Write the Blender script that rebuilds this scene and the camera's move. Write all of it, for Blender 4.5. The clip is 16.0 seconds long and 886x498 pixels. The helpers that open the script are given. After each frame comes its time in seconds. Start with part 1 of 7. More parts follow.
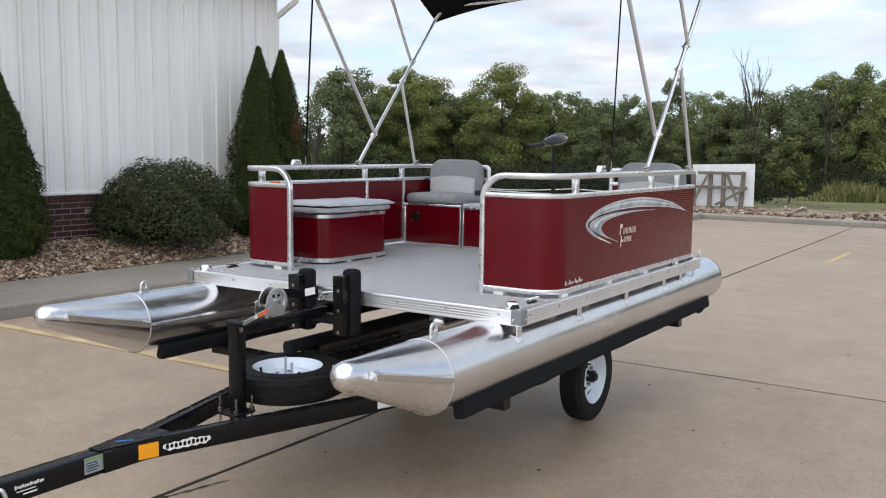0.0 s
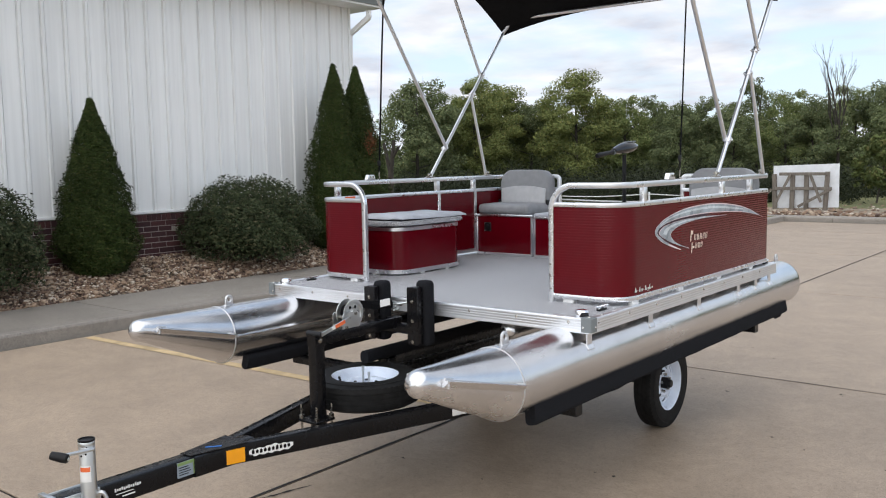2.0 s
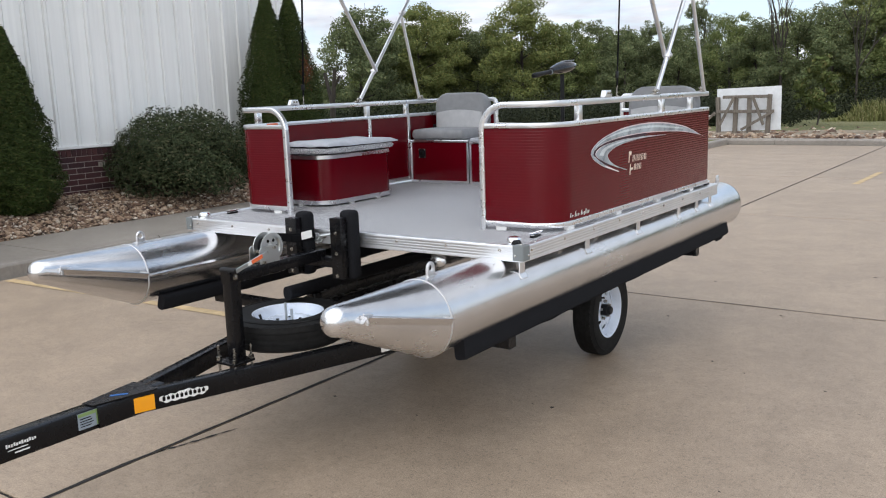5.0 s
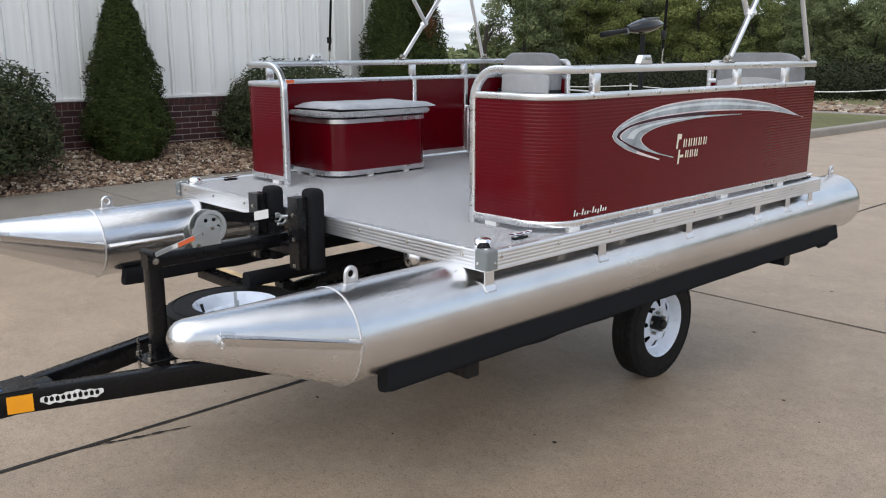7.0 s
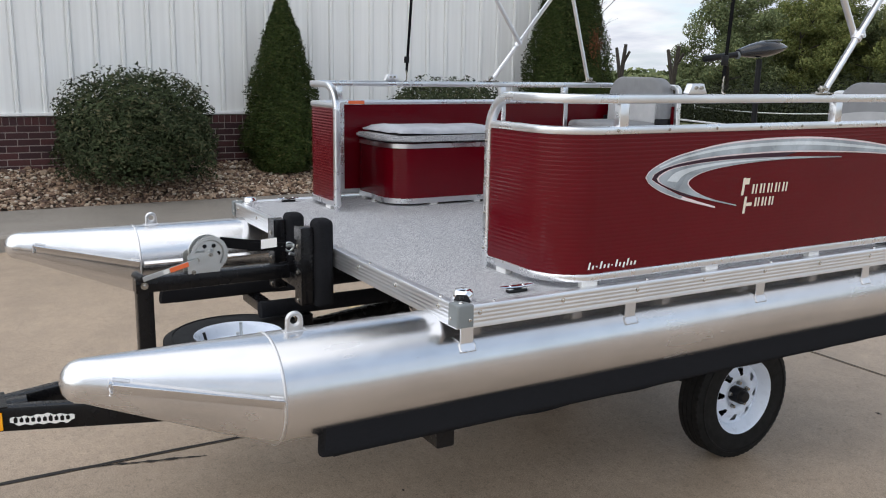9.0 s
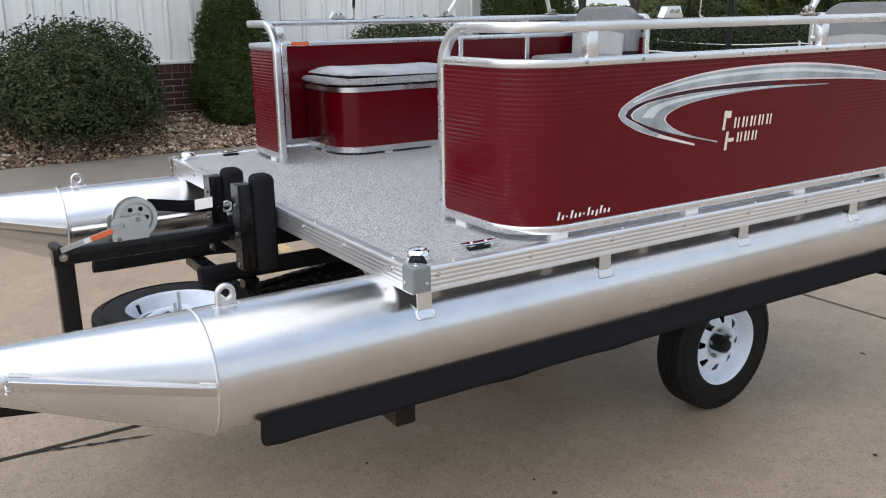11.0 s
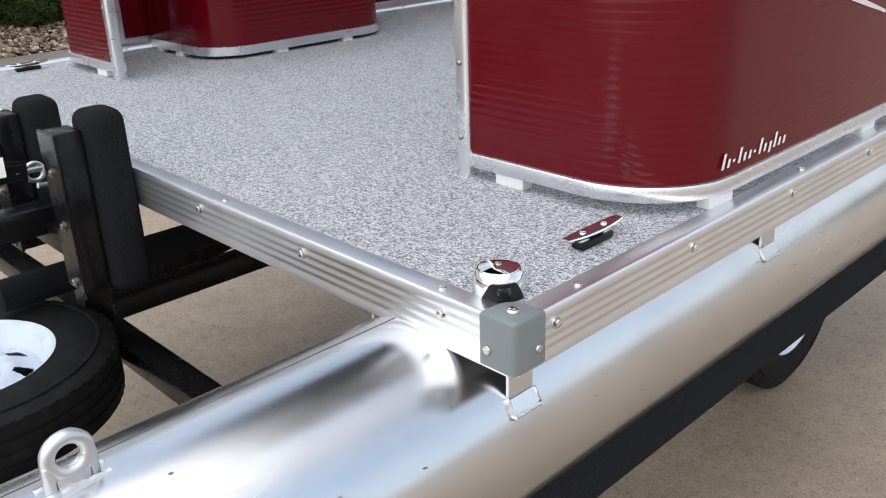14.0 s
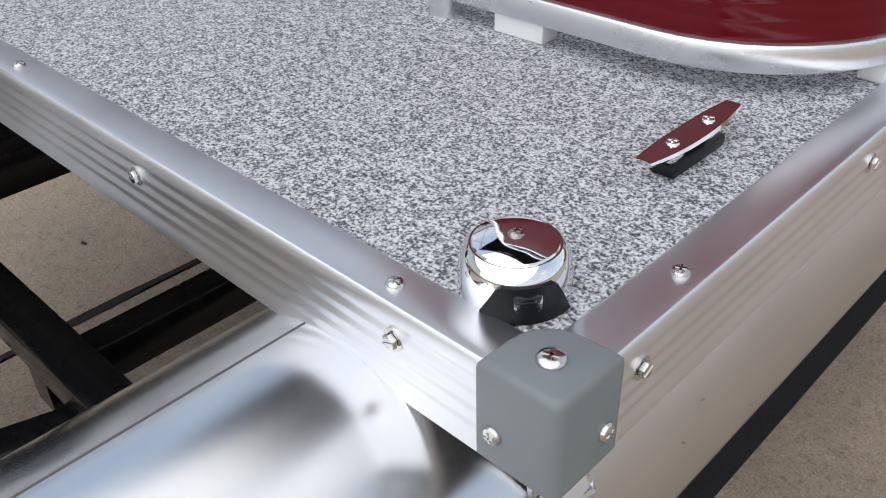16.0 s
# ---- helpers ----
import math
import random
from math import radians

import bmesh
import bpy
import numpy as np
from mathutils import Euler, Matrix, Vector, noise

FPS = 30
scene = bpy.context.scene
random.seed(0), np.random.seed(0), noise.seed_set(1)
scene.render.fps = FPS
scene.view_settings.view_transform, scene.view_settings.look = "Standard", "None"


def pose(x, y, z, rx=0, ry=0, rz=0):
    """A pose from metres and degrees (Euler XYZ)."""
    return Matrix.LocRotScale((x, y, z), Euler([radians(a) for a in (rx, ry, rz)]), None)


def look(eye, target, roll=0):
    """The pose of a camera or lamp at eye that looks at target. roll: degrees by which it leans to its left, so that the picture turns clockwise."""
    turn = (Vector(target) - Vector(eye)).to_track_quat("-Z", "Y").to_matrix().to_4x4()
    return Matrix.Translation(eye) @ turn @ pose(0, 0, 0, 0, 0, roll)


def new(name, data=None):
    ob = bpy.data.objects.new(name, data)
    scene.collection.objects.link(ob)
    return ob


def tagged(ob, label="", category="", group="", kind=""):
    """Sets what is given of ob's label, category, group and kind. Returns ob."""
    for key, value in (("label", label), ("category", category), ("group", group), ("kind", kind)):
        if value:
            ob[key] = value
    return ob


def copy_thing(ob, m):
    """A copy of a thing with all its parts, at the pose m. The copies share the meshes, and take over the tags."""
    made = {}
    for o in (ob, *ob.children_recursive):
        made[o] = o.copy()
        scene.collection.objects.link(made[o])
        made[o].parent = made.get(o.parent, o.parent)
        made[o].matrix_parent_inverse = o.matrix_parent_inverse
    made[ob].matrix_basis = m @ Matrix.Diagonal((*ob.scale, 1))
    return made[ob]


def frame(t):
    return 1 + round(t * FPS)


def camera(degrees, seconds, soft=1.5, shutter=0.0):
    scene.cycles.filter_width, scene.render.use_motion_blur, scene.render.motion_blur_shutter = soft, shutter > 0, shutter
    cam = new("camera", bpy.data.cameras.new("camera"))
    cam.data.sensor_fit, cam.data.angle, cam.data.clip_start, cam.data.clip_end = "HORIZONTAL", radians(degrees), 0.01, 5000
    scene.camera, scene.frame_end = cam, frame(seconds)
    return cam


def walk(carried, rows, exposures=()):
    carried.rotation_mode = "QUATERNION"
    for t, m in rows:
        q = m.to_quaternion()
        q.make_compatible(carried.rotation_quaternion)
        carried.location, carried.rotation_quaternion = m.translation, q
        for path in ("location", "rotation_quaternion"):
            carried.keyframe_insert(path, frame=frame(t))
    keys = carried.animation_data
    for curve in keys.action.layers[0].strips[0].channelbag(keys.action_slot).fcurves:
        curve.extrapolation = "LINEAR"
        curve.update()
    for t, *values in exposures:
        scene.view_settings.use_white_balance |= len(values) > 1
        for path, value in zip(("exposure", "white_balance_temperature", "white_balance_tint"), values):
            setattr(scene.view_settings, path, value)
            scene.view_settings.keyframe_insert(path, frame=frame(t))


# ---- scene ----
cam = camera(54.0, 16.0, 1.1)
PATH = [
    (0, (0.061, -0.055, 1.75), (-1.044, 1.597, 1.529), 0.7),
    (0.5, (-0.022, -0.059, 1.751), (-1.099, 1.602, 1.47), -0.2),
    (1, (-0.02, -0.095, 1.758), (-1.127, 1.551, 1.502), -0.4),
    (1.5, (0.028, -0.123, 1.766), (-1.144, 1.483, 1.549), -0.9),
    (2, (0.15, -0.127, 1.771), (-1.098, 1.423, 1.571), -1.0),
    (2.5, (0.277, -0.097, 1.764), (-1.02, 1.409, 1.544), -0.9),
    (3, (0.346, -0.089, 1.77), (-0.974, 1.398, 1.548), -0.8),
    (3.5, (0.33, -0.066, 1.752), (-0.982, 1.426, 1.514), -0.1),
    (4, (0.232, -0.079, 1.747), (-1.023, 1.451, 1.462), -0.1),
    (4.5, (0.094, -0.038, 1.74), (-1.062, 1.561, 1.41), -1.8),
    (4.7, (0.082, 0.025, 1.729), (-1.061, 1.629, 1.382), -1.9),
    (6.8, (0.134, 1.164, 1.698), (-1.229, 2.558, 1.254), -0.5),
    (7, (0.194, 1.275, 1.706), (-1.227, 2.611, 1.262), -0.1),
    (7.5, (0.278, 1.481, 1.707), (-1.207, 2.735, 1.236), -0.1),
    (8, (0.292, 1.681, 1.707), (-1.249, 2.871, 1.248), 0.4),
    (8.5, (0.282, 1.858, 1.736), (-1.346, 2.947, 1.328), 0.8),
    (9, (0.309, 2.06, 1.724), (-1.383, 3.044, 1.318), 1.0),
    (9.5, (0.33, 2.193, 1.696), (-1.378, 3.123, 1.231), 0.9),
    (10, (0.304, 2.229, 1.696), (-1.387, 3.171, 1.194), -0.2),
    (10.2, (0.268, 2.229, 1.7), (-1.399, 3.213, 1.196), -0.7),
    (12.3, (-0.427, 2.38, 1.628), (-2.008, 3.463, 1.053), -0.1),
    (12.5, (-0.528, 2.411, 1.615), (-2.076, 3.514, 0.992), 0.1),
    (13, (-0.807, 2.491, 1.564), (-2.245, 3.664, 0.819), -0.1),
    (13.5, (-1.055, 2.536, 1.542), (-2.407, 3.804, 0.793), -2.0),
    (14, (-1.204, 2.676, 1.502), (-2.54, 3.951, 0.733), -2.0),
    (14.5, (-1.33, 2.862, 1.453), (-2.678, 4.054, 0.579), -1.4),
    (15, (-1.417, 2.943, 1.402), (-2.744, 4.037, 0.381), -2.3),
    (15.5, (-1.525, 3.026, 1.38), (-2.776, 4.159, 0.307), -2.3),
    (16, (-1.6, 3.078, 1.346), (-2.77, 4.243, 0.217), -1.9),
]
EXPOSURE = [(0.0, -0.06), (4.5, 0.0), (7.0, -0.04), (8.5, -0.06), (9.5, -0.08), (10.0, 0.0), (12.5, 0.09), (13.5, 0.19), (14.5, 0.19), (15.0, 0.07), (15.5, -0.10), (16.0, -0.13)]
walk(cam, [(t, look(eye, target, roll)) for t, eye, target, roll in PATH], EXPOSURE)

# ---- world and sun ----
SUN_HEIGHT, SUN_AZIMUTH = 56.0, 174.0      # degrees; azimuth clockwise from +y


def build_world():
    world = bpy.data.worlds.new("sky")
    scene.world = world
    world.use_nodes = True
    nt = world.node_tree
    nt.nodes.clear()
    out = nt.nodes.new("ShaderNodeOutputWorld")
    bg = nt.nodes.new("ShaderNodeBackground")
    sky = nt.nodes.new("ShaderNodeTexSky")
    sky.sky_type, sky.sun_disc = "NISHITA", False
    sky.sun_elevation, sky.sun_rotation = radians(SUN_HEIGHT), radians(SUN_AZIMUTH)
    sky.air_density, sky.dust_density, sky.ozone_density = 1.0, 1.5, 1.0
    coord = nt.nodes.new("ShaderNodeTexCoord")
    # project the direction on a flat cloud deck
    sep = nt.nodes.new("ShaderNodeSeparateXYZ")
    nt.links.new(coord.outputs["Generated"], sep.inputs[0])
    up = nt.nodes.new("ShaderNodeMath")
    up.operation = "MAXIMUM"
    up.inputs[1].default_value = 0.0
    nt.links.new(sep.outputs[2], up.inputs[0])
    up2 = nt.nodes.new("ShaderNodeMath")
    up2.operation = "ADD"
    up2.inputs[1].default_value = 0.16
    nt.links.new(up.outputs[0], up2.inputs[0])
    flat = nt.nodes.new("ShaderNodeVectorMath")
    flat.operation = "DIVIDE"
    comb = nt.nodes.new("ShaderNodeCombineXYZ")
    for i in range(3):
        nt.links.new(up2.outputs[0], comb.inputs[i])
    nt.links.new(coord.outputs["Generated"], flat.inputs[0])
    nt.links.new(comb.outputs[0], flat.inputs[1])
    big = nt.nodes.new("ShaderNodeTexNoise")
    big.inputs["Scale"].default_value, big.inputs["Detail"].default_value = 1.1, 9
    big.inputs["Roughness"].default_value, big.inputs["Distortion"].default_value = 0.55, 0.3
    nt.links.new(flat.outputs[0], big.inputs["Vector"])
    cover = nt.nodes.new("ShaderNodeValToRGB")
    cover.color_ramp.elements[0].position, cover.color_ramp.elements[1].position = 0.42, 0.57
    nt.links.new(big.outputs["Fac"], cover.inputs[0])
    small = nt.nodes.new("ShaderNodeTexNoise")
    small.inputs["Scale"].default_value, small.inputs["Detail"].default_value = 2.6, 6
    nt.links.new(flat.outputs[0], small.inputs["Vector"])
    tone = nt.nodes.new("ShaderNodeValToRGB")
    tone.color_ramp.elements[0].position, tone.color_ramp.elements[1].position = 0.35, 0.7
    tone.color_ramp.elements[0].color = (7.5, 7.9, 9.0, 1)
    tone.color_ramp.elements[1].color = (11.7, 11.85, 12.1, 1)
    nt.links.new(small.outputs["Fac"], tone.inputs[0])
    mix = nt.nodes.new("ShaderNodeMix")
    mix.data_type = "RGBA"
    nt.links.new(cover.outputs[0], mix.inputs[0])
    # thin high haze pales the blue between the clouds
    haze = nt.nodes.new("ShaderNodeVectorMath")
    haze.operation = "MULTIPLY_ADD"
    haze.inputs[1].default_value = (1.0, 1.0, 1.0)
    haze.inputs[2].default_value = (4.2, 5.0, 6.0)
    nt.links.new(sky.outputs[0], haze.inputs[0])
    nt.links.new(haze.outputs[0], mix.inputs[6])
    # thin cloud is a little dimmer overhead than towards the horizon
    grade = nt.nodes.new("ShaderNodeMath")
    grade.operation = "MULTIPLY_ADD"
    grade.inputs[1].default_value, grade.inputs[2].default_value = -0.26, 1.0
    nt.links.new(up.outputs[0], grade.inputs[0])
    lit = nt.nodes.new("ShaderNodeVectorMath")
    lit.operation = "SCALE"
    nt.links.new(tone.outputs[0], lit.inputs[0])
    nt.links.new(grade.outputs[0], lit.inputs["Scale"])
    nt.links.new(lit.outputs[0], mix.inputs[7])
    nt.links.new(mix.outputs[2], bg.inputs[0])
    bg.inputs[1].default_value = 0.10
    nt.links.new(bg.outputs[0], out.inputs[0])


build_world()
sun = bpy.data.lights.new("sun", "SUN")
sun.energy, sun.angle, sun.color = 2.2, radians(118), (1.0, 0.97, 0.93)
sun_ob = new("sun", sun)
az, el = radians(SUN_AZIMUTH), radians(SUN_HEIGHT)
sun_dir = Vector((math.sin(az) * math.cos(el), math.cos(az) * math.cos(el), math.sin(el)))
sun_ob.matrix_world = look(sun_dir * 30, (0, 0, 0))

# ---- materials ----


class Mat:
    """A small builder of node materials round one Principled shader."""

    def __init__(self, name, base=(0.5, 0.5, 0.5), rough=0.5, metal=0.0, **kw):
        self.m = bpy.data.materials.new(name)
        self.m.use_nodes = True
        self.nt = self.m.node_tree
        self.b = self.nt.nodes["Principled BSDF"]
        self.b.inputs["Base Color"].default_value = (*base, 1)
        self.b.inputs["Roughness"].default_value = rough
        self.b.inputs["Metallic"].default_value = metal
        for k, v in kw.items():
            self.b.inputs[k.replace("_", " ")].default_value = v

    def coords(self, scale=(1, 1, 1), kind="Object"):
        c = self.nt.nodes.new("ShaderNodeTexCoord")
        mp = self.nt.nodes.new("ShaderNodeMapping")
        mp.inputs["Scale"].default_value = scale
        self.nt.links.new(c.outputs[kind], mp.inputs[0])
        return mp.outputs[0]

    def noise(self, scale, detail=4, stretch=(1, 1, 1), rough=0.5, kind="Object"):
        n = self.nt.nodes.new("ShaderNodeTexNoise")
        n.inputs["Scale"].default_value, n.inputs["Detail"].default_value = scale, detail
        n.inputs["Roughness"].default_value = rough
        self.nt.links.new(self.coords(stretch, kind), n.inputs["Vector"])
        return n.outputs["Fac"]

    def voronoi(self, scale, stretch=(1, 1, 1), out="Color"):
        n = self.nt.nodes.new("ShaderNodeTexVoronoi")
        n.inputs["Scale"].default_value = scale
        self.nt.links.new(self.coords(stretch), n.inputs["Vector"])
        return n.outputs[out]

    def ramp(self, fac, *stops):
        r = self.nt.nodes.new("ShaderNodeValToRGB")
        els = r.color_ramp.elements
        while len(els) < len(stops):
            els.new(0.5)
        for e, (p, c) in zip(els, stops):
            e.position = p
            e.color = (c, c, c, 1) if isinstance(c, (int, float)) else (*c, 1)
        self.nt.links.new(fac, r.inputs[0])
        return r.outputs[0]

    def mix(self, a, b, fac, mode="MIX"):
        n = self.nt.nodes.new("ShaderNodeMix")
        n.data_type, n.blend_type = "RGBA", mode
        for sock, v in ((n.inputs[0], fac), (n.inputs[6], a), (n.inputs[7], b)):
            if isinstance(v, (int, float)):
                sock.default_value = v
            elif isinstance(v, tuple):
                sock.default_value = (*v, 1)
            else:
                self.nt.links.new(v, sock)
        return n.outputs[2]

    def random(self):
        return self.nt.nodes.new("ShaderNodeObjectInfo").outputs["Random"]

    def island(self):
        return self.nt.nodes.new("ShaderNodeNewGeometry").outputs["Random Per Island"]

    def base(self, s):
        self.nt.links.new(s, self.b.inputs["Base Color"])
        return self

    def rough(self, s):
        self.nt.links.new(s, self.b.inputs["Roughness"])
        return self

    def bump(self, s, strength=0.3, distance=0.01):
        n = self.nt.nodes.new("ShaderNodeBump")
        n.inputs["Strength"].default_value, n.inputs["Distance"].default_value = strength, distance
        self.nt.links.new(s, n.inputs["Height"])
        self.nt.links.new(n.outputs[0], self.b.inputs["Normal"])
        return self


def m_concrete(name, light, dark):
    k = Mat(name, light, 0.55, 0.0, Specular_IOR_Level=0.6)
    big = k.ramp(k.noise(0.55, 5, rough=0.6), (0.3, dark), (0.72, light))
    stain = k.ramp(k.noise(2.3, 6, rough=0.7), (0.36, 0.74), (0.62, 1.04))
    grain = k.ramp(k.noise(150, 4, rough=0.85), (0.34, 0.42), (0.66, 1.38))
    blotch = k.ramp(k.noise(17, 5, rough=0.7), (0.34, 0.82), (0.64, 1.10))
    pits = k.ramp(k.voronoi(70, out="Distance"), (0.0, 0.75), (0.16, 1.0))
    piece = k.ramp(k.random(), (0.0, 0.90), (1.0, 1.02))
    c = k.mix(k.mix(k.mix(big, piece, 1.0, "MULTIPLY"), stain, 0.55, "MULTIPLY"), grain, 0.80, "MULTIPLY")
    c = k.mix(k.mix(c, pits, 0.7, "MULTIPLY"), blotch, 0.5, "MULTIPLY")
    speck = k.ramp(k.noise(55, 4, rough=0.8), (0.36, 0.55), (0.46, 1.0), (0.60, 1.0), (0.70, 1.32))
    c = k.mix(c, speck, 0.75, "MULTIPLY")
    k.base(c).bump(k.noise(120, 5, rough=0.75), 0.35, 0.004)
    return k.m


def m_brushed(name, base, rough=0.3, stretch=(60, 1, 60), amount=0.12, big=2.5):
    k = Mat(name, base, rough, 1.0)
    s = k.noise(6, 4, stretch)
    cloud = k.noise(big, 4)
    k.rough(k.mix(k.ramp(s, (0.3, max(0.02, rough - amount)), (0.7, rough + amount)),
                  k.ramp(cloud, (0.35, max(0.02, rough - amount)), (0.65, rough + amount)), 0.5))
    k.base(k.mix(base, tuple(min(1, c * 0.86) for c in base), k.ramp(cloud, (0.4, 0.0), (0.66, 1.0))))
    k.bump(s, 0.03, 0.001)
    return k.m


def m_tube(name, base):
    """Rolled mill-finish sheet: faint streaks along the tube, cloudy handling marks."""
    k = Mat(name, base, 0.36, 1.0)
    streak = k.noise(9, 2, (4, 0.25, 4), 0.5)
    cloud = k.noise(3.2, 4, (1, 0.6, 1), 0.55)
    smear = k.noise(11, 5, (1, 0.5, 1), 0.6)
    k.rough(k.mix(k.ramp(cloud, (0.35, 0.18), (0.68, 0.30)), k.ramp(streak, (0.35, 0.19), (0.65, 0.29)), 0.4))
    dull = k.mix(k.ramp(cloud, (0.36, 0.82), (0.62, 1.0)), k.ramp(smear, (0.34, 0.86), (0.60, 1.0)), 0.45)
    k.base(k.mix(base, dull, 1.0, "MULTIPLY"))
    k.bump(k.noise(2.6, 2), 0.06, 0.02)
    return k.m


def m_paint(name, base, rough=0.35, coat=0.0, grain=0.05, spec=0.4):
    k = Mat(name, base, rough, 0.0, Coat_Weight=coat, Coat_Roughness=0.06, Specular_IOR_Level=spec)
    v = k.ramp(k.noise(7, 5), (0.3, 1 - grain * 2), (0.7, 1 + grain))
    k.base(k.mix(base, v, 1.0, "MULTIPLY"))
    k.rough(k.ramp(k.noise(22, 4), (0.3, max(0.03, rough - 0.08)), (0.7, rough + 0.08)))
    return k.m


def m_leaf(name, dark, light, tint=None):
    k = Mat(name, dark, 0.7, 0.0, Specular_IOR_Level=0.15, Subsurface_Weight=0.0)
    c = k.ramp(k.island(), (0.0, dark), (0.75, light), (1.0, tint or light))
    c = k.mix(c, k.ramp(k.noise(0.9, 3), (0.3, 0.7), (0.7, 1.2)), 0.8, "MULTIPLY")
    k.base(c)
    return k.m


CONCRETE = m_concrete("concrete", (0.458, 0.354, 0.258), (0.388, 0.298, 0.216))
WALK = m_concrete("sidewalk_concrete", (0.344, 0.310, 0.268), (0.267, 0.241, 0.210))
JOINT = Mat("joint_tar", (0.016, 0.014, 0.013), 0.9).m
ALU = m_tube("mill_aluminium", (0.738, 0.741, 0.755))
ALU_TRIM = m_brushed("extruded_aluminium", (0.84, 0.85, 0.87), 0.30, (3, 3, 3), 0.09)
ALU_EDGE = m_brushed("satin_edge_aluminium", (0.84, 0.85, 0.87), 0.38, (3, 3, 3), 0.07)
ALU_SATIN = m_brushed("anodised_aluminium", (0.82, 0.83, 0.85), 0.38, (4, 4, 4), 0.06)
WELD = m_brushed("weld_bead", (0.74, 0.74, 0.75), 0.34, (30, 30, 30), 0.12)
CHROME = Mat("chrome", (0.86, 0.86, 0.87), 0.05, 1.0).m
ZINC = m_brushed("zinc_plate", (0.66, 0.68, 0.68), 0.36, (6, 6, 6), 0.1)
SCREW = m_brushed("bright_stainless_screw", (0.66, 0.65, 0.62), 0.18, (20, 20, 20), 0.08)
STEEL = m_brushed("stainless_screw", (0.42, 0.40, 0.36), 0.25, (20, 20, 20), 0.1)
RED = m_paint("red_fence_enamel", (0.104, 0.0012, 0.0056), 0.16, 0.0, 0.03, 0.30)
BLACK = m_paint("black_trailer_enamel", (0.006, 0.006, 0.007), 0.25, 0.05, 0.1, 0.22)
BLACK_PLASTIC = m_paint("black_plastic", (0.008, 0.008, 0.009), 0.40, 0, 0.05, 0.25)
GLOSS_BLACK = m_paint("gloss_black_plastic", (0.010, 0.010, 0.012), 0.16, 0.3, 0.05, 0.5)
GREY_PLASTIC = m_paint("grey_plastic", (0.185, 0.205, 0.21), 0.42, 0.0, 0.03)
WHITE_PLASTIC = m_paint("white_plastic", (0.75, 0.75, 0.74), 0.45)
WHITE_WHEEL = m_paint("white_wheel_enamel", (0.66, 0.73, 0.84), 0.3, 0.4, 0.03)
WHITE_PAPER = m_paint("white_label", (0.82, 0.82, 0.80), 0.6)
CREAM = m_paint("cream_lettering", (0.80, 0.70, 0.58), 0.5)
SILVER_INK = m_paint("silver_decal", (0.38, 0.435, 0.48), 0.3, 0.3, 0.2)
BRIGHT_INK = m_paint("bright_silver_decal", (0.66, 0.72, 0.76), 0.3, 0.3, 0.1)
PALE_INK = m_paint("pale_pink_decal_edge", (0.78, 0.66, 0.68), 0.4)
DARK_INK = m_paint("dark_plum_decal_line", (0.03, 0.006, 0.02), 0.4)
ORANGE = m_paint("orange_reflector", (0.95, 0.38, 0.004), 0.2, 0.6)
ORANGE_TAPE = m_paint("orange_warning_label", (0.8, 0.16, 0.05), 0.5)
BLUE_TAPE = m_paint("blue_tape", (0.03, 0.14, 0.42), 0.5)
GREEN_INK = m_paint("green_label", (0.22, 0.32, 0.12), 0.5)
FOIL_INK = m_paint("grey_foil_label", (0.28, 0.33, 0.38), 0.35)
YELLOW_PAINT = m_paint("worn_yellow_line", (0.55, 0.41, 0.23), 0.8, 0, 0.15)
BLACK_CLOTH = m_paint("black_canvas", (0.009, 0.009, 0.010), 0.9, 0, 0.05, 0.1)
STRAP = m_paint("black_webbing", (0.007, 0.007, 0.008), 0.85, 0, 0.05, 0.1)
WHITE_PAINT = m_paint("white_board_paint", (0.74, 0.76, 0.78), 0.6)


def m_siding():
    k = Mat("white_steel_siding", (0.72, 0.735, 0.73), 0.42)
    c = k.ramp(k.noise(1.3, 5, (1, 1, 0.25)), (0.3, (0.77, 0.785, 0.785)), (0.7, (0.86, 0.87, 0.865)))
    streak = k.ramp(k.noise(5, 4, (1, 3, 0.08)), (0.35, 0.93), (0.6, 1.0))
    k.base(k.mix(c, streak, 1.0, "MULTIPLY"))
    return k.m


def m_brick():
    k = Mat("dark_red_brick", (0.13, 0.04, 0.035), 0.82)
    c = k.ramp(k.random(), (0.0, (0.030, 0.010, 0.013)), (0.5, (0.047, 0.015, 0.017)), (1.0, (0.073, 0.022, 0.022)))
    c = k.mix(c, k.ramp(k.noise(60, 4), (0.3, 0.7), (0.7, 1.15)), 0.9, "MULTIPLY")
    k.base(c).bump(k.noise(140, 4), 0.4, 0.004)
    return k.m


def m_brick_joined():
    k = Mat("dark_red_brick_row", (0.13, 0.04, 0.035), 0.82)
    c = k.ramp(k.island(), (0.0, (0.030, 0.010, 0.013)), (0.5, (0.047, 0.015, 0.017)), (1.0, (0.073, 0.022, 0.022)))
    c = k.mix(c, k.ramp(k.noise(60, 4), (0.3, 0.7), (0.7, 1.15)), 0.9, "MULTIPLY")
    k.base(c).bump(k.noise(140, 4), 0.4, 0.004)
    return k.m


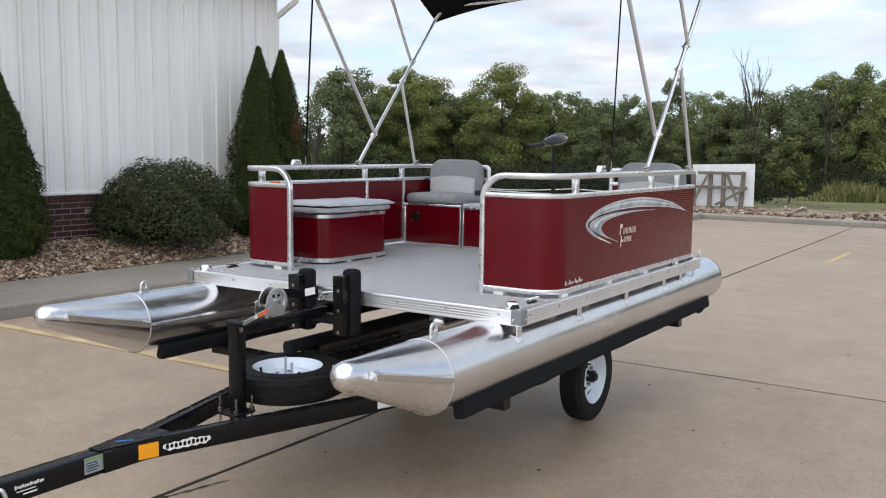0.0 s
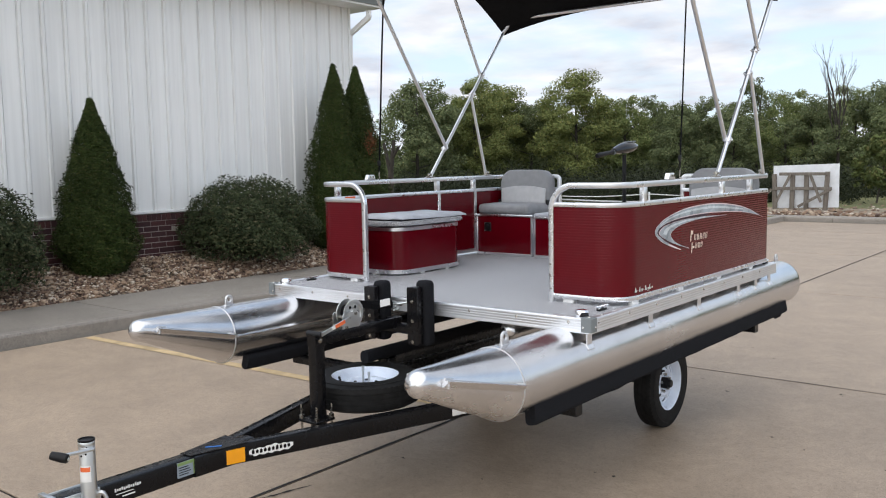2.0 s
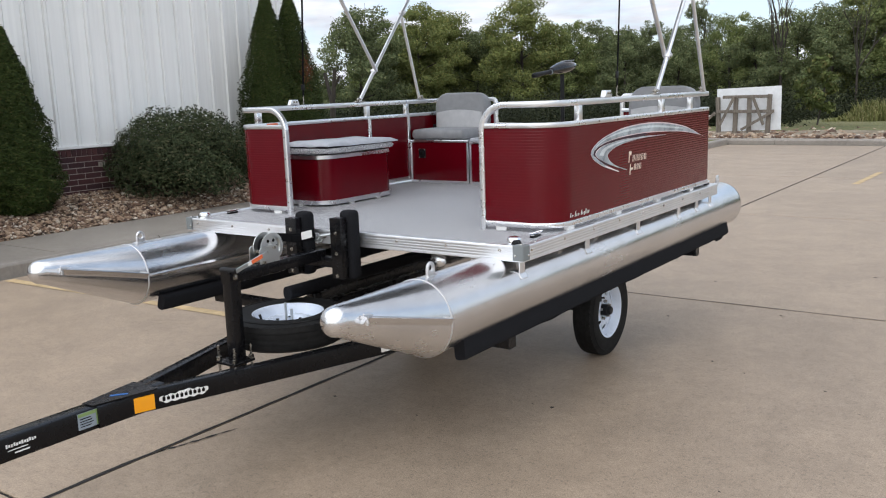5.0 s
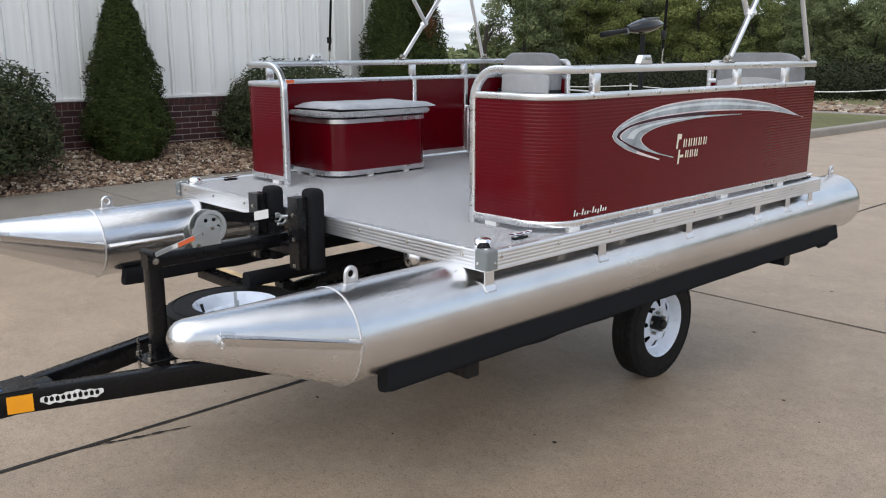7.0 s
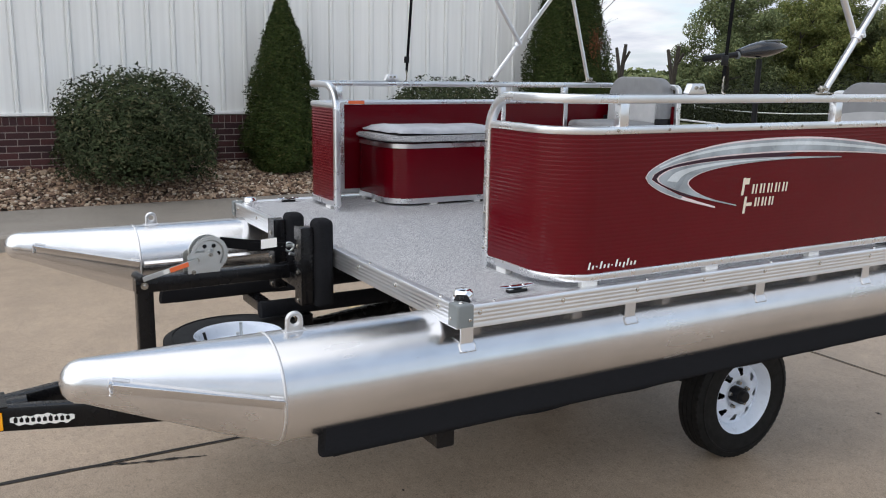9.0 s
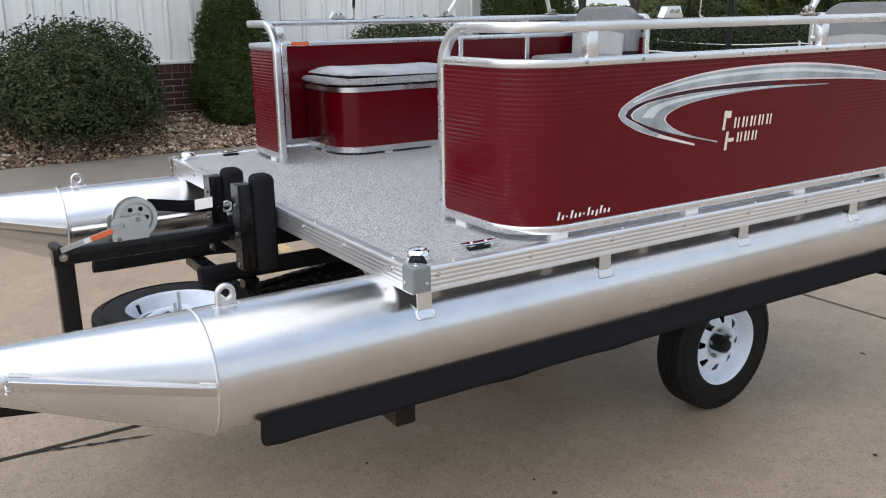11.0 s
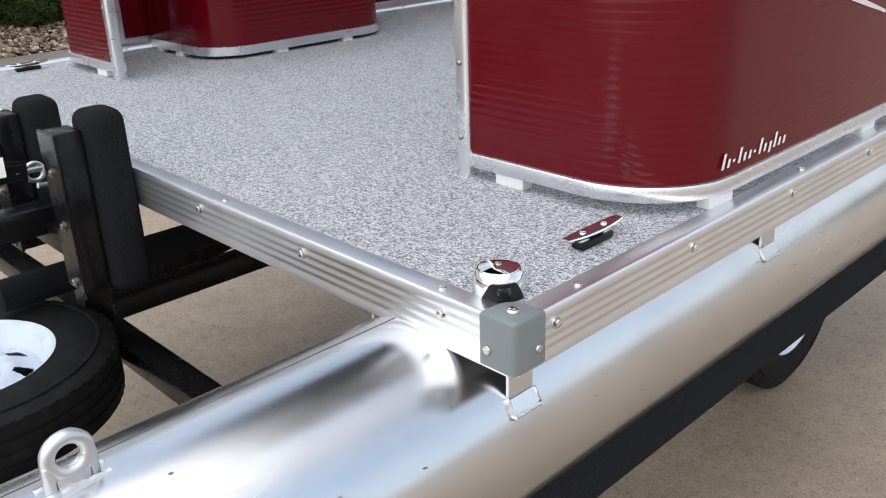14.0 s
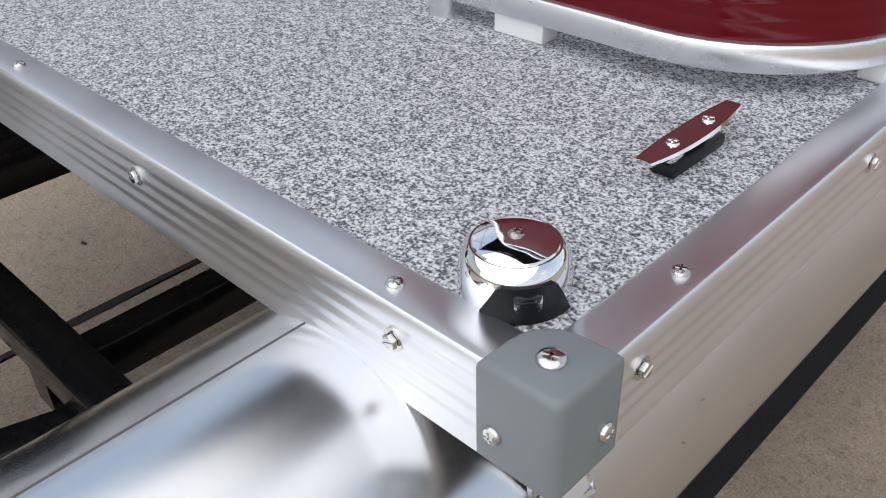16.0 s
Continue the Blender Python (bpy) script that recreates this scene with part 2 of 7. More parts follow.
def m_carpet_deck():
    k = Mat("speckled_vinyl_deck", (0.4, 0.4, 0.42), 0.75)
    fine = k.noise(430, 2, rough=0.6)
    mid = k.noise(190, 3, rough=0.75)
    c = k.ramp(k.mix(fine, mid, 0.45), (0.40, (0.05, 0.054, 0.062)), (0.465, (0.185, 0.19, 0.205)), (0.515, (0.43, 0.435, 0.45)), (0.585, (0.67, 0.67, 0.68)))
    k.base(c).bump(k.noise(420, 3), 0.35, 0.002)
    return k.m


def m_bunk():
    k = Mat("charcoal_bunk_carpet", (0.02, 0.021, 0.024), 0.95, 0, Specular_IOR_Level=0.1)
    k.base(k.ramp(k.noise(420, 3, rough=0.8), (0.3, (0.004, 0.004, 0.005)), (0.7, (0.026, 0.027, 0.031))))
    k.bump(k.noise(500, 3), 0.7, 0.004)
    return k.m


def m_rubber():
    k = Mat("tyre_rubber", (0.012, 0.012, 0.012), 0.62, 0, Specular_IOR_Level=0.18)
    k.base(k.ramp(k.noise(35, 4), (0.3, 0.005), (0.7, 0.013))).bump(k.noise(200, 3), 0.15, 0.001)
    return k.m


def m_vinyl(name, a, b):
    k = Mat(name, a, 0.5)
    k.base(k.ramp(k.noise(18, 4), (0.3, a), (0.7, b))).bump(k.noise(260, 3), 0.2, 0.001)
    return k.m


def m_rock():
    k = Mat("river_rock", (0.3, 0.22, 0.17), 0.85)
    c = k.ramp(k.island(), (0.0, (0.072, 0.044, 0.036)), (0.35, (0.200, 0.124, 0.082)), (0.6, (0.325, 0.225, 0.150)), (0.85, (0.450, 0.350, 0.255)), (1.0, (0.620, 0.555, 0.470)))
    c = k.mix(c, k.ramp(k.noise(26, 4), (0.3, 0.65), (0.7, 1.15)), 0.9, "MULTIPLY")
    k.base(c).bump(k.noise(60, 4), 0.5, 0.01)
    return k.m


def m_soil():
    k = Mat("dark_soil", (0.08, 0.055, 0.04), 0.95)
    k.base(k.ramp(k.noise(20, 5), (0.3, (0.05, 0.035, 0.026)), (0.7, (0.14, 0.10, 0.075))))
    return k.m


def m_grass():
    k = Mat("grass_ground", (0.10, 0.13, 0.05), 0.9)
    c = k.ramp(k.noise(0.25, 6, rough=0.7), (0.3, (0.085, 0.095, 0.03)), (0.55, (0.16, 0.16, 0.06)), (0.75, (0.26, 0.215, 0.11)))
    k.base(k.mix(c, k.ramp(k.noise(14, 4), (0.3, 0.6), (0.7, 1.2)), 0.8, "MULTIPLY"))
    k.bump(k.noise(30, 4), 0.8, 0.05)
    return k.m


def m_bank():
    k = Mat("tan_gravel_earth", (0.26, 0.21, 0.16), 0.95)
    c = k.ramp(k.noise(0.9, 6, rough=0.7), (0.3, (0.17, 0.15, 0.09)), (0.5, (0.28, 0.225, 0.165)), (0.72, (0.38, 0.32, 0.25)))
    k.base(k.mix(c, k.ramp(k.noise(22, 4), (0.3, 0.6), (0.7, 1.2)), 0.8, "MULTIPLY"))
    k.bump(k.noise(30, 4), 0.6, 0.04)
    return k.m


def m_bark():
    k = Mat("tree_bark", (0.09, 0.07, 0.055), 0.9)
    k.base(k.ramp(k.noise(9, 5, (3, 3, 0.5)), (0.3, (0.022, 0.018, 0.015)), (0.7, (0.065, 0.053, 0.043))))
    return k.m


def m_wood():
    k = Mat("weathered_wood", (0.2, 0.17, 0.14), 0.85)
    k.base(k.ramp(k.noise(5, 5, (8, 8, 0.6)), (0.3, (0.10, 0.085, 0.07)), (0.7, (0.24, 0.21, 0.175))))
    return k.m


SIDING, BRICK, BRICK_ROW = m_siding(), m_brick(), m_brick_joined()
MORTAR = m_concrete("mortar", (0.40, 0.345, 0.32), (0.31, 0.265, 0.245))
DECK, BUNK, RUBBER = m_carpet_deck(), m_bunk(), m_rubber()
VINYL = m_vinyl("grey_seat_vinyl", (0.22, 0.225, 0.235), (0.27, 0.275, 0.285))
VINYL_LIGHT = m_vinyl("pale_seat_vinyl", (0.44, 0.45, 0.46), (0.52, 0.52, 0.53))
CUSHION = m_vinyl("blue_grey_lid_vinyl", (0.38, 0.40, 0.44), (0.50, 0.52, 0.56))
BANK = m_bank()
ROCK, SOIL, GRASS, BARK, WOOD = m_rock(), m_soil(), m_grass(), m_bark(), m_wood()
LEAF_ARB = m_leaf("arborvitae_leaf", (0.016, 0.029, 0.007), (0.041, 0.062, 0.014), (0.072, 0.070, 0.024))
LEAF_RUST = m_leaf("dead_leaf", (0.075, 0.028, 0.012), (0.13, 0.055, 0.022), (0.17, 0.075, 0.03))
LEAF_SHRUB = m_leaf("shrub_leaf", (0.017, 0.027, 0.012), (0.056, 0.072, 0.033), (0.105, 0.098, 0.055))
LEAF_A = m_leaf("green_tree_leaf", (0.108, 0.143, 0.051), (0.189, 0.226, 0.079), (0.259, 0.264, 0.105))
LEAF_B = m_leaf("olive_tree_leaf", (0.118, 0.143, 0.046), (0.191, 0.217, 0.069), (0.249, 0.244, 0.080))
LEAF_C = m_leaf("dark_tree_leaf", (0.088, 0.113, 0.055), (0.152, 0.182, 0.079), (0.209, 0.218, 0.099))
# darker leaf copy: shade under the trees and inside shrubs put into its colour
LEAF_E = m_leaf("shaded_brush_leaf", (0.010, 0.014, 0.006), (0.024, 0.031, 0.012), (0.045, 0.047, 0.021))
TALL_GRASS = m_leaf("tall_grass", (0.11, 0.125, 0.04), (0.20, 0.20, 0.075), (0.30, 0.26, 0.13))
LEAF_D = m_leaf("bright_young_leaf", (0.060, 0.082, 0.026), (0.120, 0.145, 0.045), (0.175, 0.165, 0.062))

# ---- building blocks ----


def thing(name, at, label="", category="", group="", kind=""):
    ob = new(name)
    ob.location = at
    ob.empty_display_size = 0.1
    return tagged(ob, label, category, group, kind)


def link_mesh(name, me, material, parent=None, label="", smooth=38.0):
    if material:
        me.materials.append(material)
    if smooth:
        me.shade_smooth()
        me.set_sharp_from_angle(angle=radians(smooth))
    ob = new(name, me)
    if parent:
        ob.parent = parent
        if parent.data is None:
            ob.matrix_parent_inverse = Matrix.Translation(-parent.location)
    if label:
        ob["label"] = label
    return ob


def part(name, bm, material, parent=None, label="", smooth=38.0):
    """Link a bmesh, in world places, as one mesh under a thing or a part."""
    me = bpy.data.meshes.new(name)
    bmesh.ops.recalc_face_normals(bm, faces=bm.faces)
    bm.to_mesh(me)
    bm.free()
    return link_mesh(name, me, material, parent, label, smooth)


def raw(name, verts, faces, material, parent=None, label="", smooth=0):
    me = bpy.data.meshes.new(name)
    me.from_pydata(verts, [], faces)
    me.update()
    return link_mesh(name, me, material, parent, label, smooth)


def box(x0, x1, y0, y1, z0, z1, bevel=0.0, seg=2, bm=None, turn=None):
    own = bmesh.new()
    bmesh.ops.create_cube(own, size=1.0)
    m = Matrix.Translation(((x0 + x1) / 2, (y0 + y1) / 2, (z0 + z1) / 2)) @ Matrix.Diagonal((x1 - x0, y1 - y0, z1 - z0, 1))
    bmesh.ops.transform(own, matrix=m, verts=own.verts)
    if bevel:
        bmesh.ops.bevel(own, geom=own.edges[:], offset=bevel, segments=seg, affect="EDGES", profile=0.5)
    if turn is not None:
        bmesh.ops.transform(own, matrix=turn, verts=own.verts)
    return join(bm, own)


def join(bm, own):
    if bm is None:
        return own
    me = bpy.data.meshes.new("tmp")
    own.to_mesh(me)
    own.free()
    bm.from_mesh(me)
    bpy.data.meshes.remove(me)
    return bm


def thicken(bm, by):
    """Give a sheet depth along the vector by."""
    got = bmesh.ops.extrude_face_region(bm, geom=bm.faces[:])
    bmesh.ops.translate(bm, vec=Vector(by), verts=[v for v in got["geom"] if isinstance(v, bmesh.types.BMVert)])


def transformed(bm, m):
    bmesh.ops.transform(bm, matrix=m, verts=bm.verts)
    return bm


def about(p, rx=0, ry=0, rz=0):
    """A turn about the point p."""
    return Matrix.Translation(p) @ pose(0, 0, 0, rx, ry, rz) @ Matrix.Translation(-Vector(p))


def rod(a, b, r, seg=16, bm=None, r2=None, caps=True, bevel=0.0):
    """A round bar from a to b."""
    a, b = Vector(a), Vector(b)
    own = bmesh.new()
    bmesh.ops.create_cone(own, cap_ends=caps, segments=seg, radius1=r, radius2=r if r2 is None else r2, depth=(b - a).length)
    if bevel:
        rim = [e for e in own.edges if abs(e.verts[0].co.z - e.verts[1].co.z) < 1e-6]
        bmesh.ops.bevel(own, geom=rim, offset=bevel, segments=2, affect="EDGES", profile=0.5)
    m = Matrix.Translation((a + b) / 2) @ (b - a).to_track_quat("Z", "Y").to_matrix().to_4x4()
    bmesh.ops.transform(own, matrix=m, verts=own.verts)
    return join(bm, own)


def lathe(profile, at, axis="Z", seg=40, bm=None, turn=None, arc=None):
    """Turn a list of (radius, height) about an axis through at."""
    own = bmesh.new()
    full = arc is None
    n = seg if full else seg + 1
    rings = []
    for r, h in profile:
        ring = []
        for i in range(n):
            a = 2 * math.pi * i / seg if full else arc[0] + (arc[1] - arc[0]) * i / seg
            ring.append(own.verts.new((r * math.cos(a), r * math.sin(a), h)))
        rings.append(ring)
    for p, q in zip(rings, rings[1:]):
        for i in range(n if full else n - 1):
            j = (i + 1) % n
            own.faces.new((p[i], p[j], q[j], q[i]))
    bmesh.ops.remove_doubles(own, verts=own.verts, dist=1e-6)
    m = {"Z": Matrix(), "X": pose(0, 0, 0, 0, 90, 0), "Y": pose(0, 0, 0, -90, 0, 0)}[axis]
    m = Matrix.Translation(at) @ (turn or Matrix()) @ m
    bmesh.ops.transform(own, matrix=m, verts=own.verts)
    return join(bm, own)


def rounded(points, radius, steps=8):
    """A polyline whose inner corners are rounded off."""
    pts = [Vector(p) for p in points]
    if isinstance(radius, (int, float)):
        radius = [radius] * len(pts)
    out = [pts[0]]
    for i in range(1, len(pts) - 1):
        p, r = pts[i], radius[i]
        u, v = (pts[i - 1] - p).normalized(), (pts[i + 1] - p).normalized()
        if r <= 0:
            out.append(p)
            continue
        ang = u.angle(v)
        d = r / math.tan(ang / 2)
        c = p + (u + v).normalized() * (r / math.sin(ang / 2))
        s, e = p + u * d - c, p + v * d - c
        for k in range(steps + 1):
            f = k / steps
            w = (s * (1 - f) + e * f)
            th = s.angle(e)
            w = (s * math.sin((1 - f) * th) + e * math.sin(f * th)) / math.sin(th)
            out.append(c + w)
    out.append(pts[-1])
    return out


def sweep(points, profile, bm=None, up=(0, 0, 1), closed=True, caps=True):
    """Carry a profile of (side, up) pairs along a line in space; side is to the right of the way."""
    own = bmesh.new()
    pts = [Vector(p) for p in points]
    up = Vector(up)
    rings = []
    for i, p in enumerate(pts):
        t = (pts[min(i + 1, len(pts) - 1)] - pts[max(i - 1, 0)]).normalized()
        side = t.cross(up)
        if side.length < 1e-4:
            side = t.cross(Vector((0, 1, 0)))
        side.normalize()
        v = side.cross(t).normalized()
        # widen at corners so that the section keeps its width
        k = 1.0
        if 0 < i < len(pts) - 1:
            half = (pts[i] - pts[i - 1]).angle(pts[i + 1] - pts[i]) / 2
            k = 1 / max(0.5, math.cos(half))
        rings.append([own.verts.new(p + side * (a * k) + v * b) for a, b in profile])
    n = len(profile)
    for p, q in zip(rings, rings[1:]):
        for i in range(n if closed else n - 1):
            j = (i + 1) % n
            own.faces.new((p[i], p[j], q[j], q[i]))
    if closed and caps:
        own.faces.new(rings[0])
        own.faces.new(rings[-1][::-1])
    return join(bm, own)


def circle(r, seg=12):
    return [(r * math.cos(2 * math.pi * i / seg), r * math.sin(2 * math.pi * i / seg)) for i in range(seg)]


def roundrect(w, h, r, n=3):
    out = []
    for cx, cy, a0 in ((w / 2 - r, h / 2 - r, 0), (-w / 2 + r, h / 2 - r, 90), (-w / 2 + r, -h / 2 + r, 180), (w / 2 - r, -h / 2 + r, 270)):
        for k in range(n + 1):
            a = radians(a0 + 90 * k / n)
            out.append((cx + r * math.cos(a), cy + r * math.sin(a)))
    return out


def screw(at, normal, r=0.006, hex_head=False, bm=None):
    """A small screw head standing on a face."""
    at, normal = Vector(at), Vector(normal).normalized()
    own = bmesh.new()
    if hex_head:
        rod(at, at + normal * 0.002, r * 1.35, 14, own)
        rod(at + normal * 0.002, at + normal * 0.0062, r * 0.92, 6, own, bevel=0.0012)
        box(-r * 0.75, r * 0.75, -r * 0.10, r * 0.10, 0.0055, 0.0068, 0, 1, own, Matrix.Translation(at) @ normal.to_track_quat("Z", "Y").to_matrix().to_4x4() @ pose(0, 0, 0, 0, 0, 25))
    else:
        prof = [(r, 0), (r, 0.0012), (r * 0.85, 0.0028), (r * 0.5, 0.0036), (0.0003, 0.0040)]
        lathe(prof, (0, 0, 0), "Z", 14, own)
        for q in (0, 90):
            box(-r * 0.55, r * 0.55, -r * 0.11, r * 0.11, 0.0030, 0.0043, 0, 1, own, pose(0, 0, 0, 0, 0, q + 20))
        bmesh.ops.transform(own, matrix=Matrix.Translation(at) @ normal.to_track_quat("Z", "Y").to_matrix().to_4x4(), verts=own.verts)
    return join(bm, own)


# ---- ground, lot and walk ----
G = 0.040                # height of the lot's concrete
site = Matrix.Translation((0, 0, G))


def build_ground():
    n = 60
    bm = bmesh.new()
    radii = [0, 6, 12, 20, 30, 45, 70, 110, 200, 400, 900, 2500]
    prev = None
    for r in radii:
        ring = [bm.verts.new((-5 + r * math.cos(2 * math.pi * i / n), 8 + r * math.sin(2 * math.pi * i / n),
                              -0.16 + (0.18 * noise.noise((i * 1.3, r * 0.2, 0)) if 30 < r < 500 else 0))) for i in range(n)] if r else [bm.verts.new((-5, 8, -0.16))]
        if prev and len(prev) == 1:
            for i in range(n):
                bm.faces.new((prev[0], ring[i], ring[(i + 1) % n]))
        elif prev:
            for i in range(n):
                j = (i + 1) % n
                bm.faces.new((prev[i], ring[i], ring[j], prev[j]))
        prev = ring
    tagged(part("ground", bm, GRASS, smooth=60), "rough grass field reaching to the woods", "ground", kind="structure")


build_ground()


def build_lot():
    lot = thing("pavement", (-3.4, 6, 0), "tan broom-finished concrete parking lot with tarred joints", "pavement", kind="structure")
    # the dark bed that shows in the joints
    part("joint_filler", box(-8.5, 24, -9, 23.4, -0.14 + G, -0.012 + G), JOINT, lot, "black tar in the joints")
    S = 4.62
    rows_y = [6.65 + S * k for k in range(-4, -1)] + [1.915] + [6.65 + S * k for k in range(0, 6)]
    xs = [-8.278, -3.40, 1.21, 5.83, 10.45, 15.07, 19.69, 24.0]
    g = 0.009
    for i in reversed(range(len(xs) - 1)):
        for k in reversed(range(-2, 6)):
            y0, y1 = rows_y[k + 2], rows_y[k + 3]
            y1 = min(y1, 23.4)
            if y1 - y0 < 0.3:
                continue
            x0, x1 = xs[i] + g, xs[i + 1] - g
            bm = bmesh.new()
            lip = 0.006
            c = [(x0, y0 + g), (x1, y0 + g), (x1, y1 - g), (x0, y1 - g)]
            top = [bm.verts.new((x + (lip if q in (0, 3) else -lip), y + (lip if q in (0, 1) else -lip), G)) for q, (x, y) in enumerate(c)]
            mid = [bm.verts.new((x, y, G - lip)) for x, y in c]
            low = [bm.verts.new((x, y, G - 0.12)) for x, y in c]
            bm.faces.new(top)
            for a, b in ((top, mid), (mid, low)):
                for q in range(4):
                    bm.faces.new((a[q], b[q], b[(q + 1) % 4], a[(q + 1) % 4]))
            part("concrete_slab", bm, CONCRETE, lot, smooth=0)
    # a hairline crack beside the long joint, filled with tar
    bm = bmesh.new()
    rng = random.Random(4)
    prev = None
    for s in range(61):
        f = s / 60
        x = -3.395 + 0.122 * f + 0.010 * noise.noise((f * 7.0, 1.3, 0)) + 0.003 * noise.noise((f * 41.0, 4.1, 0))
        y = 2.50 + 0.465 * f
        w = 0.0020 + 0.0125 * math.sin(math.pi * f) * max(0.08, 0.5 + 0.9 * noise.noise((f * 17.0, 7.7, 0)) + rng.uniform(-0.15, 0.15))
        cur = (bm.verts.new((x - w, y, G + 0.003)), bm.verts.new((x + w, y, G + 0.003)))
        if prev:
            bm.faces.new((prev[0], prev[1], cur[1], cur[0]))
        prev = cur
    part("tar_crack", bm, JOINT, lot, "ragged tar-filled crack", 0)
    # tar smeared over the joint
    bm = bmesh.new()
    prev = None
    for s in range(900):
        f = s / 899
        y = -4.0 + 27.3 * f
        w = 0.0100 + 0.010 * max(0, noise.noise((y * 3.1, 0.3, 0))) + 0.003 * noise.noise((y * 14.0, 2.2, 0))
        x = -3.40 + 0.010 * noise.noise((y * 2.3, 5, 0)) + 0.002 * noise.noise((y * 19.0, 6, 0))
        cur = (bm.verts.new((x - w, y, G + 0.0025)), bm.verts.new((x + w, y, G + 0.0025)))
        if prev:
            bm.faces.new((prev[0], prev[1], cur[1], cur[0]))
        prev = cur
    part("joint_tar", bm, JOINT, lot, "smeared black joint sealant", 0)
    bm = bmesh.new()
    prev = None
    for s in range(160):
        x = -8.2 + 28.0 * s / 159
        w = 0.006 + 0.004 * max(0, noise.noise((x * 2.7, 8.3, 0)))
        y = 6.65 + 0.006 * noise.noise((x * 1.9, 3, 0))
        cur = (bm.verts.new((x, y - w, G + 0.0025)), bm.verts.new((x, y + w, G + 0.0025)))
        if prev:
            bm.faces.new((prev[0], prev[1], cur[1], cur[0]))
        prev = cur
    part("joint_tar", bm, JOINT, lot, "thin black joint sealant", 0)
    # painted bay lines
    for (ax, ay), (bx, by) in (((-8.2, 4.43), (-3.75, 4.60)), ((-8.2, -0.4), (-4.3, -0.2)), ((-2.55, 15.0), (-2.50, 17.0))):
        bm = bmesh.new()
        d = Vector((bx - ax, by - ay, 0))
        nrm = Vector((-d.y, d.x, 0)).normalized() * 0.05
        a, b = Vector((ax, ay, G + 0.004)), Vector((bx, by, G + 0.004))
        bm.faces.new([bm.verts.new(v) for v in (a - nrm, b - nrm, b + nrm, a + nrm)])
        part("bay_line", bm, YELLOW_PAINT, lot, "worn yellow painted bay line", 0)
    # leaf litter and a pebble by the tyre
    bm = bmesh.new()
    rng = random.Random(8)
    for _ in range(70):
        x, y = rng.uniform(-4.5, 1.5), rng.uniform(1.5, 8.5)
        s, a = rng.uniform(0.006, 0.02), rng.uniform(0, 6.3)
        vs = [bm.verts.new((x + s * math.cos(a + q) * k, y + s * math.sin(a + q) * k * 0.6, G + 0.003 + 0.004 * (q == 2.0))) for q, k in ((0, 1.3), (1.1, 0.6), (2.0, 0.8), (3.2, 1.2), (4.4, 0.7))]
        bm.faces.new(vs)
    tagged(part("leaf_litter", bm, BARK, smooth=0), "scattered dry leaf crumbs on the concrete", "leaf litter", kind="stuff")


build_lot()


def bed_rise(x):
    """Height of the rock bed over the lot."""
    return 0.115 + 0.30 * max(0.0, min(1.0, (-9.76 - x) / 1.38)) ** 0.85


def build_walk():
    walk_ob = thing("sidewalk", (-8.7, 4, 0), "grey concrete sidewalk with a rolled kerb beside the lot", "sidewalk", kind="structure")
    ys = [-12.0, -8.4, -4.8, -2.1, 0.67, 3.47, 6.27, 9.07, 11.87, 14.35]
    for y0, y1 in zip(ys, ys[1:]):
        # kerb stone
        prof = [(0.0, -0.15), (0.16, -0.15), (0.16, 0.150), (0.045, 0.152), (0.018, 0.142), (0.006, 0.118)]
        bm = sweep([(-8.29, y0 + 0.007, 0), (-8.29, y1 - 0.007, 0)], [(-a, b) for a, b in prof])
        bmesh.ops.transform(bm, matrix=site, verts=bm.verts)
        part("kerb_stone", bm, WALK, walk_ob, smooth=0)
    ys = [-12.0, -6.9, -3.9, -0.9, 2.1, 5.1, 8.1, 11.1, 14.35]
    for y0, y1 in zip(ys, ys[1:]):
        part("slab", box(-9.75, -8.458, y0 + 0.008, y1 - 0.008, -0.1, 0.146, 0.006, 2, None, site), WALK, walk_ob, smooth=0)
    line = [(-8.29, 14.36), (-8.0, 15.6), (-7.45, 16.6), (-7.25, 18.0), (-7.2, 20.5), (-7.2, 23.4)]
    for (xa, ya), (xb, yb) in zip(line, line[1:]):
        prof = [(0.0, -0.15), (0.16, -0.15), (0.16, 0.150), (0.045, 0.152), (0.018, 0.142), (0.006, 0.118)]
        bm = sweep([(xa, ya, G), (xb, yb, G)], [(-a, b) for a, b in prof])
        part("kerb_stone", bm, WALK, walk_ob, smooth=0)
    # gravel bed soil
    # the bed heaps up against the wall
    bm = sweep([(0, -12, 0), (0, 13.2, 0)], [(-11.14, -0.14), (-9.76, -0.14), (-9.76, 0.105), (-10.3, 0.20), (-11.14, bed_rise(-11.14) - 0.02)])
    bmesh.ops.transform(bm, matrix=site, verts=bm.verts)
    tagged(part("planting_bed", bm, SOIL, smooth=0), "dark soil bed along the building", "planting bed", kind="structure")
    tagged(part("lawn_edge", box(-26, -7.42, 16.4, 23.4, -0.14, 0.13, 0, 1, None, site), GRASS, smooth=0), "grass strip past the building", "lawn", kind="structure")


build_walk()


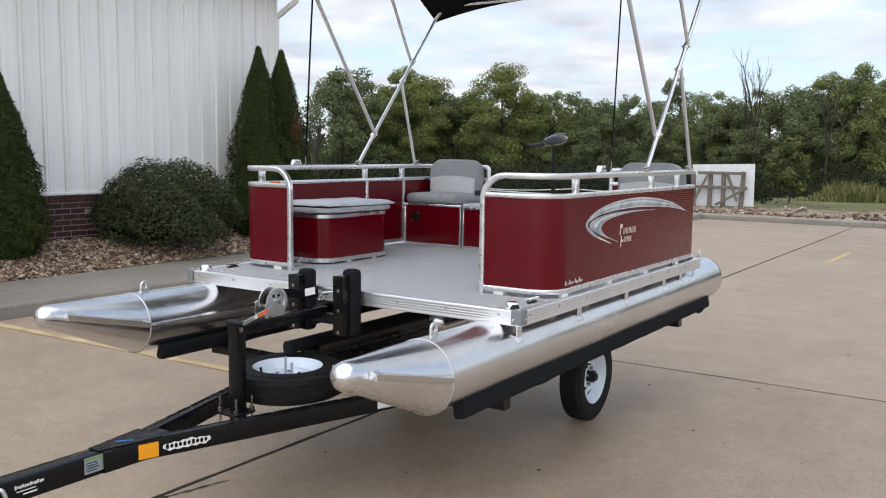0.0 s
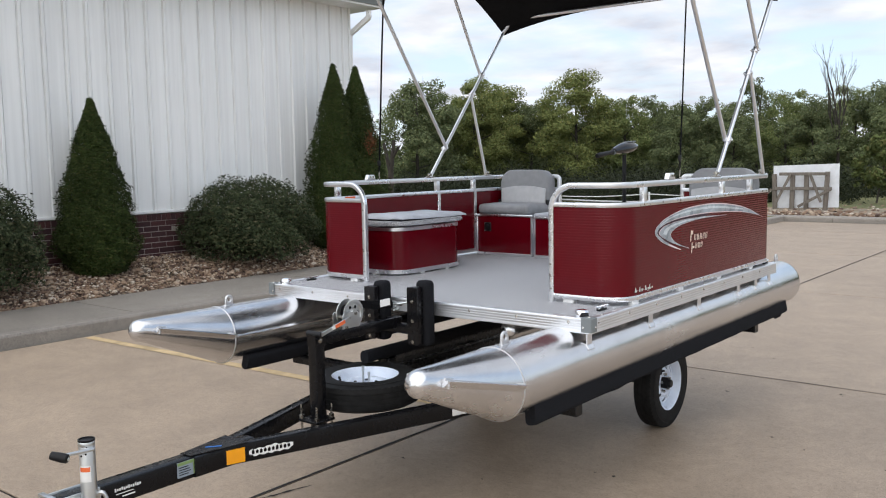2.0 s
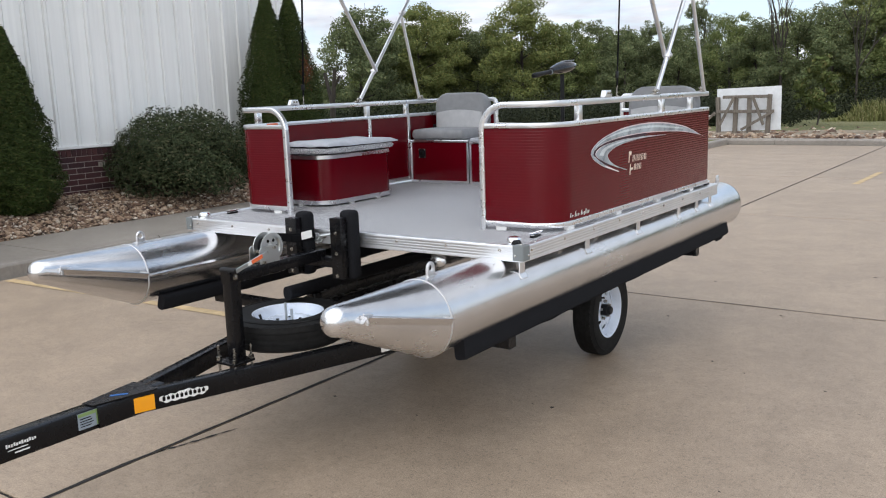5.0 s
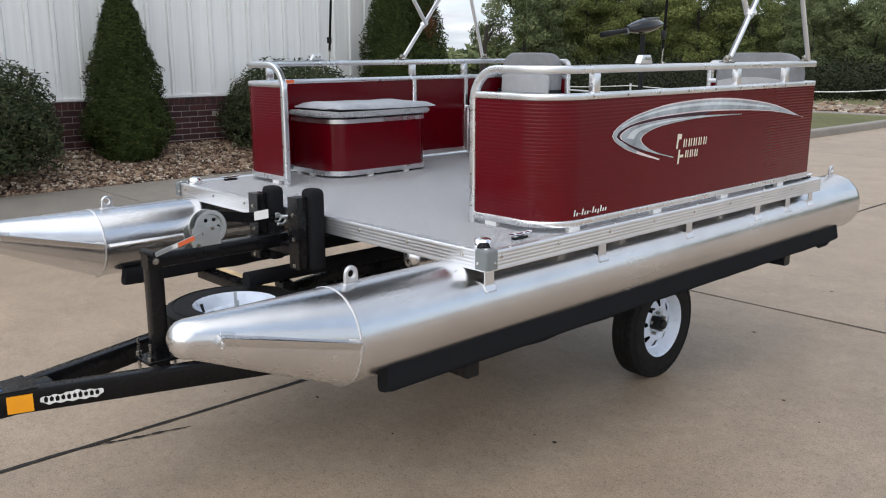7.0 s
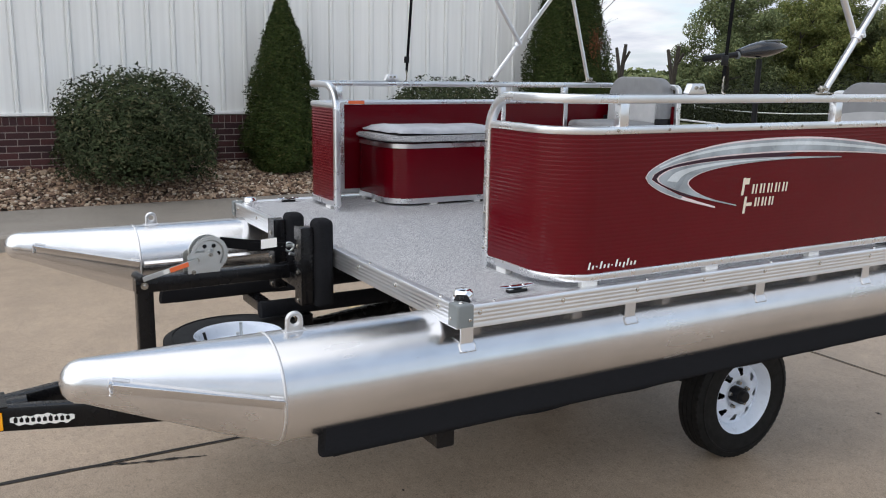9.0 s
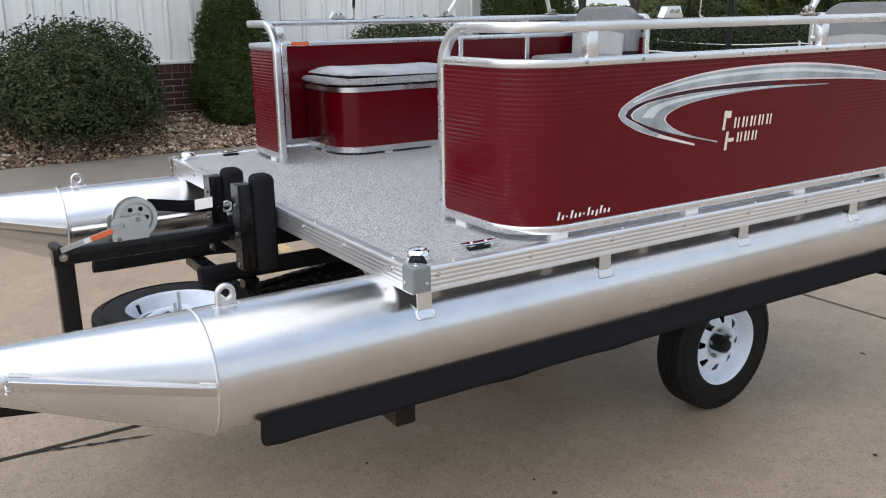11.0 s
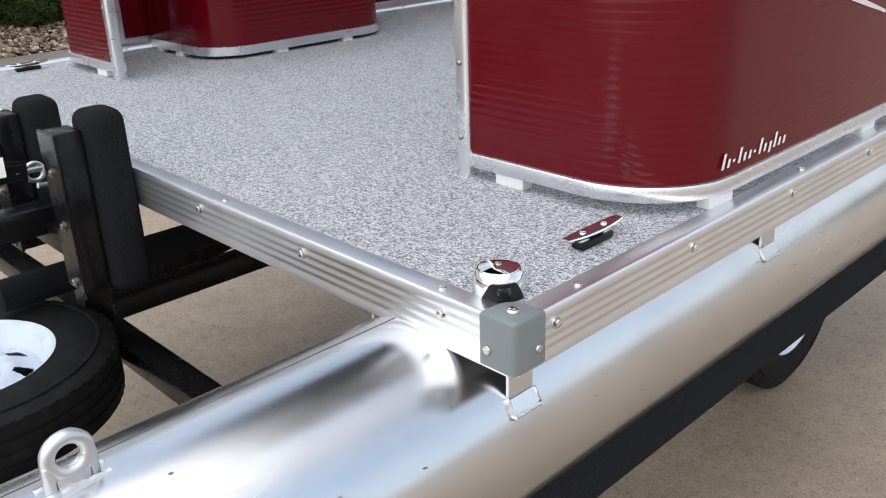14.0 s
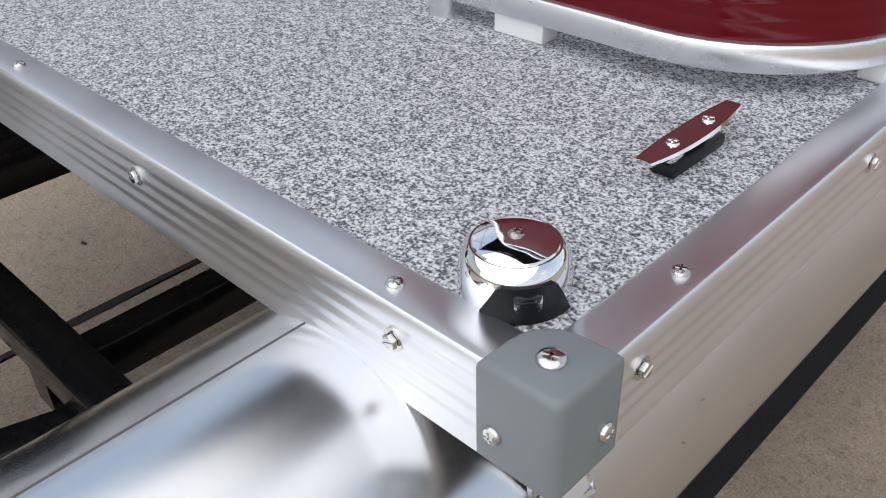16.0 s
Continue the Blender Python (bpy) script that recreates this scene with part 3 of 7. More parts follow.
def rock_mesh(rng, count, place, size):
    """Many low, broken rocks in one mesh."""
    base = bmesh.new()
    bmesh.ops.create_icosphere(base, subdivisions=1, radius=1.0)
    bv = np.array([v.co[:] for v in base.verts])
    bf = np.array([[v.index for v in f.verts] for f in base.faces])
    base.free()
    V, F = [], []
    for k in range(count):
        x, y, z = place()
        s = size * rng.lognormal(0, 0.38)
        sq = np.array([rng.uniform(0.7, 1.3), rng.uniform(0.6, 1.0), rng.uniform(0.4, 0.75)])
        v = bv * rng.uniform(0.75, 1.15, (len(bv), 1)) * sq * s
        a, b = rng.uniform(0, 6.3), rng.uniform(-0.5, 0.5)
        ca, sa, cb, sb = math.cos(a), math.sin(a), math.cos(b), math.sin(b)
        v = v @ np.array([[1, 0, 0], [0, cb, sb], [0, -sb, cb]]) @ np.array([[ca, sa, 0], [-sa, ca, 0], [0, 0, 1]])
        V.append(v + (x, y, z + s * 0.22))
        F.append(bf + k * len(bv))
    return np.concatenate(V), np.concatenate(F)


def build_gravel():
    rng = np.random.default_rng(3)

    def spot():
        x = rng.uniform(-11.13, -9.79)
        return site @ Vector((x, rng.uniform(0.8, 13.0), bed_rise(x) + rng.uniform(-0.012, 0.018)))
    v, f = rock_mesh(rng, 27000, spot, 0.0185)
    tagged(raw("gravel", v.tolist(), f.tolist(), ROCK), "brown and tan river rock mulch along the building", "gravel", kind="stuff")

    def far():
        x = rng.uniform(-11, 14)
        return Vector((x, 24.0 + 5.0 * rng.uniform() ** 1.5, 0.10 + rng.uniform(0, 0.10)))
    v, f = rock_mesh(rng, 8000, far, 0.052)
    tagged(raw("gravel", v.tolist(), f.tolist(), ROCK), "pale river rock bank beyond the lot", "gravel", kind="stuff")


build_gravel()


def build_far_kerb():
    kerb = thing("far_kerb", (-3, 23.5, 0), "grey concrete kerb at the far end of the lot", "kerb", kind="structure")
    for k in range(11):
        x0 = -12.0 + 3 * k
        prof = [(0.0, -0.15), (0.0, 0.11), (-0.03, 0.15), (-0.28, 0.15), (-0.28, -0.15)]
        bm = sweep([(x0 + 0.005, 23.45, G), (x0 + 2.995, 23.45, G)], prof)
        part("kerb_stone", bm, WALK, kerb, smooth=0)


build_far_kerb()


def build_bank():
    """Gravel behind the far kerb, then a strip of rough lawn up to the brush."""
    for name, material, spans, label in (
            ("bank", BANK, ((23.72, 0.10), (24.6, 0.17), (25.6, 0.21), (26.9, 0.22)), "low bank of tan gravelly earth past the far kerb"),
            ("lawn", GRASS, ((26.9, 0.22), (28.4, 0.24), (30.0, 0.20), (38.0, 0.05), (48, -0.2)), "strip of rough lawn behind the gravel bank")):
        bm = bmesh.new()
        rows = []
        for i in range(41):
            x = -18 + 45 * i / 40
            rows.append([bm.verts.new((x, y + (0.5 * noise.noise((x * 0.6, 3, 0)) if y == 26.9 else 0), z + 0.05 * noise.noise((x * 0.4, y * 0.5, 1)))) for y, z in spans])
        for a, b in zip(rows, rows[1:]):
            for k in range(len(spans) - 1):
                bm.faces.new((a[k], b[k], b[k + 1], a[k + 1]))
        tagged(part(name, bm, material, smooth=60), label, name, kind="structure")


build_bank()


# ---- the white building ----
WALL_X = -11.15        # face of the siding
CORNER_Y = 11.30
BRICK_TOP = 1.045


def build_building():
    house = thing("steel_building", (-15, 0, 0), "white ribbed steel building with a dark brick base", "building", kind="structure")
    # core walls
    part("wall", box(-30, WALL_X - 0.03, -12, CORNER_Y - 0.03, -0.1, 4.48, 0, 1, None, site), WHITE_PAINT, house, smooth=0)
    # ribbed sheets, one foot between the ribs, three to a sheet
    pitch, w = 0.305, 0.915
    k = 0
    y = CORNER_Y
    while y > -11:
        y0 = y - w
        prof = []
        for r in range(3):
            c = y0 + pitch * (r + 0.5)
            prof += [(c - 0.152, 0.0), (c - 0.042, 0.0), (c - 0.040, -0.017), (c - 0.026, -0.017), (c - 0.016, 0.026)]
            prof += [(c + 0.016, 0.026), (c + 0.030, -0.010), (c + 0.038, -0.010), (c + 0.040, 0.0)]
        prof.append((y, 0.0))
        bm = bmesh.new()
        lo = [bm.verts.new((WALL_X + h, q, BRICK_TOP + 0.03)) for q, h in prof]
        hi = [bm.verts.new((WALL_X + h, q, 4.50)) for q, h in prof]
        for a in range(len(prof) - 1):
            bm.faces.new((lo[a], lo[a + 1], hi[a + 1], hi[a]))
        bmesh.ops.transform(bm, matrix=site, verts=bm.verts)
        part("siding_sheet", bm, SIDING, house, smooth=0)
        y = y0 - 0.0012
    # drip flashing over the brick, corner trim, eave
    part("drip_flashing", box(WALL_X - 0.02, WALL_X + 0.045, -11, CORNER_Y + 0.02, BRICK_TOP + 0.005, BRICK_TOP + 0.045, 0.004, 1, None, site), SIDING, house, "white steel drip edge", 0)
    part("corner_trim", box(WALL_X - 0.10, WALL_X + 0.028, CORNER_Y - 0.02, CORNER_Y + 0.03, BRICK_TOP + 0.05, 4.50, 0.004, 1, None, site), SIDING, house, "white steel corner flashing", 0)
    part("soffit", box(-30.4, WALL_X + 0.45, -12.5, CORNER_Y + 0.45, 4.50, 4.55, 0, 1, None, site), SIDING, house, "white eave soffit", 0)
    part("gutter", sweep([(WALL_X + 0.40, -12, 4.53), (WALL_X + 0.40, CORNER_Y + 0.45, 4.53)], [(-0.05, 0.0), (0.07, 0.0), (0.10, 0.12), (0.09, 0.12), (0.06, 0.01), (-0.05, 0.01)]), GREY_PLASTIC, house, "dark eave gutter", 0).matrix_basis = site
    rb = bmesh.new()
    quad = [(WALL_X + 0.5, -12.5, 4.64), (WALL_X + 0.5, CORNER_Y + 0.5, 4.64), (-21, CORNER_Y + 0.5, 7.0), (-21, -12.5, 7.0), (-30.5, CORNER_Y + 0.5, 4.64), (-30.5, -12.5, 4.64)]
    q = [rb.verts.new(site @ Vector(p)) for p in quad]
    rb.faces.new((q[0], q[1], q[2], q[3]))
    rb.faces.new((q[3], q[2], q[4], q[5]))
    thicken(rb, (0, 0, 0.08))
    part("roof", rb, SIDING, house, "pale steel roof", 0)
    # downspout stub at the corner
    part("downspout", sweep(rounded([site @ Vector(p) for p in ((WALL_X + 0.36, CORNER_Y + 0.16, 4.44), (WALL_X + 0.36, CORNER_Y + 0.16, 4.32), (WALL_X - 0.05, CORNER_Y + 0.08, 4.05), (WALL_X - 0.05, CORNER_Y + 0.08, 0.2))], 0.06), roundrect(0.07, 0.09, 0.01, 1)), SIDING, house, "white downspout", 0)
    # brick base: a mortar core behind separate bricks
    base = part("brick_base", box(-30, WALL_X + 0.017, -12, CORNER_Y - 0.01, -0.1, BRICK_TOP - 0.004, 0, 1, None, site), MORTAR, house, "mortar joints of the brick base", 0)
    course, length = 0.0797, 0.2477
    bm = box(-0.045, 0.012, -length / 2 + 0.005, length / 2 - 0.005, -course / 2 + 0.006, course / 2 - 0.006, 0.003, 1)
    me = bpy.data.meshes.new("brick")
    bm.to_mesh(me)
    bm.free()
    me.materials.append(BRICK)
    rest = bmesh.new()
    made = 0
    rng = random.Random(2)
    for c in range(10):
        z = BRICK_TOP - 0.105 - course * (c + 0.5)
        for k in range(92):
            y = CORNER_Y - 0.13 - length * (k + 0.5 * (c % 2))
            where = Vector((WALL_X + 0.012 + rng.uniform(-0.0015, 0.0015), y, z))
            if z > 0.36 and 2.6 < y < 11.3 and made < 300:
                ob = new("brick", me)
                ob.parent = base
                ob.matrix_basis = site @ Matrix.Translation(where)
                made += 1
            elif z > 0.0:
                box(-0.045, 0.012, -length / 2 + 0.005, length / 2 - 0.005, -course / 2 + 0.006, course / 2 - 0.006, 0, 1, rest, site @ Matrix.Translation(where)) if y > -2 else None
    part("vent_plate", box(WALL_X + 0.0245, WALL_X + 0.034, 7.42, 7.53, 0.77, 0.84, 0.003, 1, None, site), WALK, house, "small grey vent plate on the brick", 0)
    # rowlock course on top
    for k in range(170):
        y = CORNER_Y - 0.05 - 0.0797 * (k + 0.5)
        box(-0.045, 0.018, -0.0349, 0.0349, -0.047, 0.047, 0.003, 1, rest, site @ Matrix.Translation((WALL_X + 0.012, y, BRICK_TOP - 0.053)))
    tagged(part("brick_rows", rest, BRICK_ROW, base, "rowlock course and outer bricks", 0), kind="stuff")


build_building()

# ---- the boat ----
X0, X1 = -4.000, -1.785          # deck sides
Y0, Y1 = 3.337, 5.893            # deck bow and stern edges
MID = (X0 + X1) / 2
DZ = 1.040                       # deck surface
TUBE_R, TUBE_Z = 0.159, 0.830
TUBE_X = (-1.950, 2 * MID + 1.950)
RING_Y, TIP_Y = 2.806, 2.268

m_scuff = Mat("grey_scuff", (0.16, 0.15, 0.145), 0.5, 0.6).m
boat = thing("pontoon_boat", (MID, 4.5, 0.66), "small aluminium pontoon boat with a grey speckled deck on a trailer", "boat")


def build_pontoon(cx, out):
    """out: +1 where the outer side looks to +x."""
    # tube
    prof = [(TUBE_R, RING_Y), (TUBE_R, 6.47), (TUBE_R - 0.003, 6.495), (TUBE_R - 0.012, 6.510), (TUBE_R - 0.05, 6.528), (TUBE_R - 0.11, 6.538), (0.0005, 6.540)]
    bm = lathe(prof, (cx, 0, TUBE_Z), "Y", 72)
    tube = part("pontoon", bm, ALU, boat, "bare aluminium pontoon tube")
    # the nose: an upper half that falls to the tip and a lower half that rises to it
    bm = bmesh.new()
    seg, rings = 56, []
    lift, tip_r = 0.104, 0.058
    fr = [0.0, 0.15, 0.3, 0.45, 0.6, 0.72, 0.82, 0.9]
    for f in fr + [0.94, 0.97, 0.99, 1.0]:
        y = RING_Y + (TIP_Y - RING_Y) * f
        if f <= 0.9:
            r = TUBE_R + (tip_r - TUBE_R) * (f / 0.9)
        else:
            q = (f - 0.9) / 0.1
            r = tip_r * math.sqrt(max(0.0003, 1 - q * q))
        cz = TUBE_Z + lift * min(1.0, f / 0.9)
        rings.append([bm.verts.new((cx + r * math.cos(2 * math.pi * i / seg), y, cz + r * math.sin(2 * math.pi * i / seg))) for i in range(seg)])
    for p, q in zip(rings, rings[1:]):
        for i in range(seg):
            j = (i + 1) % seg
            bm.faces.new((p[i], p[j], q[j], q[i]))
    bm.faces.new(rings[-1])
    part("nose_cone", bm, ALU, tube, "welded aluminium nose cone")
    # weld bead round the joint, knobbly
    bm = bmesh.new()
    rng = random.Random(71)
    rings, drops, fine = [], 200, 4
    for i in range(drops):
        wide, high, off = rng.uniform(0.0042, 0.0052), rng.uniform(0.0030, 0.0040), rng.uniform(-0.0008, 0.0008)
        for f in range(fine):
            a = 2 * math.pi * (i + f / fine) / drops
            swell = (0.84, 0.97, 1.0, 0.94)[f]
            ring = []
            for q in range(7):
                g = math.pi * q / 6
                r = TUBE_R - 0.001 + high * swell * math.sin(g)
                ring.append(bm.verts.new((cx + r * math.cos(a), RING_Y + off - wide * swell * math.cos(g), TUBE_Z + r * math.sin(a))))
            rings.append(ring)
    for p, q in zip(rings, rings[1:] + rings[:1]):
        for i in range(6):
            bm.faces.new((p[i], p[i + 1], q[i + 1], q[i]))
    part("weld_bead", bm, WELD, tube, "rough ring weld")
    # folded spray strips on both sides of the nose
    for s in (1, -1):
        a = Vector((cx + s * (TUBE_R - 0.004), RING_Y - 0.005, TUBE_Z + 0.020))
        b = Vector((cx + s * 0.084, RING_Y - 0.432, TUBE_Z + 0.118))
        strip = sweep([b, b + (a - b) * 0.33, a], [(-0.014, -0.026), (0.002, -0.026), (0.019, -0.004), (0.020, 0.001), (0.016, 0.003), (-0.014, 0.004)] if s > 0 else [(0.014, -0.026), (-0.002, -0.026), (-0.019, -0.004), (-0.020, 0.001), (-0.016, 0.003), (0.014, 0.004)])
        strip = part("spray_strip", strip, ALU, tube, "folded aluminium spray strip")
        # a welded stop closes the strip's front end
        tip = b + (a - b) * 0.012
        stop = box(tip.x - 0.016, tip.x + 0.016, tip.y - 0.006, tip.y + 0.006, tip.z - 0.028, tip.z + 0.003, 0.003, 2)
        part("strip_stop", stop, WELD, strip, "welded end of the strip")
        pts = [tip + Vector((s * (0.017 + rng.uniform(-0.001, 0.002)), -0.004 + rng.uniform(-0.002, 0.002), 0.004 - 0.0045 * i)) for i in range(8)]
        part("weld_bead", sweep(pts, circle(0.0042, 7)), WELD, strip, "lumpy weld")
        pts = [tip + (a - b).normalized() * (0.005 + 0.006 * i) + Vector((-s * 0.010, 0, 0.007 + rng.uniform(-0.001, 0.001))) for i in range(8)]
        part("weld_bead", sweep(pts, circle(0.0045, 7)), WELD, strip, "lumpy weld")
        # lumps of weld on the strip's back edge
        bm = bmesh.new()
        pts = [a + (b - a) * (0.003 * i + 0.002) + Vector((rng.uniform(-0.0012, 0.0012), 0, 0.004 + rng.uniform(-0.001, 0.001))) for i in range(28)]
        sweep(pts, circle(0.0045, 7), bm)
        part("weld_bead", bm, WELD, strip, "lumpy weld")
    # long strake on the inner side of the tube
    s = -out
    prof = [(-0.004 * s, -0.014), (0.022 * s, -0.014), (0.026 * s, -0.008), (0.020 * s, -0.002), (-0.004 * s, 0.006)]
    ang = radians(6)
    px, pz = cx + s * (TUBE_R - 0.008) * math.cos(ang), TUBE_Z + TUBE_R * math.sin(ang)
    part("strake", sweep([(px, RING_Y + 0.01, pz), (px, 6.4, pz)], prof), ALU, tube, "aluminium lifting strake")
    # lifting eyes fore and aft, each on a welded pad
    for ey in (2.889, 6.425):
        ex, ez = cx, TUBE_Z + TUBE_R - 0.003
        bm = lathe([(0.0190 + 0.0075 * math.cos(q), 0.0075 * math.sin(q)) for q in np.linspace(0, 2 * math.pi, 13)], (ex, ey, ez + 0.034), "X", 32)
        for s in (1, -1):
            box(ex - 0.007, ex + 0.007, ey + s * 0.0188 - 0.0078, ey + s * 0.0188 + 0.0078, ez - 0.004, ez + 0.034, 0.005, 3, bm)
        box(ex - 0.007, ex + 0.007, ey - 0.020, ey + 0.020, ez - 0.004, ez + 0.017, 0.003, 2, bm)
        part("lifting_eye", bm, WELD, tube, "cast aluminium lifting eye")
        for s in (1, -1):
            pts = [(ex + s * (0.009 + rng.uniform(-0.001, 0.001)), ey - 0.034 + 0.0040 * i, ez + rng.uniform(-0.0005, 0.0012)) for i in range(18)]
            part("weld_bead", sweep(pts, circle(0.0056, 8)), WELD, tube, "rough weld at the eye")
    # lengthwise seam near the crest
    a = -out * 0.20
    pts = [(cx + (TUBE_R + 0.0002) * math.sin(a), y, TUBE_Z + (TUBE_R + 0.0002) * math.cos(a)) for y in (RING_Y + 0.006, 4.0, 6.45)]
    part("tube_seam", sweep(pts, [(-0.0006, -0.001), (0.0006, -0.001), (0.0004, 0.0004), (-0.0004, 0.0004)]), m_scuff, tube, "dark lengthwise seam", 0)
    # small scuffs along the tube
    rng = random.Random(7 + out)
    bm = bmesh.new()
    for k in range(22):
        y, a = rng.uniform(2.9, 6.1), rng.uniform(-0.2, 1.7) * out
        w, h = rng.uniform(0.0015, 0.0045), rng.uniform(0.0005, 0.0013)
        r = TUBE_R + 0.0006
        quad = []
        for dy, da in ((-w, -h), (w * 0.8, -h * 0.4), (w, h), (-w * 0.6, h * 0.8)):
            b = a + da / r
            quad.append(bm.verts.new((cx + r * math.sin(b), y + dy, TUBE_Z + r * math.cos(b))))
        bm.faces.new(quad)
    tagged(part("scuff_marks", bm, m_scuff, tube, "small dark scuffs", 0), kind="stuff")
    return tube


build_pontoon(TUBE_X[0], 1)
build_pontoon(TUBE_X[1], -1)


def build_brackets():
    rng = random.Random(19)
    for side, ex in ((1, X1), (-1, X0)):
        for y in (3.383, 4.028, 4.664, 5.290, 5.608, 5.868):
            x = ex - side * 0.031
            dx = abs(x - (TUBE_X[0] if side > 0 else TUBE_X[1]))
            zt = TUBE_Z + math.sqrt(max(0.001, TUBE_R ** 2 - dx ** 2))
            w = 0.0225
            bm = box(x - 0.003, x + 0.003, y - w, y + w, zt - 0.006, DZ - 0.052, 0.001, 1)
            # foot lies on the tube's curve, outwards
            a0 = math.asin(min(1, dx / TUBE_R))
            cx = TUBE_X[0] if side > 0 else TUBE_X[1]
            prev = None
            for k in range(5):
                a = a0 + k / 4 * 0.14
                ring = [bm.verts.new((cx + side * (TUBE_R + h) * math.sin(a), yy, TUBE_Z + (TUBE_R + h) * math.cos(a))) for yy in (y - w, y + w) for h in (-0.002, 0.0045)]
                if prev:
                    for i, j in ((0, 1), (1, 3), (3, 2), (2, 0)):
                        bm.faces.new((prev[i], prev[j], ring[j], ring[i]))
                if k == 4:
                    bm.faces.new((ring[0], ring[1], ring[3], ring[2]))
                prev = ring
            b = part("deck_bracket", bm, ALU_SATIN, boat, "welded aluminium bracket")
            # weld round the foot
            a1, R = a0 + 0.140, TUBE_R + 0.0008
            corners = [(a0 - 0.01, y - w - 0.002), (a1, y - w - 0.002), (a1, y + w + 0.002), (a0 - 0.01, y + w + 0.002)]
            pts = []
            for (aa, ya), (ab, yb) in zip(corners, corners[1:]):
                for q in range(8):
                    a, yy = aa + (ab - aa) * q / 8 + rng.uniform(-0.002, 0.002), ya + (yb - ya) * q / 8 + rng.uniform(-0.0006, 0.0006)
                    r = R + rng.uniform(-0.0008, 0.0012)
                    pts.append((cx + side * r * math.sin(a), yy, TUBE_Z + r * math.cos(a)))
            part("weld_bead", sweep([Vector(p) for p in pts], circle(0.0042, 7)), WELD, b, "rough silver weld")
    # channel cross-bearers under the deck
    for y in (3.45, 3.85, 4.25, 4.65, 5.05, 5.45):
        part("cross_bearer", sweep([(X0 + 0.02, y, 1.0), (X1 - 0.02, y, 1.0)], [(-0.02, -0.022), (0.02, -0.022), (0.02, -0.018), (-0.016, -0.018), (-0.016, 0.014), (0.02, 0.014), (0.02, 0.018), (-0.02, 0.018)]), ALU_SATIN, boat)


build_brackets()
# a stub of pale wire hangs under the bow trim
part("wire_stub", rod((-2.06, 3.355, 0.985), (-2.058, 3.352, 0.925), 0.0022, 8), WHITE_PLASTIC, boat, "stub of pale wire")


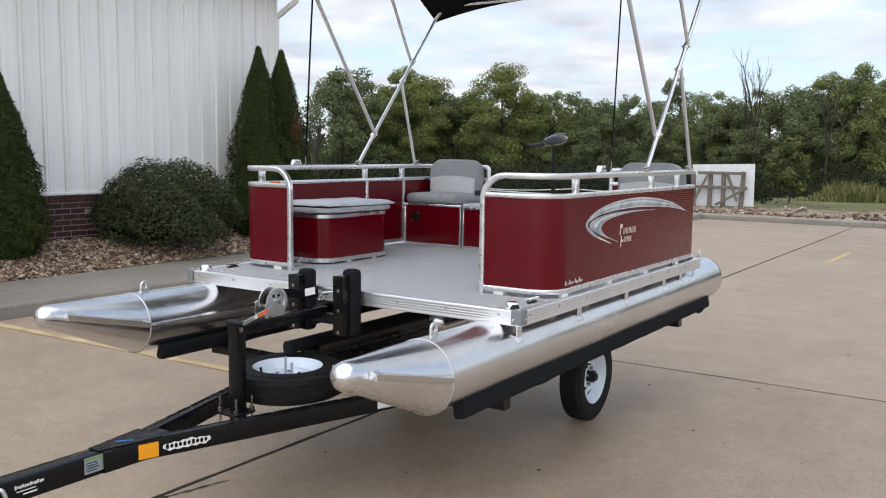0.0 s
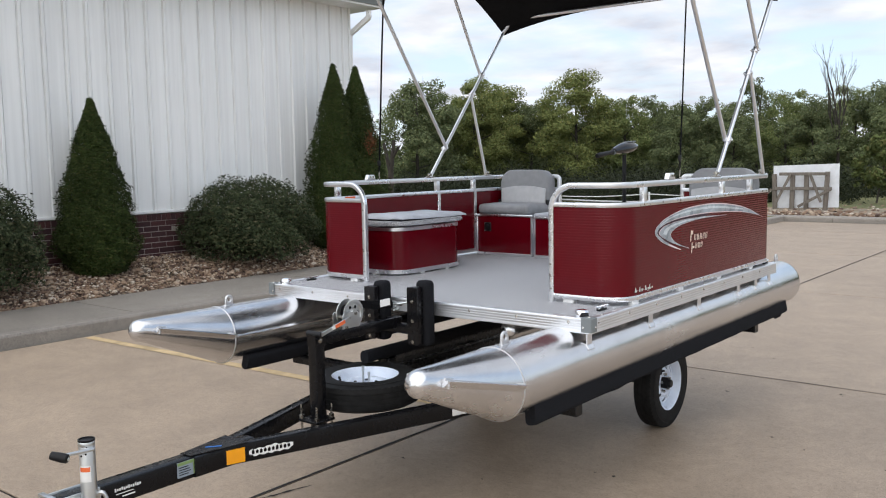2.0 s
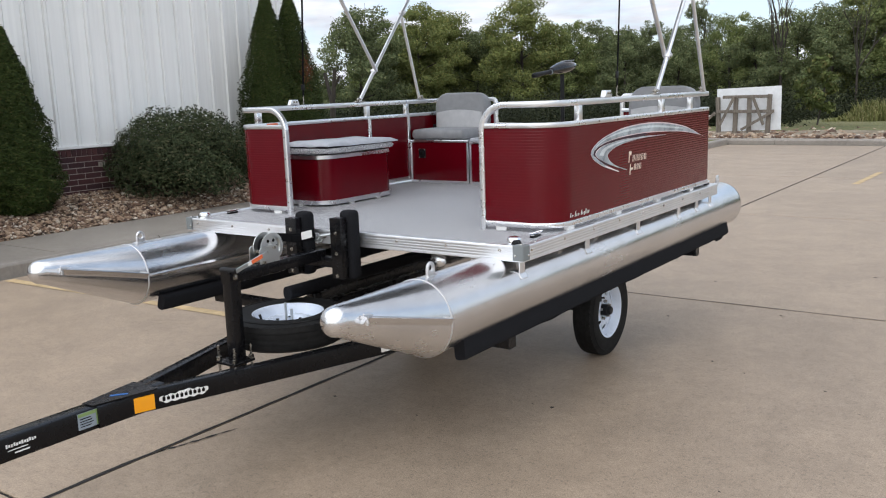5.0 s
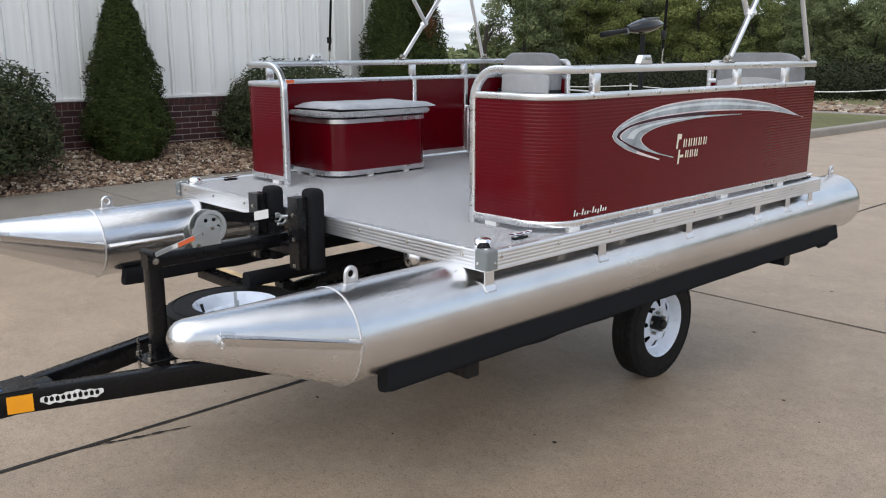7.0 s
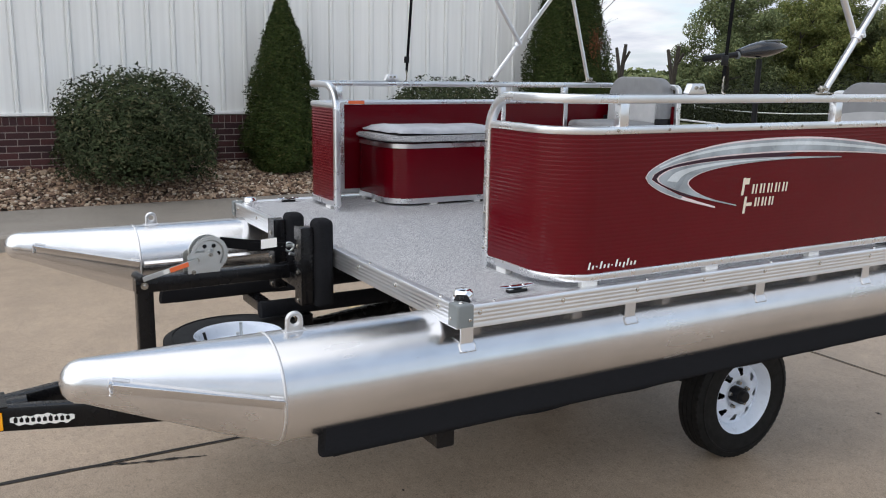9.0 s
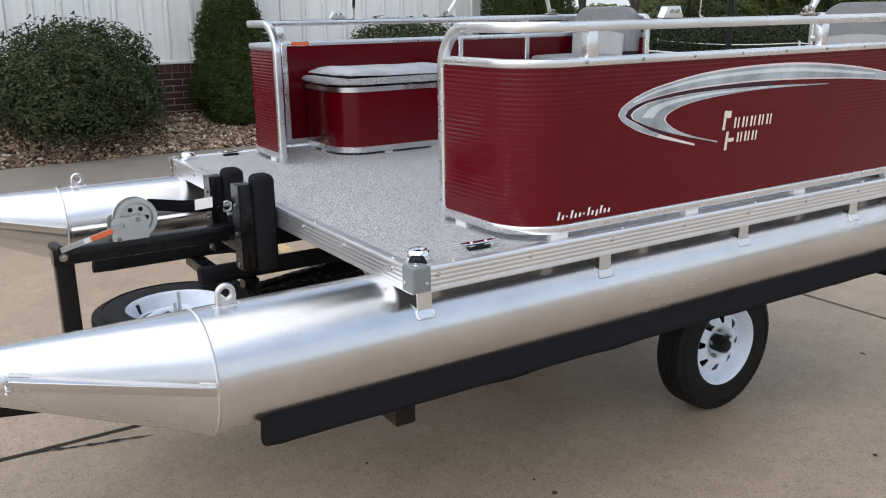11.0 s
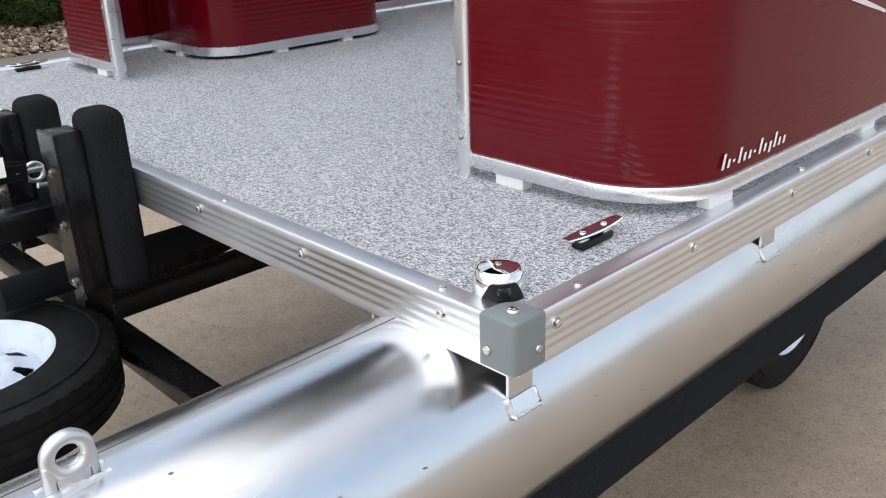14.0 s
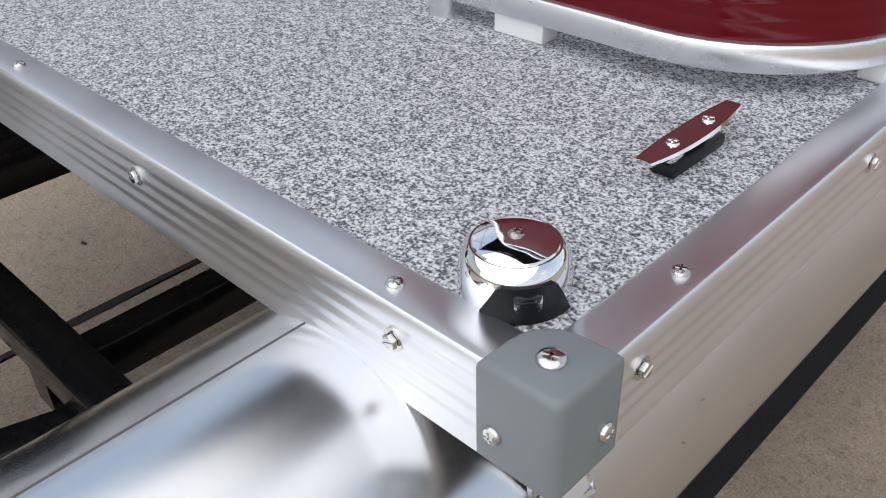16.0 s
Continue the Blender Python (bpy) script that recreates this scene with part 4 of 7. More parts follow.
def build_deck():
    part("deck_board", box(X0 + 0.004, X1 - 0.004, Y0 + 0.004, Y1 - 0.004, DZ - 0.019, DZ, 0.001, 1), DECK, boat, "grey speckled vinyl deck")
    # ribbed trim: a lip over the deck and a face with four flutes
    face = [(0.0, 0.0055), (0.003, 0.0062), (0.0075, 0.0058), (0.0095, 0.0035), (0.0095, -0.006)]
    z = -0.006
    for k in range(4):
        face += [(0.0095, z - 0.0005), (0.0084, z - 0.0035), (0.0084, z - 0.0070), (0.0095, z - 0.0100)]
        z -= 0.0125
    face += [(0.0095, -0.064), (0.0045, -0.066), (0.0, -0.064), (0.0, -0.003), (-0.026, -0.002), (-0.027, 0.0015), (-0.024, 0.0040)]
    # the way runs with the outside to the right
    runs = [((X0, Y0, DZ), (X1, Y0, DZ)), ((X1, Y0, DZ), (X1, Y1, DZ)), ((X1, Y1, DZ), (X0, Y1, DZ)), ((X0, Y1, DZ), (X0, Y0, DZ))]
    for a, b in runs:
        a, b = Vector(a), Vector(b)
        bm = sweep([a, b], face)
        t = part("deck_trim", bm, ALU_EDGE, boat, "fluted aluminium edge trim", 42)
        run, nrm = (b - a), (b - a).normalized().cross(Vector((0, 0, 1)))
        front = abs(nrm.y + 1) < 0.1
        side = b if front else a
        way = (a - b).normalized() if front else (b - a).normalized()
        first, step, top_first, top_step = (0.109, 0.288, 0.122, 0.502) if front else (0.066, 0.3075, 0.126, 0.610)
        k = 0
        while first + step * k < run.length - 0.04:
            p = side + way * (first + step * k) + nrm * 0.0078
            part("hex_screw", screw(p + Vector((0, 0, -0.019)), nrm, 0.0058, True), SCREW, t)
            k += 1
        k = 0
        while top_first + top_step * k < run.length - 0.04:
            p2 = side + way * (top_first + top_step * k) - nrm * 0.0065
            part("pan_screw", screw(p2 + Vector((0, 0, 0.0050)), (0, 0, 1), 0.0060), SCREW, t)
            k += 1
    # moulded corner caps
    for sx, x in ((1, X1 + 0.013), (-1, X0 - 0.013)):
        for sy, y in ((-1, Y0 - 0.013),):
            L, top, low = 0.054, DZ + 0.0095, DZ - 0.059
            bm = bmesh.new()
            # plan: rounded outer corner, straight sides, a wide round where it lies on the deck
            r, wide = 0.008, 0.030
            outer = [(-L, 0.0)] + [(-r + r * math.sin(radians(18 * k)), -r + r * math.cos(radians(18 * k))) for k in range(6)] + [(0.0, -L)]
            inner = [(-0.014, -L)] + [(-L + wide - wide * math.sin(radians(15 * k)), -L + wide - wide * math.cos(radians(15 * k))) for k in range(7)] + [(-L, -0.014)]
            ring = outer + inner
            mid = Vector((-L / 2, -L / 2))

            def level(z, inset):
                out = []
                for px, py in ring:
                    v = Vector((px, py))
                    d = mid - v
                    v = v + d.normalized() * inset
                    out.append(bm.verts.new((x + sx * v.x, y + sy * v.y, z)))
                return out
            rows = [level(top, 0.0050), level(top - 0.0008, 0.0026), level(top - 0.0030, 0.0006), level(top - 0.0060, 0.0)]
            bm.faces.new(rows[0])
            n = len(ring)
            for p, q in zip(rows, rows[1:]):
                for i in range(n):
                    bm.faces.new((p[i], p[(i + 1) % n], q[(i + 1) % n], q[i]))
            # skirt on the two outer faces, and its thickness
            m = len(outer)
            skirt = [bm.verts.new((x + sx * px, y + sy * py, low)) for px, py in outer]
            back = [bm.verts.new((x + sx * min(px, -0.0035 if px > -L + 0.001 else px), y + sy * min(py, -0.0035 if py > -L + 0.001 else py), low)) for px, py in outer]
            for i in range(m - 1):
                bm.faces.new((rows[-1][i], rows[-1][i + 1], skirt[i + 1], skirt[i]))
                bm.faces.new((skirt[i], skirt[i + 1], back[i + 1], back[i]))
            cap = part("corner_cap", bm, GREY_PLASTIC, boat, "grey moulded plastic corner cap")
            part("pan_screw", screw((x - sx * 0.0250, y - sy * 0.0250, top), (0, 0, 1), 0.0085), SCREW, cap)
            part("pan_screw", screw((x, y - sy * 0.042, DZ - 0.037), (sx, 0, 0), 0.006), SCREW, cap)
            part("pan_screw", screw((x - sx * 0.042, y, DZ - 0.037), (0, sy, 0), 0.006), SCREW, cap)


build_deck()


def build_nav_light(x, y, sx):
    r = 0.0335
    prof = [(r * 0.97, 0.0), (r * 1.0, 0.004), (r * 1.0, 0.014), (r * 0.96, 0.023), (r * 0.88, 0.029), (r * 0.80, 0.0318), (r * 0.76, 0.0318), (r * 0.74, 0.0330), (r * 0.55, 0.0352), (r * 0.3, 0.0365), (0.0004, 0.0370)]
    lamp = part("bow_light", lathe(prof, (x, y, DZ), "Z", 48), CHROME, boat, "chrome domed bow light")
    # black lens mask let into the side that looks out over the corner
    mid = radians(-38) if sx > 0 else radians(180 + 38)
    bm = bmesh.new()
    n = 22
    span = radians(47)
    rings = []
    for i in range(n + 1):
        u = -1 + 2 * i / n
        a = mid + span * u
        top = 0.0235 if abs(u) < 0.60 else 0.0235 - 0.0195 * (abs(u) - 0.60) / 0.40
        ri = r * 1.035
        c, s = math.cos(a), math.sin(a)
        rings.append([bm.verts.new((x + rr * c, y + rr * s, DZ + zz)) for rr, zz in ((ri + 0.002, 0.0005), (ri, top), (ri - 0.010, top + 0.0006), (ri - 0.012, 0.0005))])
    for p, q in zip(rings, rings[1:]):
        for i in range(4):
            bm.faces.new((p[i], q[i], q[(i + 1) % 4], p[(i + 1) % 4]))
    for e in (rings[0], rings[-1]):
        bm.faces.new(e)
    part("lens_mask", bm, BLACK_PLASTIC, lamp, "black lens surround")
    c, s = math.cos(mid), math.sin(mid)
    turn = Matrix.Translation((x, y, DZ)) @ pose(0, 0, 0, 0, 0, math.degrees(mid))
    bm = box(r * 1.00, r * 1.050, -0.0085, 0.0085, 0.007, 0.0195, 0.0015, 2, None, turn)
    for k in range(4):
        box(r * 1.045, r * 1.058, -0.0065, 0.0065, 0.0078 + 0.003 * k, 0.0092 + 0.003 * k, 0, 1, bm, turn)
    part("lens", bm, Mat("smoked_lens", (0.06, 0.065, 0.07), 0.08, 0.0, Transmission_Weight=0.4).m, lamp, "ribbed clear lens")
    part("pan_screw", screw((x, y, DZ + 0.0352), (0, 0, 1), 0.0050), STEEL, lamp)


build_nav_light(-1.859, 3.394, 1)
build_nav_light(2 * MID + 1.859, 3.394, -1)


def build_cleat(x, y):
    # chrome horn bar on a black foot, lying along the boat
    L = 0.061
    bm = bmesh.new()
    rings = []
    for k in range(13):
        u = -1 + 2 * k / 12
        w = 0.0122 * (1 - 0.45 * abs(u) ** 2.4)
        h = 0.0036 * (1 - 0.4 * abs(u) ** 3)
        z = DZ + 0.0180 + 0.003 * u * u
        rings.append([bm.verts.new((x + a * w, y + u * L, z + b * h)) for a, b in ((1, 0.2), (0.9, 0.9), (0, 1.05), (-0.9, 0.9), (-1, 0.2), (-0.6, -1.2), (0.6, -1.2))])
    for p, q in zip(rings, rings[1:]):
        for i in range(7):
            j = (i + 1) % 7
            bm.faces.new((p[i], p[j], q[j], q[i]))
    bm.faces.new(rings[0]), bm.faces.new(rings[-1])
    for s in (1, -1):
        box(x - 0.007, x + 0.007, y + s * 0.024 - 0.009, y + s * 0.024 + 0.009, DZ + 0.006, DZ + 0.0170, 0.003, 2, bm)
    cleat = part("mooring_cleat", bm, CHROME, boat, "chrome mooring cleat on a black foot")
    bm = box(x - 0.011, x + 0.011, y - 0.036, y + 0.036, DZ, DZ + 0.011, 0.004, 2)
    part("cleat_foot", bm, BLACK_PLASTIC, cleat, "black plastic cleat foot")
    for s in (1, -1):
        part("pan_screw", screw((x, y + s * 0.024, DZ + 0.0205), (0, 0, 1), 0.0052), CHROME, cleat)


build_cleat(-1.866, 3.595)
build_cleat(2 * MID + 1.866, 3.595)
# far aft cleats on the stern corners
build_cleat(-1.835, 5.842)

# ---- fences ----
F_LOW, F_TOP, RAIL_Z = DZ + 0.024, 1.542, 1.640
FX_R, FX_L = -1.808, 2 * MID + 1.808
FY0, FY1 = 3.700, 5.800


def plan_line(side, front_len, rear_len, inset=0.0, r=0.16):
    """The fence's line in plan, from its bow end round to its stern end; side +1 is the +x side."""
    ex = FX_R if side > 0 else FX_L
    x = ex - side * inset
    return rounded([(ex - side * front_len, FY0 + inset, 0), (x, FY0 + inset, 0), (x, FY1 - inset, 0), (ex - side * rear_len, FY1 - inset, 0)], [0, r, 0.018, 0], 10)


def build_fence(side, front_len, rear_len, post_ys, label):
    ex = FX_R if side > 0 else FX_L
    fence = thing("boat_fence", (ex, (FY0 + FY1) / 2, DZ), label, "fence", "fences of the boat")
    line = plan_line(side, front_len - 0.012, rear_len - 0.012)
    out = 1 if side > 0 else -1          # right of the way looks outwards on the +x side
    # ribbed red sheet: shallow pressed lines
    n = 33
    h0, h1 = F_LOW + 0.012, F_TOP - 0.008
    prof = []
    for k in range(n):
        z = h0 + (h1 - h0) * k / n
        p = (h1 - h0) / n
        prof += [(0.0, z), (0.0, z + 0.66 * p), (-0.0002 * out, z + 0.76 * p), (-0.0002 * out, z + 0.90 * p)]
    prof += [(0.0, h1), (-0.003 * out, h1), (-0.003 * out, h0)]
    part("fence_panel", sweep(line, prof), RED, fence, "glossy red ribbed aluminium sheet", 25)
    # inner sheet
    inner = plan_line(side, front_len - 0.012, rear_len - 0.012, 0.022, 0.14)
    prof = []
    for k in range(n):
        z = h0 + (h1 - h0) * k / n
        p = (h1 - h0) / n
        prof += [(0.0, z), (0.0, z + 0.66 * p), (0.0001 * out, z + 0.76 * p), (0.0001 * out, z + 0.90 * p)]
    prof += [(0.0, h1), (0.002 * out, h1), (0.002 * out, h0)]
    part("inner_panel", sweep(inner, prof), RED, fence, "red ribbed inner sheet", 25)
    # channels at foot and top
    line_c = plan_line(side, front_len, rear_len, 0.011, 0.15)
    part("bottom_channel", sweep([p + Vector((0, 0, F_LOW + 0.008)) for p in line_c], roundrect(0.034, 0.026, 0.004, 2)), ALU_TRIM, fence, "polished aluminium foot channel")
    part("top_channel", sweep([p + Vector((0, 0, F_TOP)) for p in line_c], roundrect(0.034, 0.024, 0.004, 2)), ALU_TRIM, fence, "polished aluminium top channel")
    # spacer blocks between the channel and the deck
    s_want = [0.10, 0.46] + [0.46 + 0.55 * k for k in range(1, 8)]
    s, i = 0.0, 0
    for a, b in zip(line_c, line_c[1:]):
        seg = (b - a).length
        while i < len(s_want) and s + seg >= s_want[i]:
            p = a + (b - a) * ((s_want[i] - s) / seg)
            ang = math.degrees(math.atan2((b - a).y, (b - a).x))
            part("spacer_block", box(-0.03, 0.03, -0.012, 0.012, DZ, F_LOW - 0.004, 0.001, 1, None, Matrix.Translation(p) @ pose(0, 0, 0, 0, 0, ang)), WHITE_PLASTIC, fence, "white plastic spacer block")
            i += 1
        s += seg
    # the rail: up the bow post, over and along, down the stern post
    sq = roundrect(0.030, 0.030, 0.007, 3)
    bx, sx_ = ex - side * front_len, ex - side * rear_len
    xs = ex - side * 0.011
    pts = rounded([(bx, FY0 + 0.006, DZ), (bx, FY0 + 0.006, RAIL_Z), (xs, FY0 + 0.006, RAIL_Z), (xs, FY1 - 0.011, RAIL_Z), (sx_, FY1 - 0.011, RAIL_Z), (sx_, FY1 - 0.011, DZ)],
                  [0, 0.125, 0.15, 0.022, 0.03, 0], 12)
    bm = bmesh.new()
    # swept with a steady frame so that the square tube does not twist
    rings = []
    for i, p in enumerate(pts):
        t = (pts[min(i + 1, len(pts) - 1)] - pts[max(i - 1, 0)]).normalized()
        if i == 0:
            v = Vector((0, 1, 0))
        v = (v - t * v.dot(t)).normalized()
        u = t.cross(v)
        rings.append([bm.verts.new(p + u * a + v * b) for a, b in sq])
    for p, q in zip(rings, rings[1:]):
        for i in range(len(sq)):
            j = (i + 1) % len(sq)
            bm.faces.new((p[i], p[j], q[j], q[i]))
    bm.faces.new(rings[0]), bm.faces.new(rings[-1])
    part("top_rail", bm, ALU_TRIM, fence, "bent square aluminium rail")
    for y in post_ys:
        part("rail_post", box(xs - 0.014, xs + 0.014, y - 0.019, y + 0.019, F_TOP + 0.010, RAIL_Z - 0.014, 0.003, 2), ALU_TRIM, fence, "square aluminium rail post")
    # screws along the top channel and up the bow post
    for k in range(9):
        y = FY0 + 0.22 + 0.218 * k
        part("pan_screw", screw((ex + side * 0.0065, y, F_TOP), (side, 0, 0), 0.0052), STEEL, fence)
    for k in range(4):
        part("pan_screw", screw((bx, FY0 - 0.0095, DZ + 0.07 + 0.125 * k), (0, -1, 0), 0.0048), STEEL, fence)
    return fence


fence_right = build_fence(1, 0.405, 0.60, (3.945, 4.998, 5.466), "red ribbed boat fence with silver swoosh decal on the deck")
fence_left = build_fence(-1, 0.432, 0.55, (3.895, 4.925, 5.378), "red ribbed boat fence with aluminium rail on the deck")
# upright joint strips on the inside of the far fence
for y in (3.905, 4.925, 5.378):
    part("joint_strip", box(FX_L + 0.023, FX_L + 0.036, y - 0.014, y + 0.014, DZ + 0.03, F_TOP, 0.002, 1), ALU_TRIM, fence_left, "aluminium joint strip")
part("warning_label", box(FX_L + 0.0283, FX_L + 0.0293, 3.946, 4.038, F_TOP - 0.009, F_TOP + 0.009), ORANGE_TAPE, fence_left, "small orange warning label", 0)
# horn-shaped rail hangers beside the straps
for fence, x, y in ((fence_right, FX_R - 0.011, 4.258), (fence_left, FX_L + 0.011, 4.205)):
    bm = box(x - 0.014, x + 0.014, y - 0.042, y + 0.042, RAIL_Z + 0.0155, RAIL_Z + 0.050, 0.004, 2)
    for v in bm.verts:
        if v.co.z > RAIL_Z + 0.035:
            v.co.y = y + (v.co.y - y) * 0.68
    saddle = part("strap_saddle", bm, ALU_SATIN, fence, "tapered aluminium strap saddle")
    for s in (-1, 1):
        part("saddle_bolt", rod((x - 0.020, y + s * 0.012, RAIL_Z + 0.036), (x + 0.020, y + s * 0.012, RAIL_Z + 0.036), 0.006, 12), STEEL, saddle)


def spline(points, n=10):
    """A smooth line through a few points."""
    p = [Vector(q) for q in points]
    p = [2 * p[0] - p[1]] + p + [2 * p[-1] - p[-2]]
    out = []
    for i in range(1, len(p) - 2):
        for k in range(n):
            t = k / n
            out.append(0.5 * ((2 * p[i]) + (p[i + 1] - p[i - 1]) * t + (2 * p[i - 1] - 5 * p[i] + 4 * p[i + 1] - p[i + 2]) * t * t + (3 * p[i] - p[i - 1] - 3 * p[i + 1] + p[i + 2]) * t ** 3))
    out.append(p[-2])
    return out


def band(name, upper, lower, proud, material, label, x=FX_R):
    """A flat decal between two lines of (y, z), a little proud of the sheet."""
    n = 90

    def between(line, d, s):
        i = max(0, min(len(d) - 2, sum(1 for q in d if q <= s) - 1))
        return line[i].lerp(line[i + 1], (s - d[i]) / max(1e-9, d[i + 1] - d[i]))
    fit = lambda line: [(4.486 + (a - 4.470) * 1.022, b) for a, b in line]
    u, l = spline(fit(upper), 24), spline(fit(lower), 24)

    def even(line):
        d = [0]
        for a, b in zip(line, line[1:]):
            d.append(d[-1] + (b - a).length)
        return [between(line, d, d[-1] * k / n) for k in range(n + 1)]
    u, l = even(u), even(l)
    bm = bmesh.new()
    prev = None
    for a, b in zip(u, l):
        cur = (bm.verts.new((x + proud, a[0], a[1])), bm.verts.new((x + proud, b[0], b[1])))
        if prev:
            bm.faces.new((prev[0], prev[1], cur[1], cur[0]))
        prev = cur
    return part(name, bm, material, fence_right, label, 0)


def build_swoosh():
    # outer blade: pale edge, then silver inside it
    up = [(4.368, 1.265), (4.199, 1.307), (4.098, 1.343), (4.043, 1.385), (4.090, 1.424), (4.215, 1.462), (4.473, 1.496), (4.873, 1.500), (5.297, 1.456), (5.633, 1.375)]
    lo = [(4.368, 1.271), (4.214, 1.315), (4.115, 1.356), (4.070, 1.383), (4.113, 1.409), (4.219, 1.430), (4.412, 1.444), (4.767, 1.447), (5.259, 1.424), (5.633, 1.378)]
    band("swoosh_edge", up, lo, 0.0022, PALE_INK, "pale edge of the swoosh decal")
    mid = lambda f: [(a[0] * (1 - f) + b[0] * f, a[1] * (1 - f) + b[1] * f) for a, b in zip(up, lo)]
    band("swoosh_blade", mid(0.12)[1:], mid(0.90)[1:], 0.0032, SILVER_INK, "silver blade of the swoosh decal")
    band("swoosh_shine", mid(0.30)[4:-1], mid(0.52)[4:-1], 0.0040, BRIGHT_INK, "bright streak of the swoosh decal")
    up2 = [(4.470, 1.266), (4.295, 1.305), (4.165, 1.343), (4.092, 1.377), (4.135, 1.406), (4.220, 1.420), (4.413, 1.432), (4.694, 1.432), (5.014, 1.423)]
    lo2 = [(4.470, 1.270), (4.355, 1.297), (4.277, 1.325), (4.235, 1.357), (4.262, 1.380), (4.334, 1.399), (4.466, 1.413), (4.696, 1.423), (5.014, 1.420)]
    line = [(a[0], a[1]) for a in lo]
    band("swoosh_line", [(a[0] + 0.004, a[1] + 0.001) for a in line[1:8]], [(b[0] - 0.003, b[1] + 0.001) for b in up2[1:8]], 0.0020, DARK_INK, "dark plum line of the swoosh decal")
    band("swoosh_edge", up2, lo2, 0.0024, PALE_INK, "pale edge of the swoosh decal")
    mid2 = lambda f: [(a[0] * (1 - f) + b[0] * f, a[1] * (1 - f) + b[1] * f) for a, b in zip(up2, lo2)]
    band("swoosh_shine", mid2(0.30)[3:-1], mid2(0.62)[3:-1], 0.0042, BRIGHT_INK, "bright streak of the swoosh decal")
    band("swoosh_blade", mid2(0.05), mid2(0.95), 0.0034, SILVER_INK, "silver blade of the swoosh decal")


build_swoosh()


def bars(spec, x=FX_R + 0.0012, slope=0.0, lean=0.0, material=None, parent=None, label=""):
    """Plain bars that stand for lettering: (y, z, width, height) each."""
    bm = bmesh.new()
    for y, z, w, h in spec:
        vs = []
        for a, b in ((0, 0), (w, 0), (w, h), (0, h)):
            vs.append(bm.verts.new((x, y + a + lean * b, z + b + slope * (a))))
        bm.faces.new(vs)
    return part("lettering_bar", bm, material or CREAM, parent or fence_right, label, 0)


bars([(4.508, 1.302, 0.012, 0.062), (4.524, 1.340, 0.022, 0.022)] + [(4.562 + 0.040 * k + e, 1.305, g, 0.034) for k in range(5) for e, g in ((0, 0.009), (0.018, 0.007))], lean=0.12, label="cream lettering bars")
bars([(4.522, 1.236, 0.012, 0.060), (4.538, 1.262, 0.028, 0.012)] + [(4.580 + 0.037 * k + e, 1.258, g, 0.032) for k in range(3) for e, g in ((0, 0.009), (0.017, 0.007))], lean=0.12, label="cream lettering bars")
small = [(0.024, 0), (0.013, 0), (0.004, 0.006), (0.024, 0), (0.013, 0), (0.013, 0), (0.004, 0.006), (0.024, 0), (0.013, 0), (0.018, -0.005), (0.024, 0), (0.013, 0), (0.013, 0)]
bars([(3.828 + 0.0162 * k, 1.099 + lift, 0.0075, h) for k, (h, lift) in enumerate(small)], lean=0.25, material=WHITE_PAPER, label="small white lettering bars")

# ---- on the deck ----


def rounded_block(x0, x1, y0, y1, z0, z1, r_open, corners, n=8):
    """A block whose chosen upright corners are rounded; corners in the order (x0y0, x1y0, x1y1, x0y1)."""
    pts = [(x0, y0), (x1, y0), (x1, y1), (x0, y1)]
    plan = []
    for i, (px, py) in enumerate(pts):
        p = Vector((px, py, 0))
        if not corners[i]:
            plan.append(p)
            continue
        a, b = Vector((*pts[i - 1], 0)), Vector((*pts[(i + 1) % 4], 0))
        plan += rounded([a, p, b], r_open, n)[1:-1]
    return plan


def prism(plan, z0, z1, bm=None, inset_top=0.0):
    own = bmesh.new()
    lo = [own.verts.new((p.x, p.y, z0)) for p in plan]
    hi = [own.verts.new((p.x, p.y, z1)) for p in plan]
    for i in range(len(plan)):
        j = (i + 1) % len(plan)
        own.faces.new((lo[i], lo[j], hi[j], hi[i]))
    own.faces.new(hi)
    own.faces.new(lo[::-1])
    return join(bm, own)


def grow(plan, d):
    out = []
    n = len(plan)
    for i, p in enumerate(plan):
        t = (plan[(i + 1) % n] - plan[i - 1]).normalized()
        out.append(p + Vector((t.y, -t.x, 0)) * d)
    return out


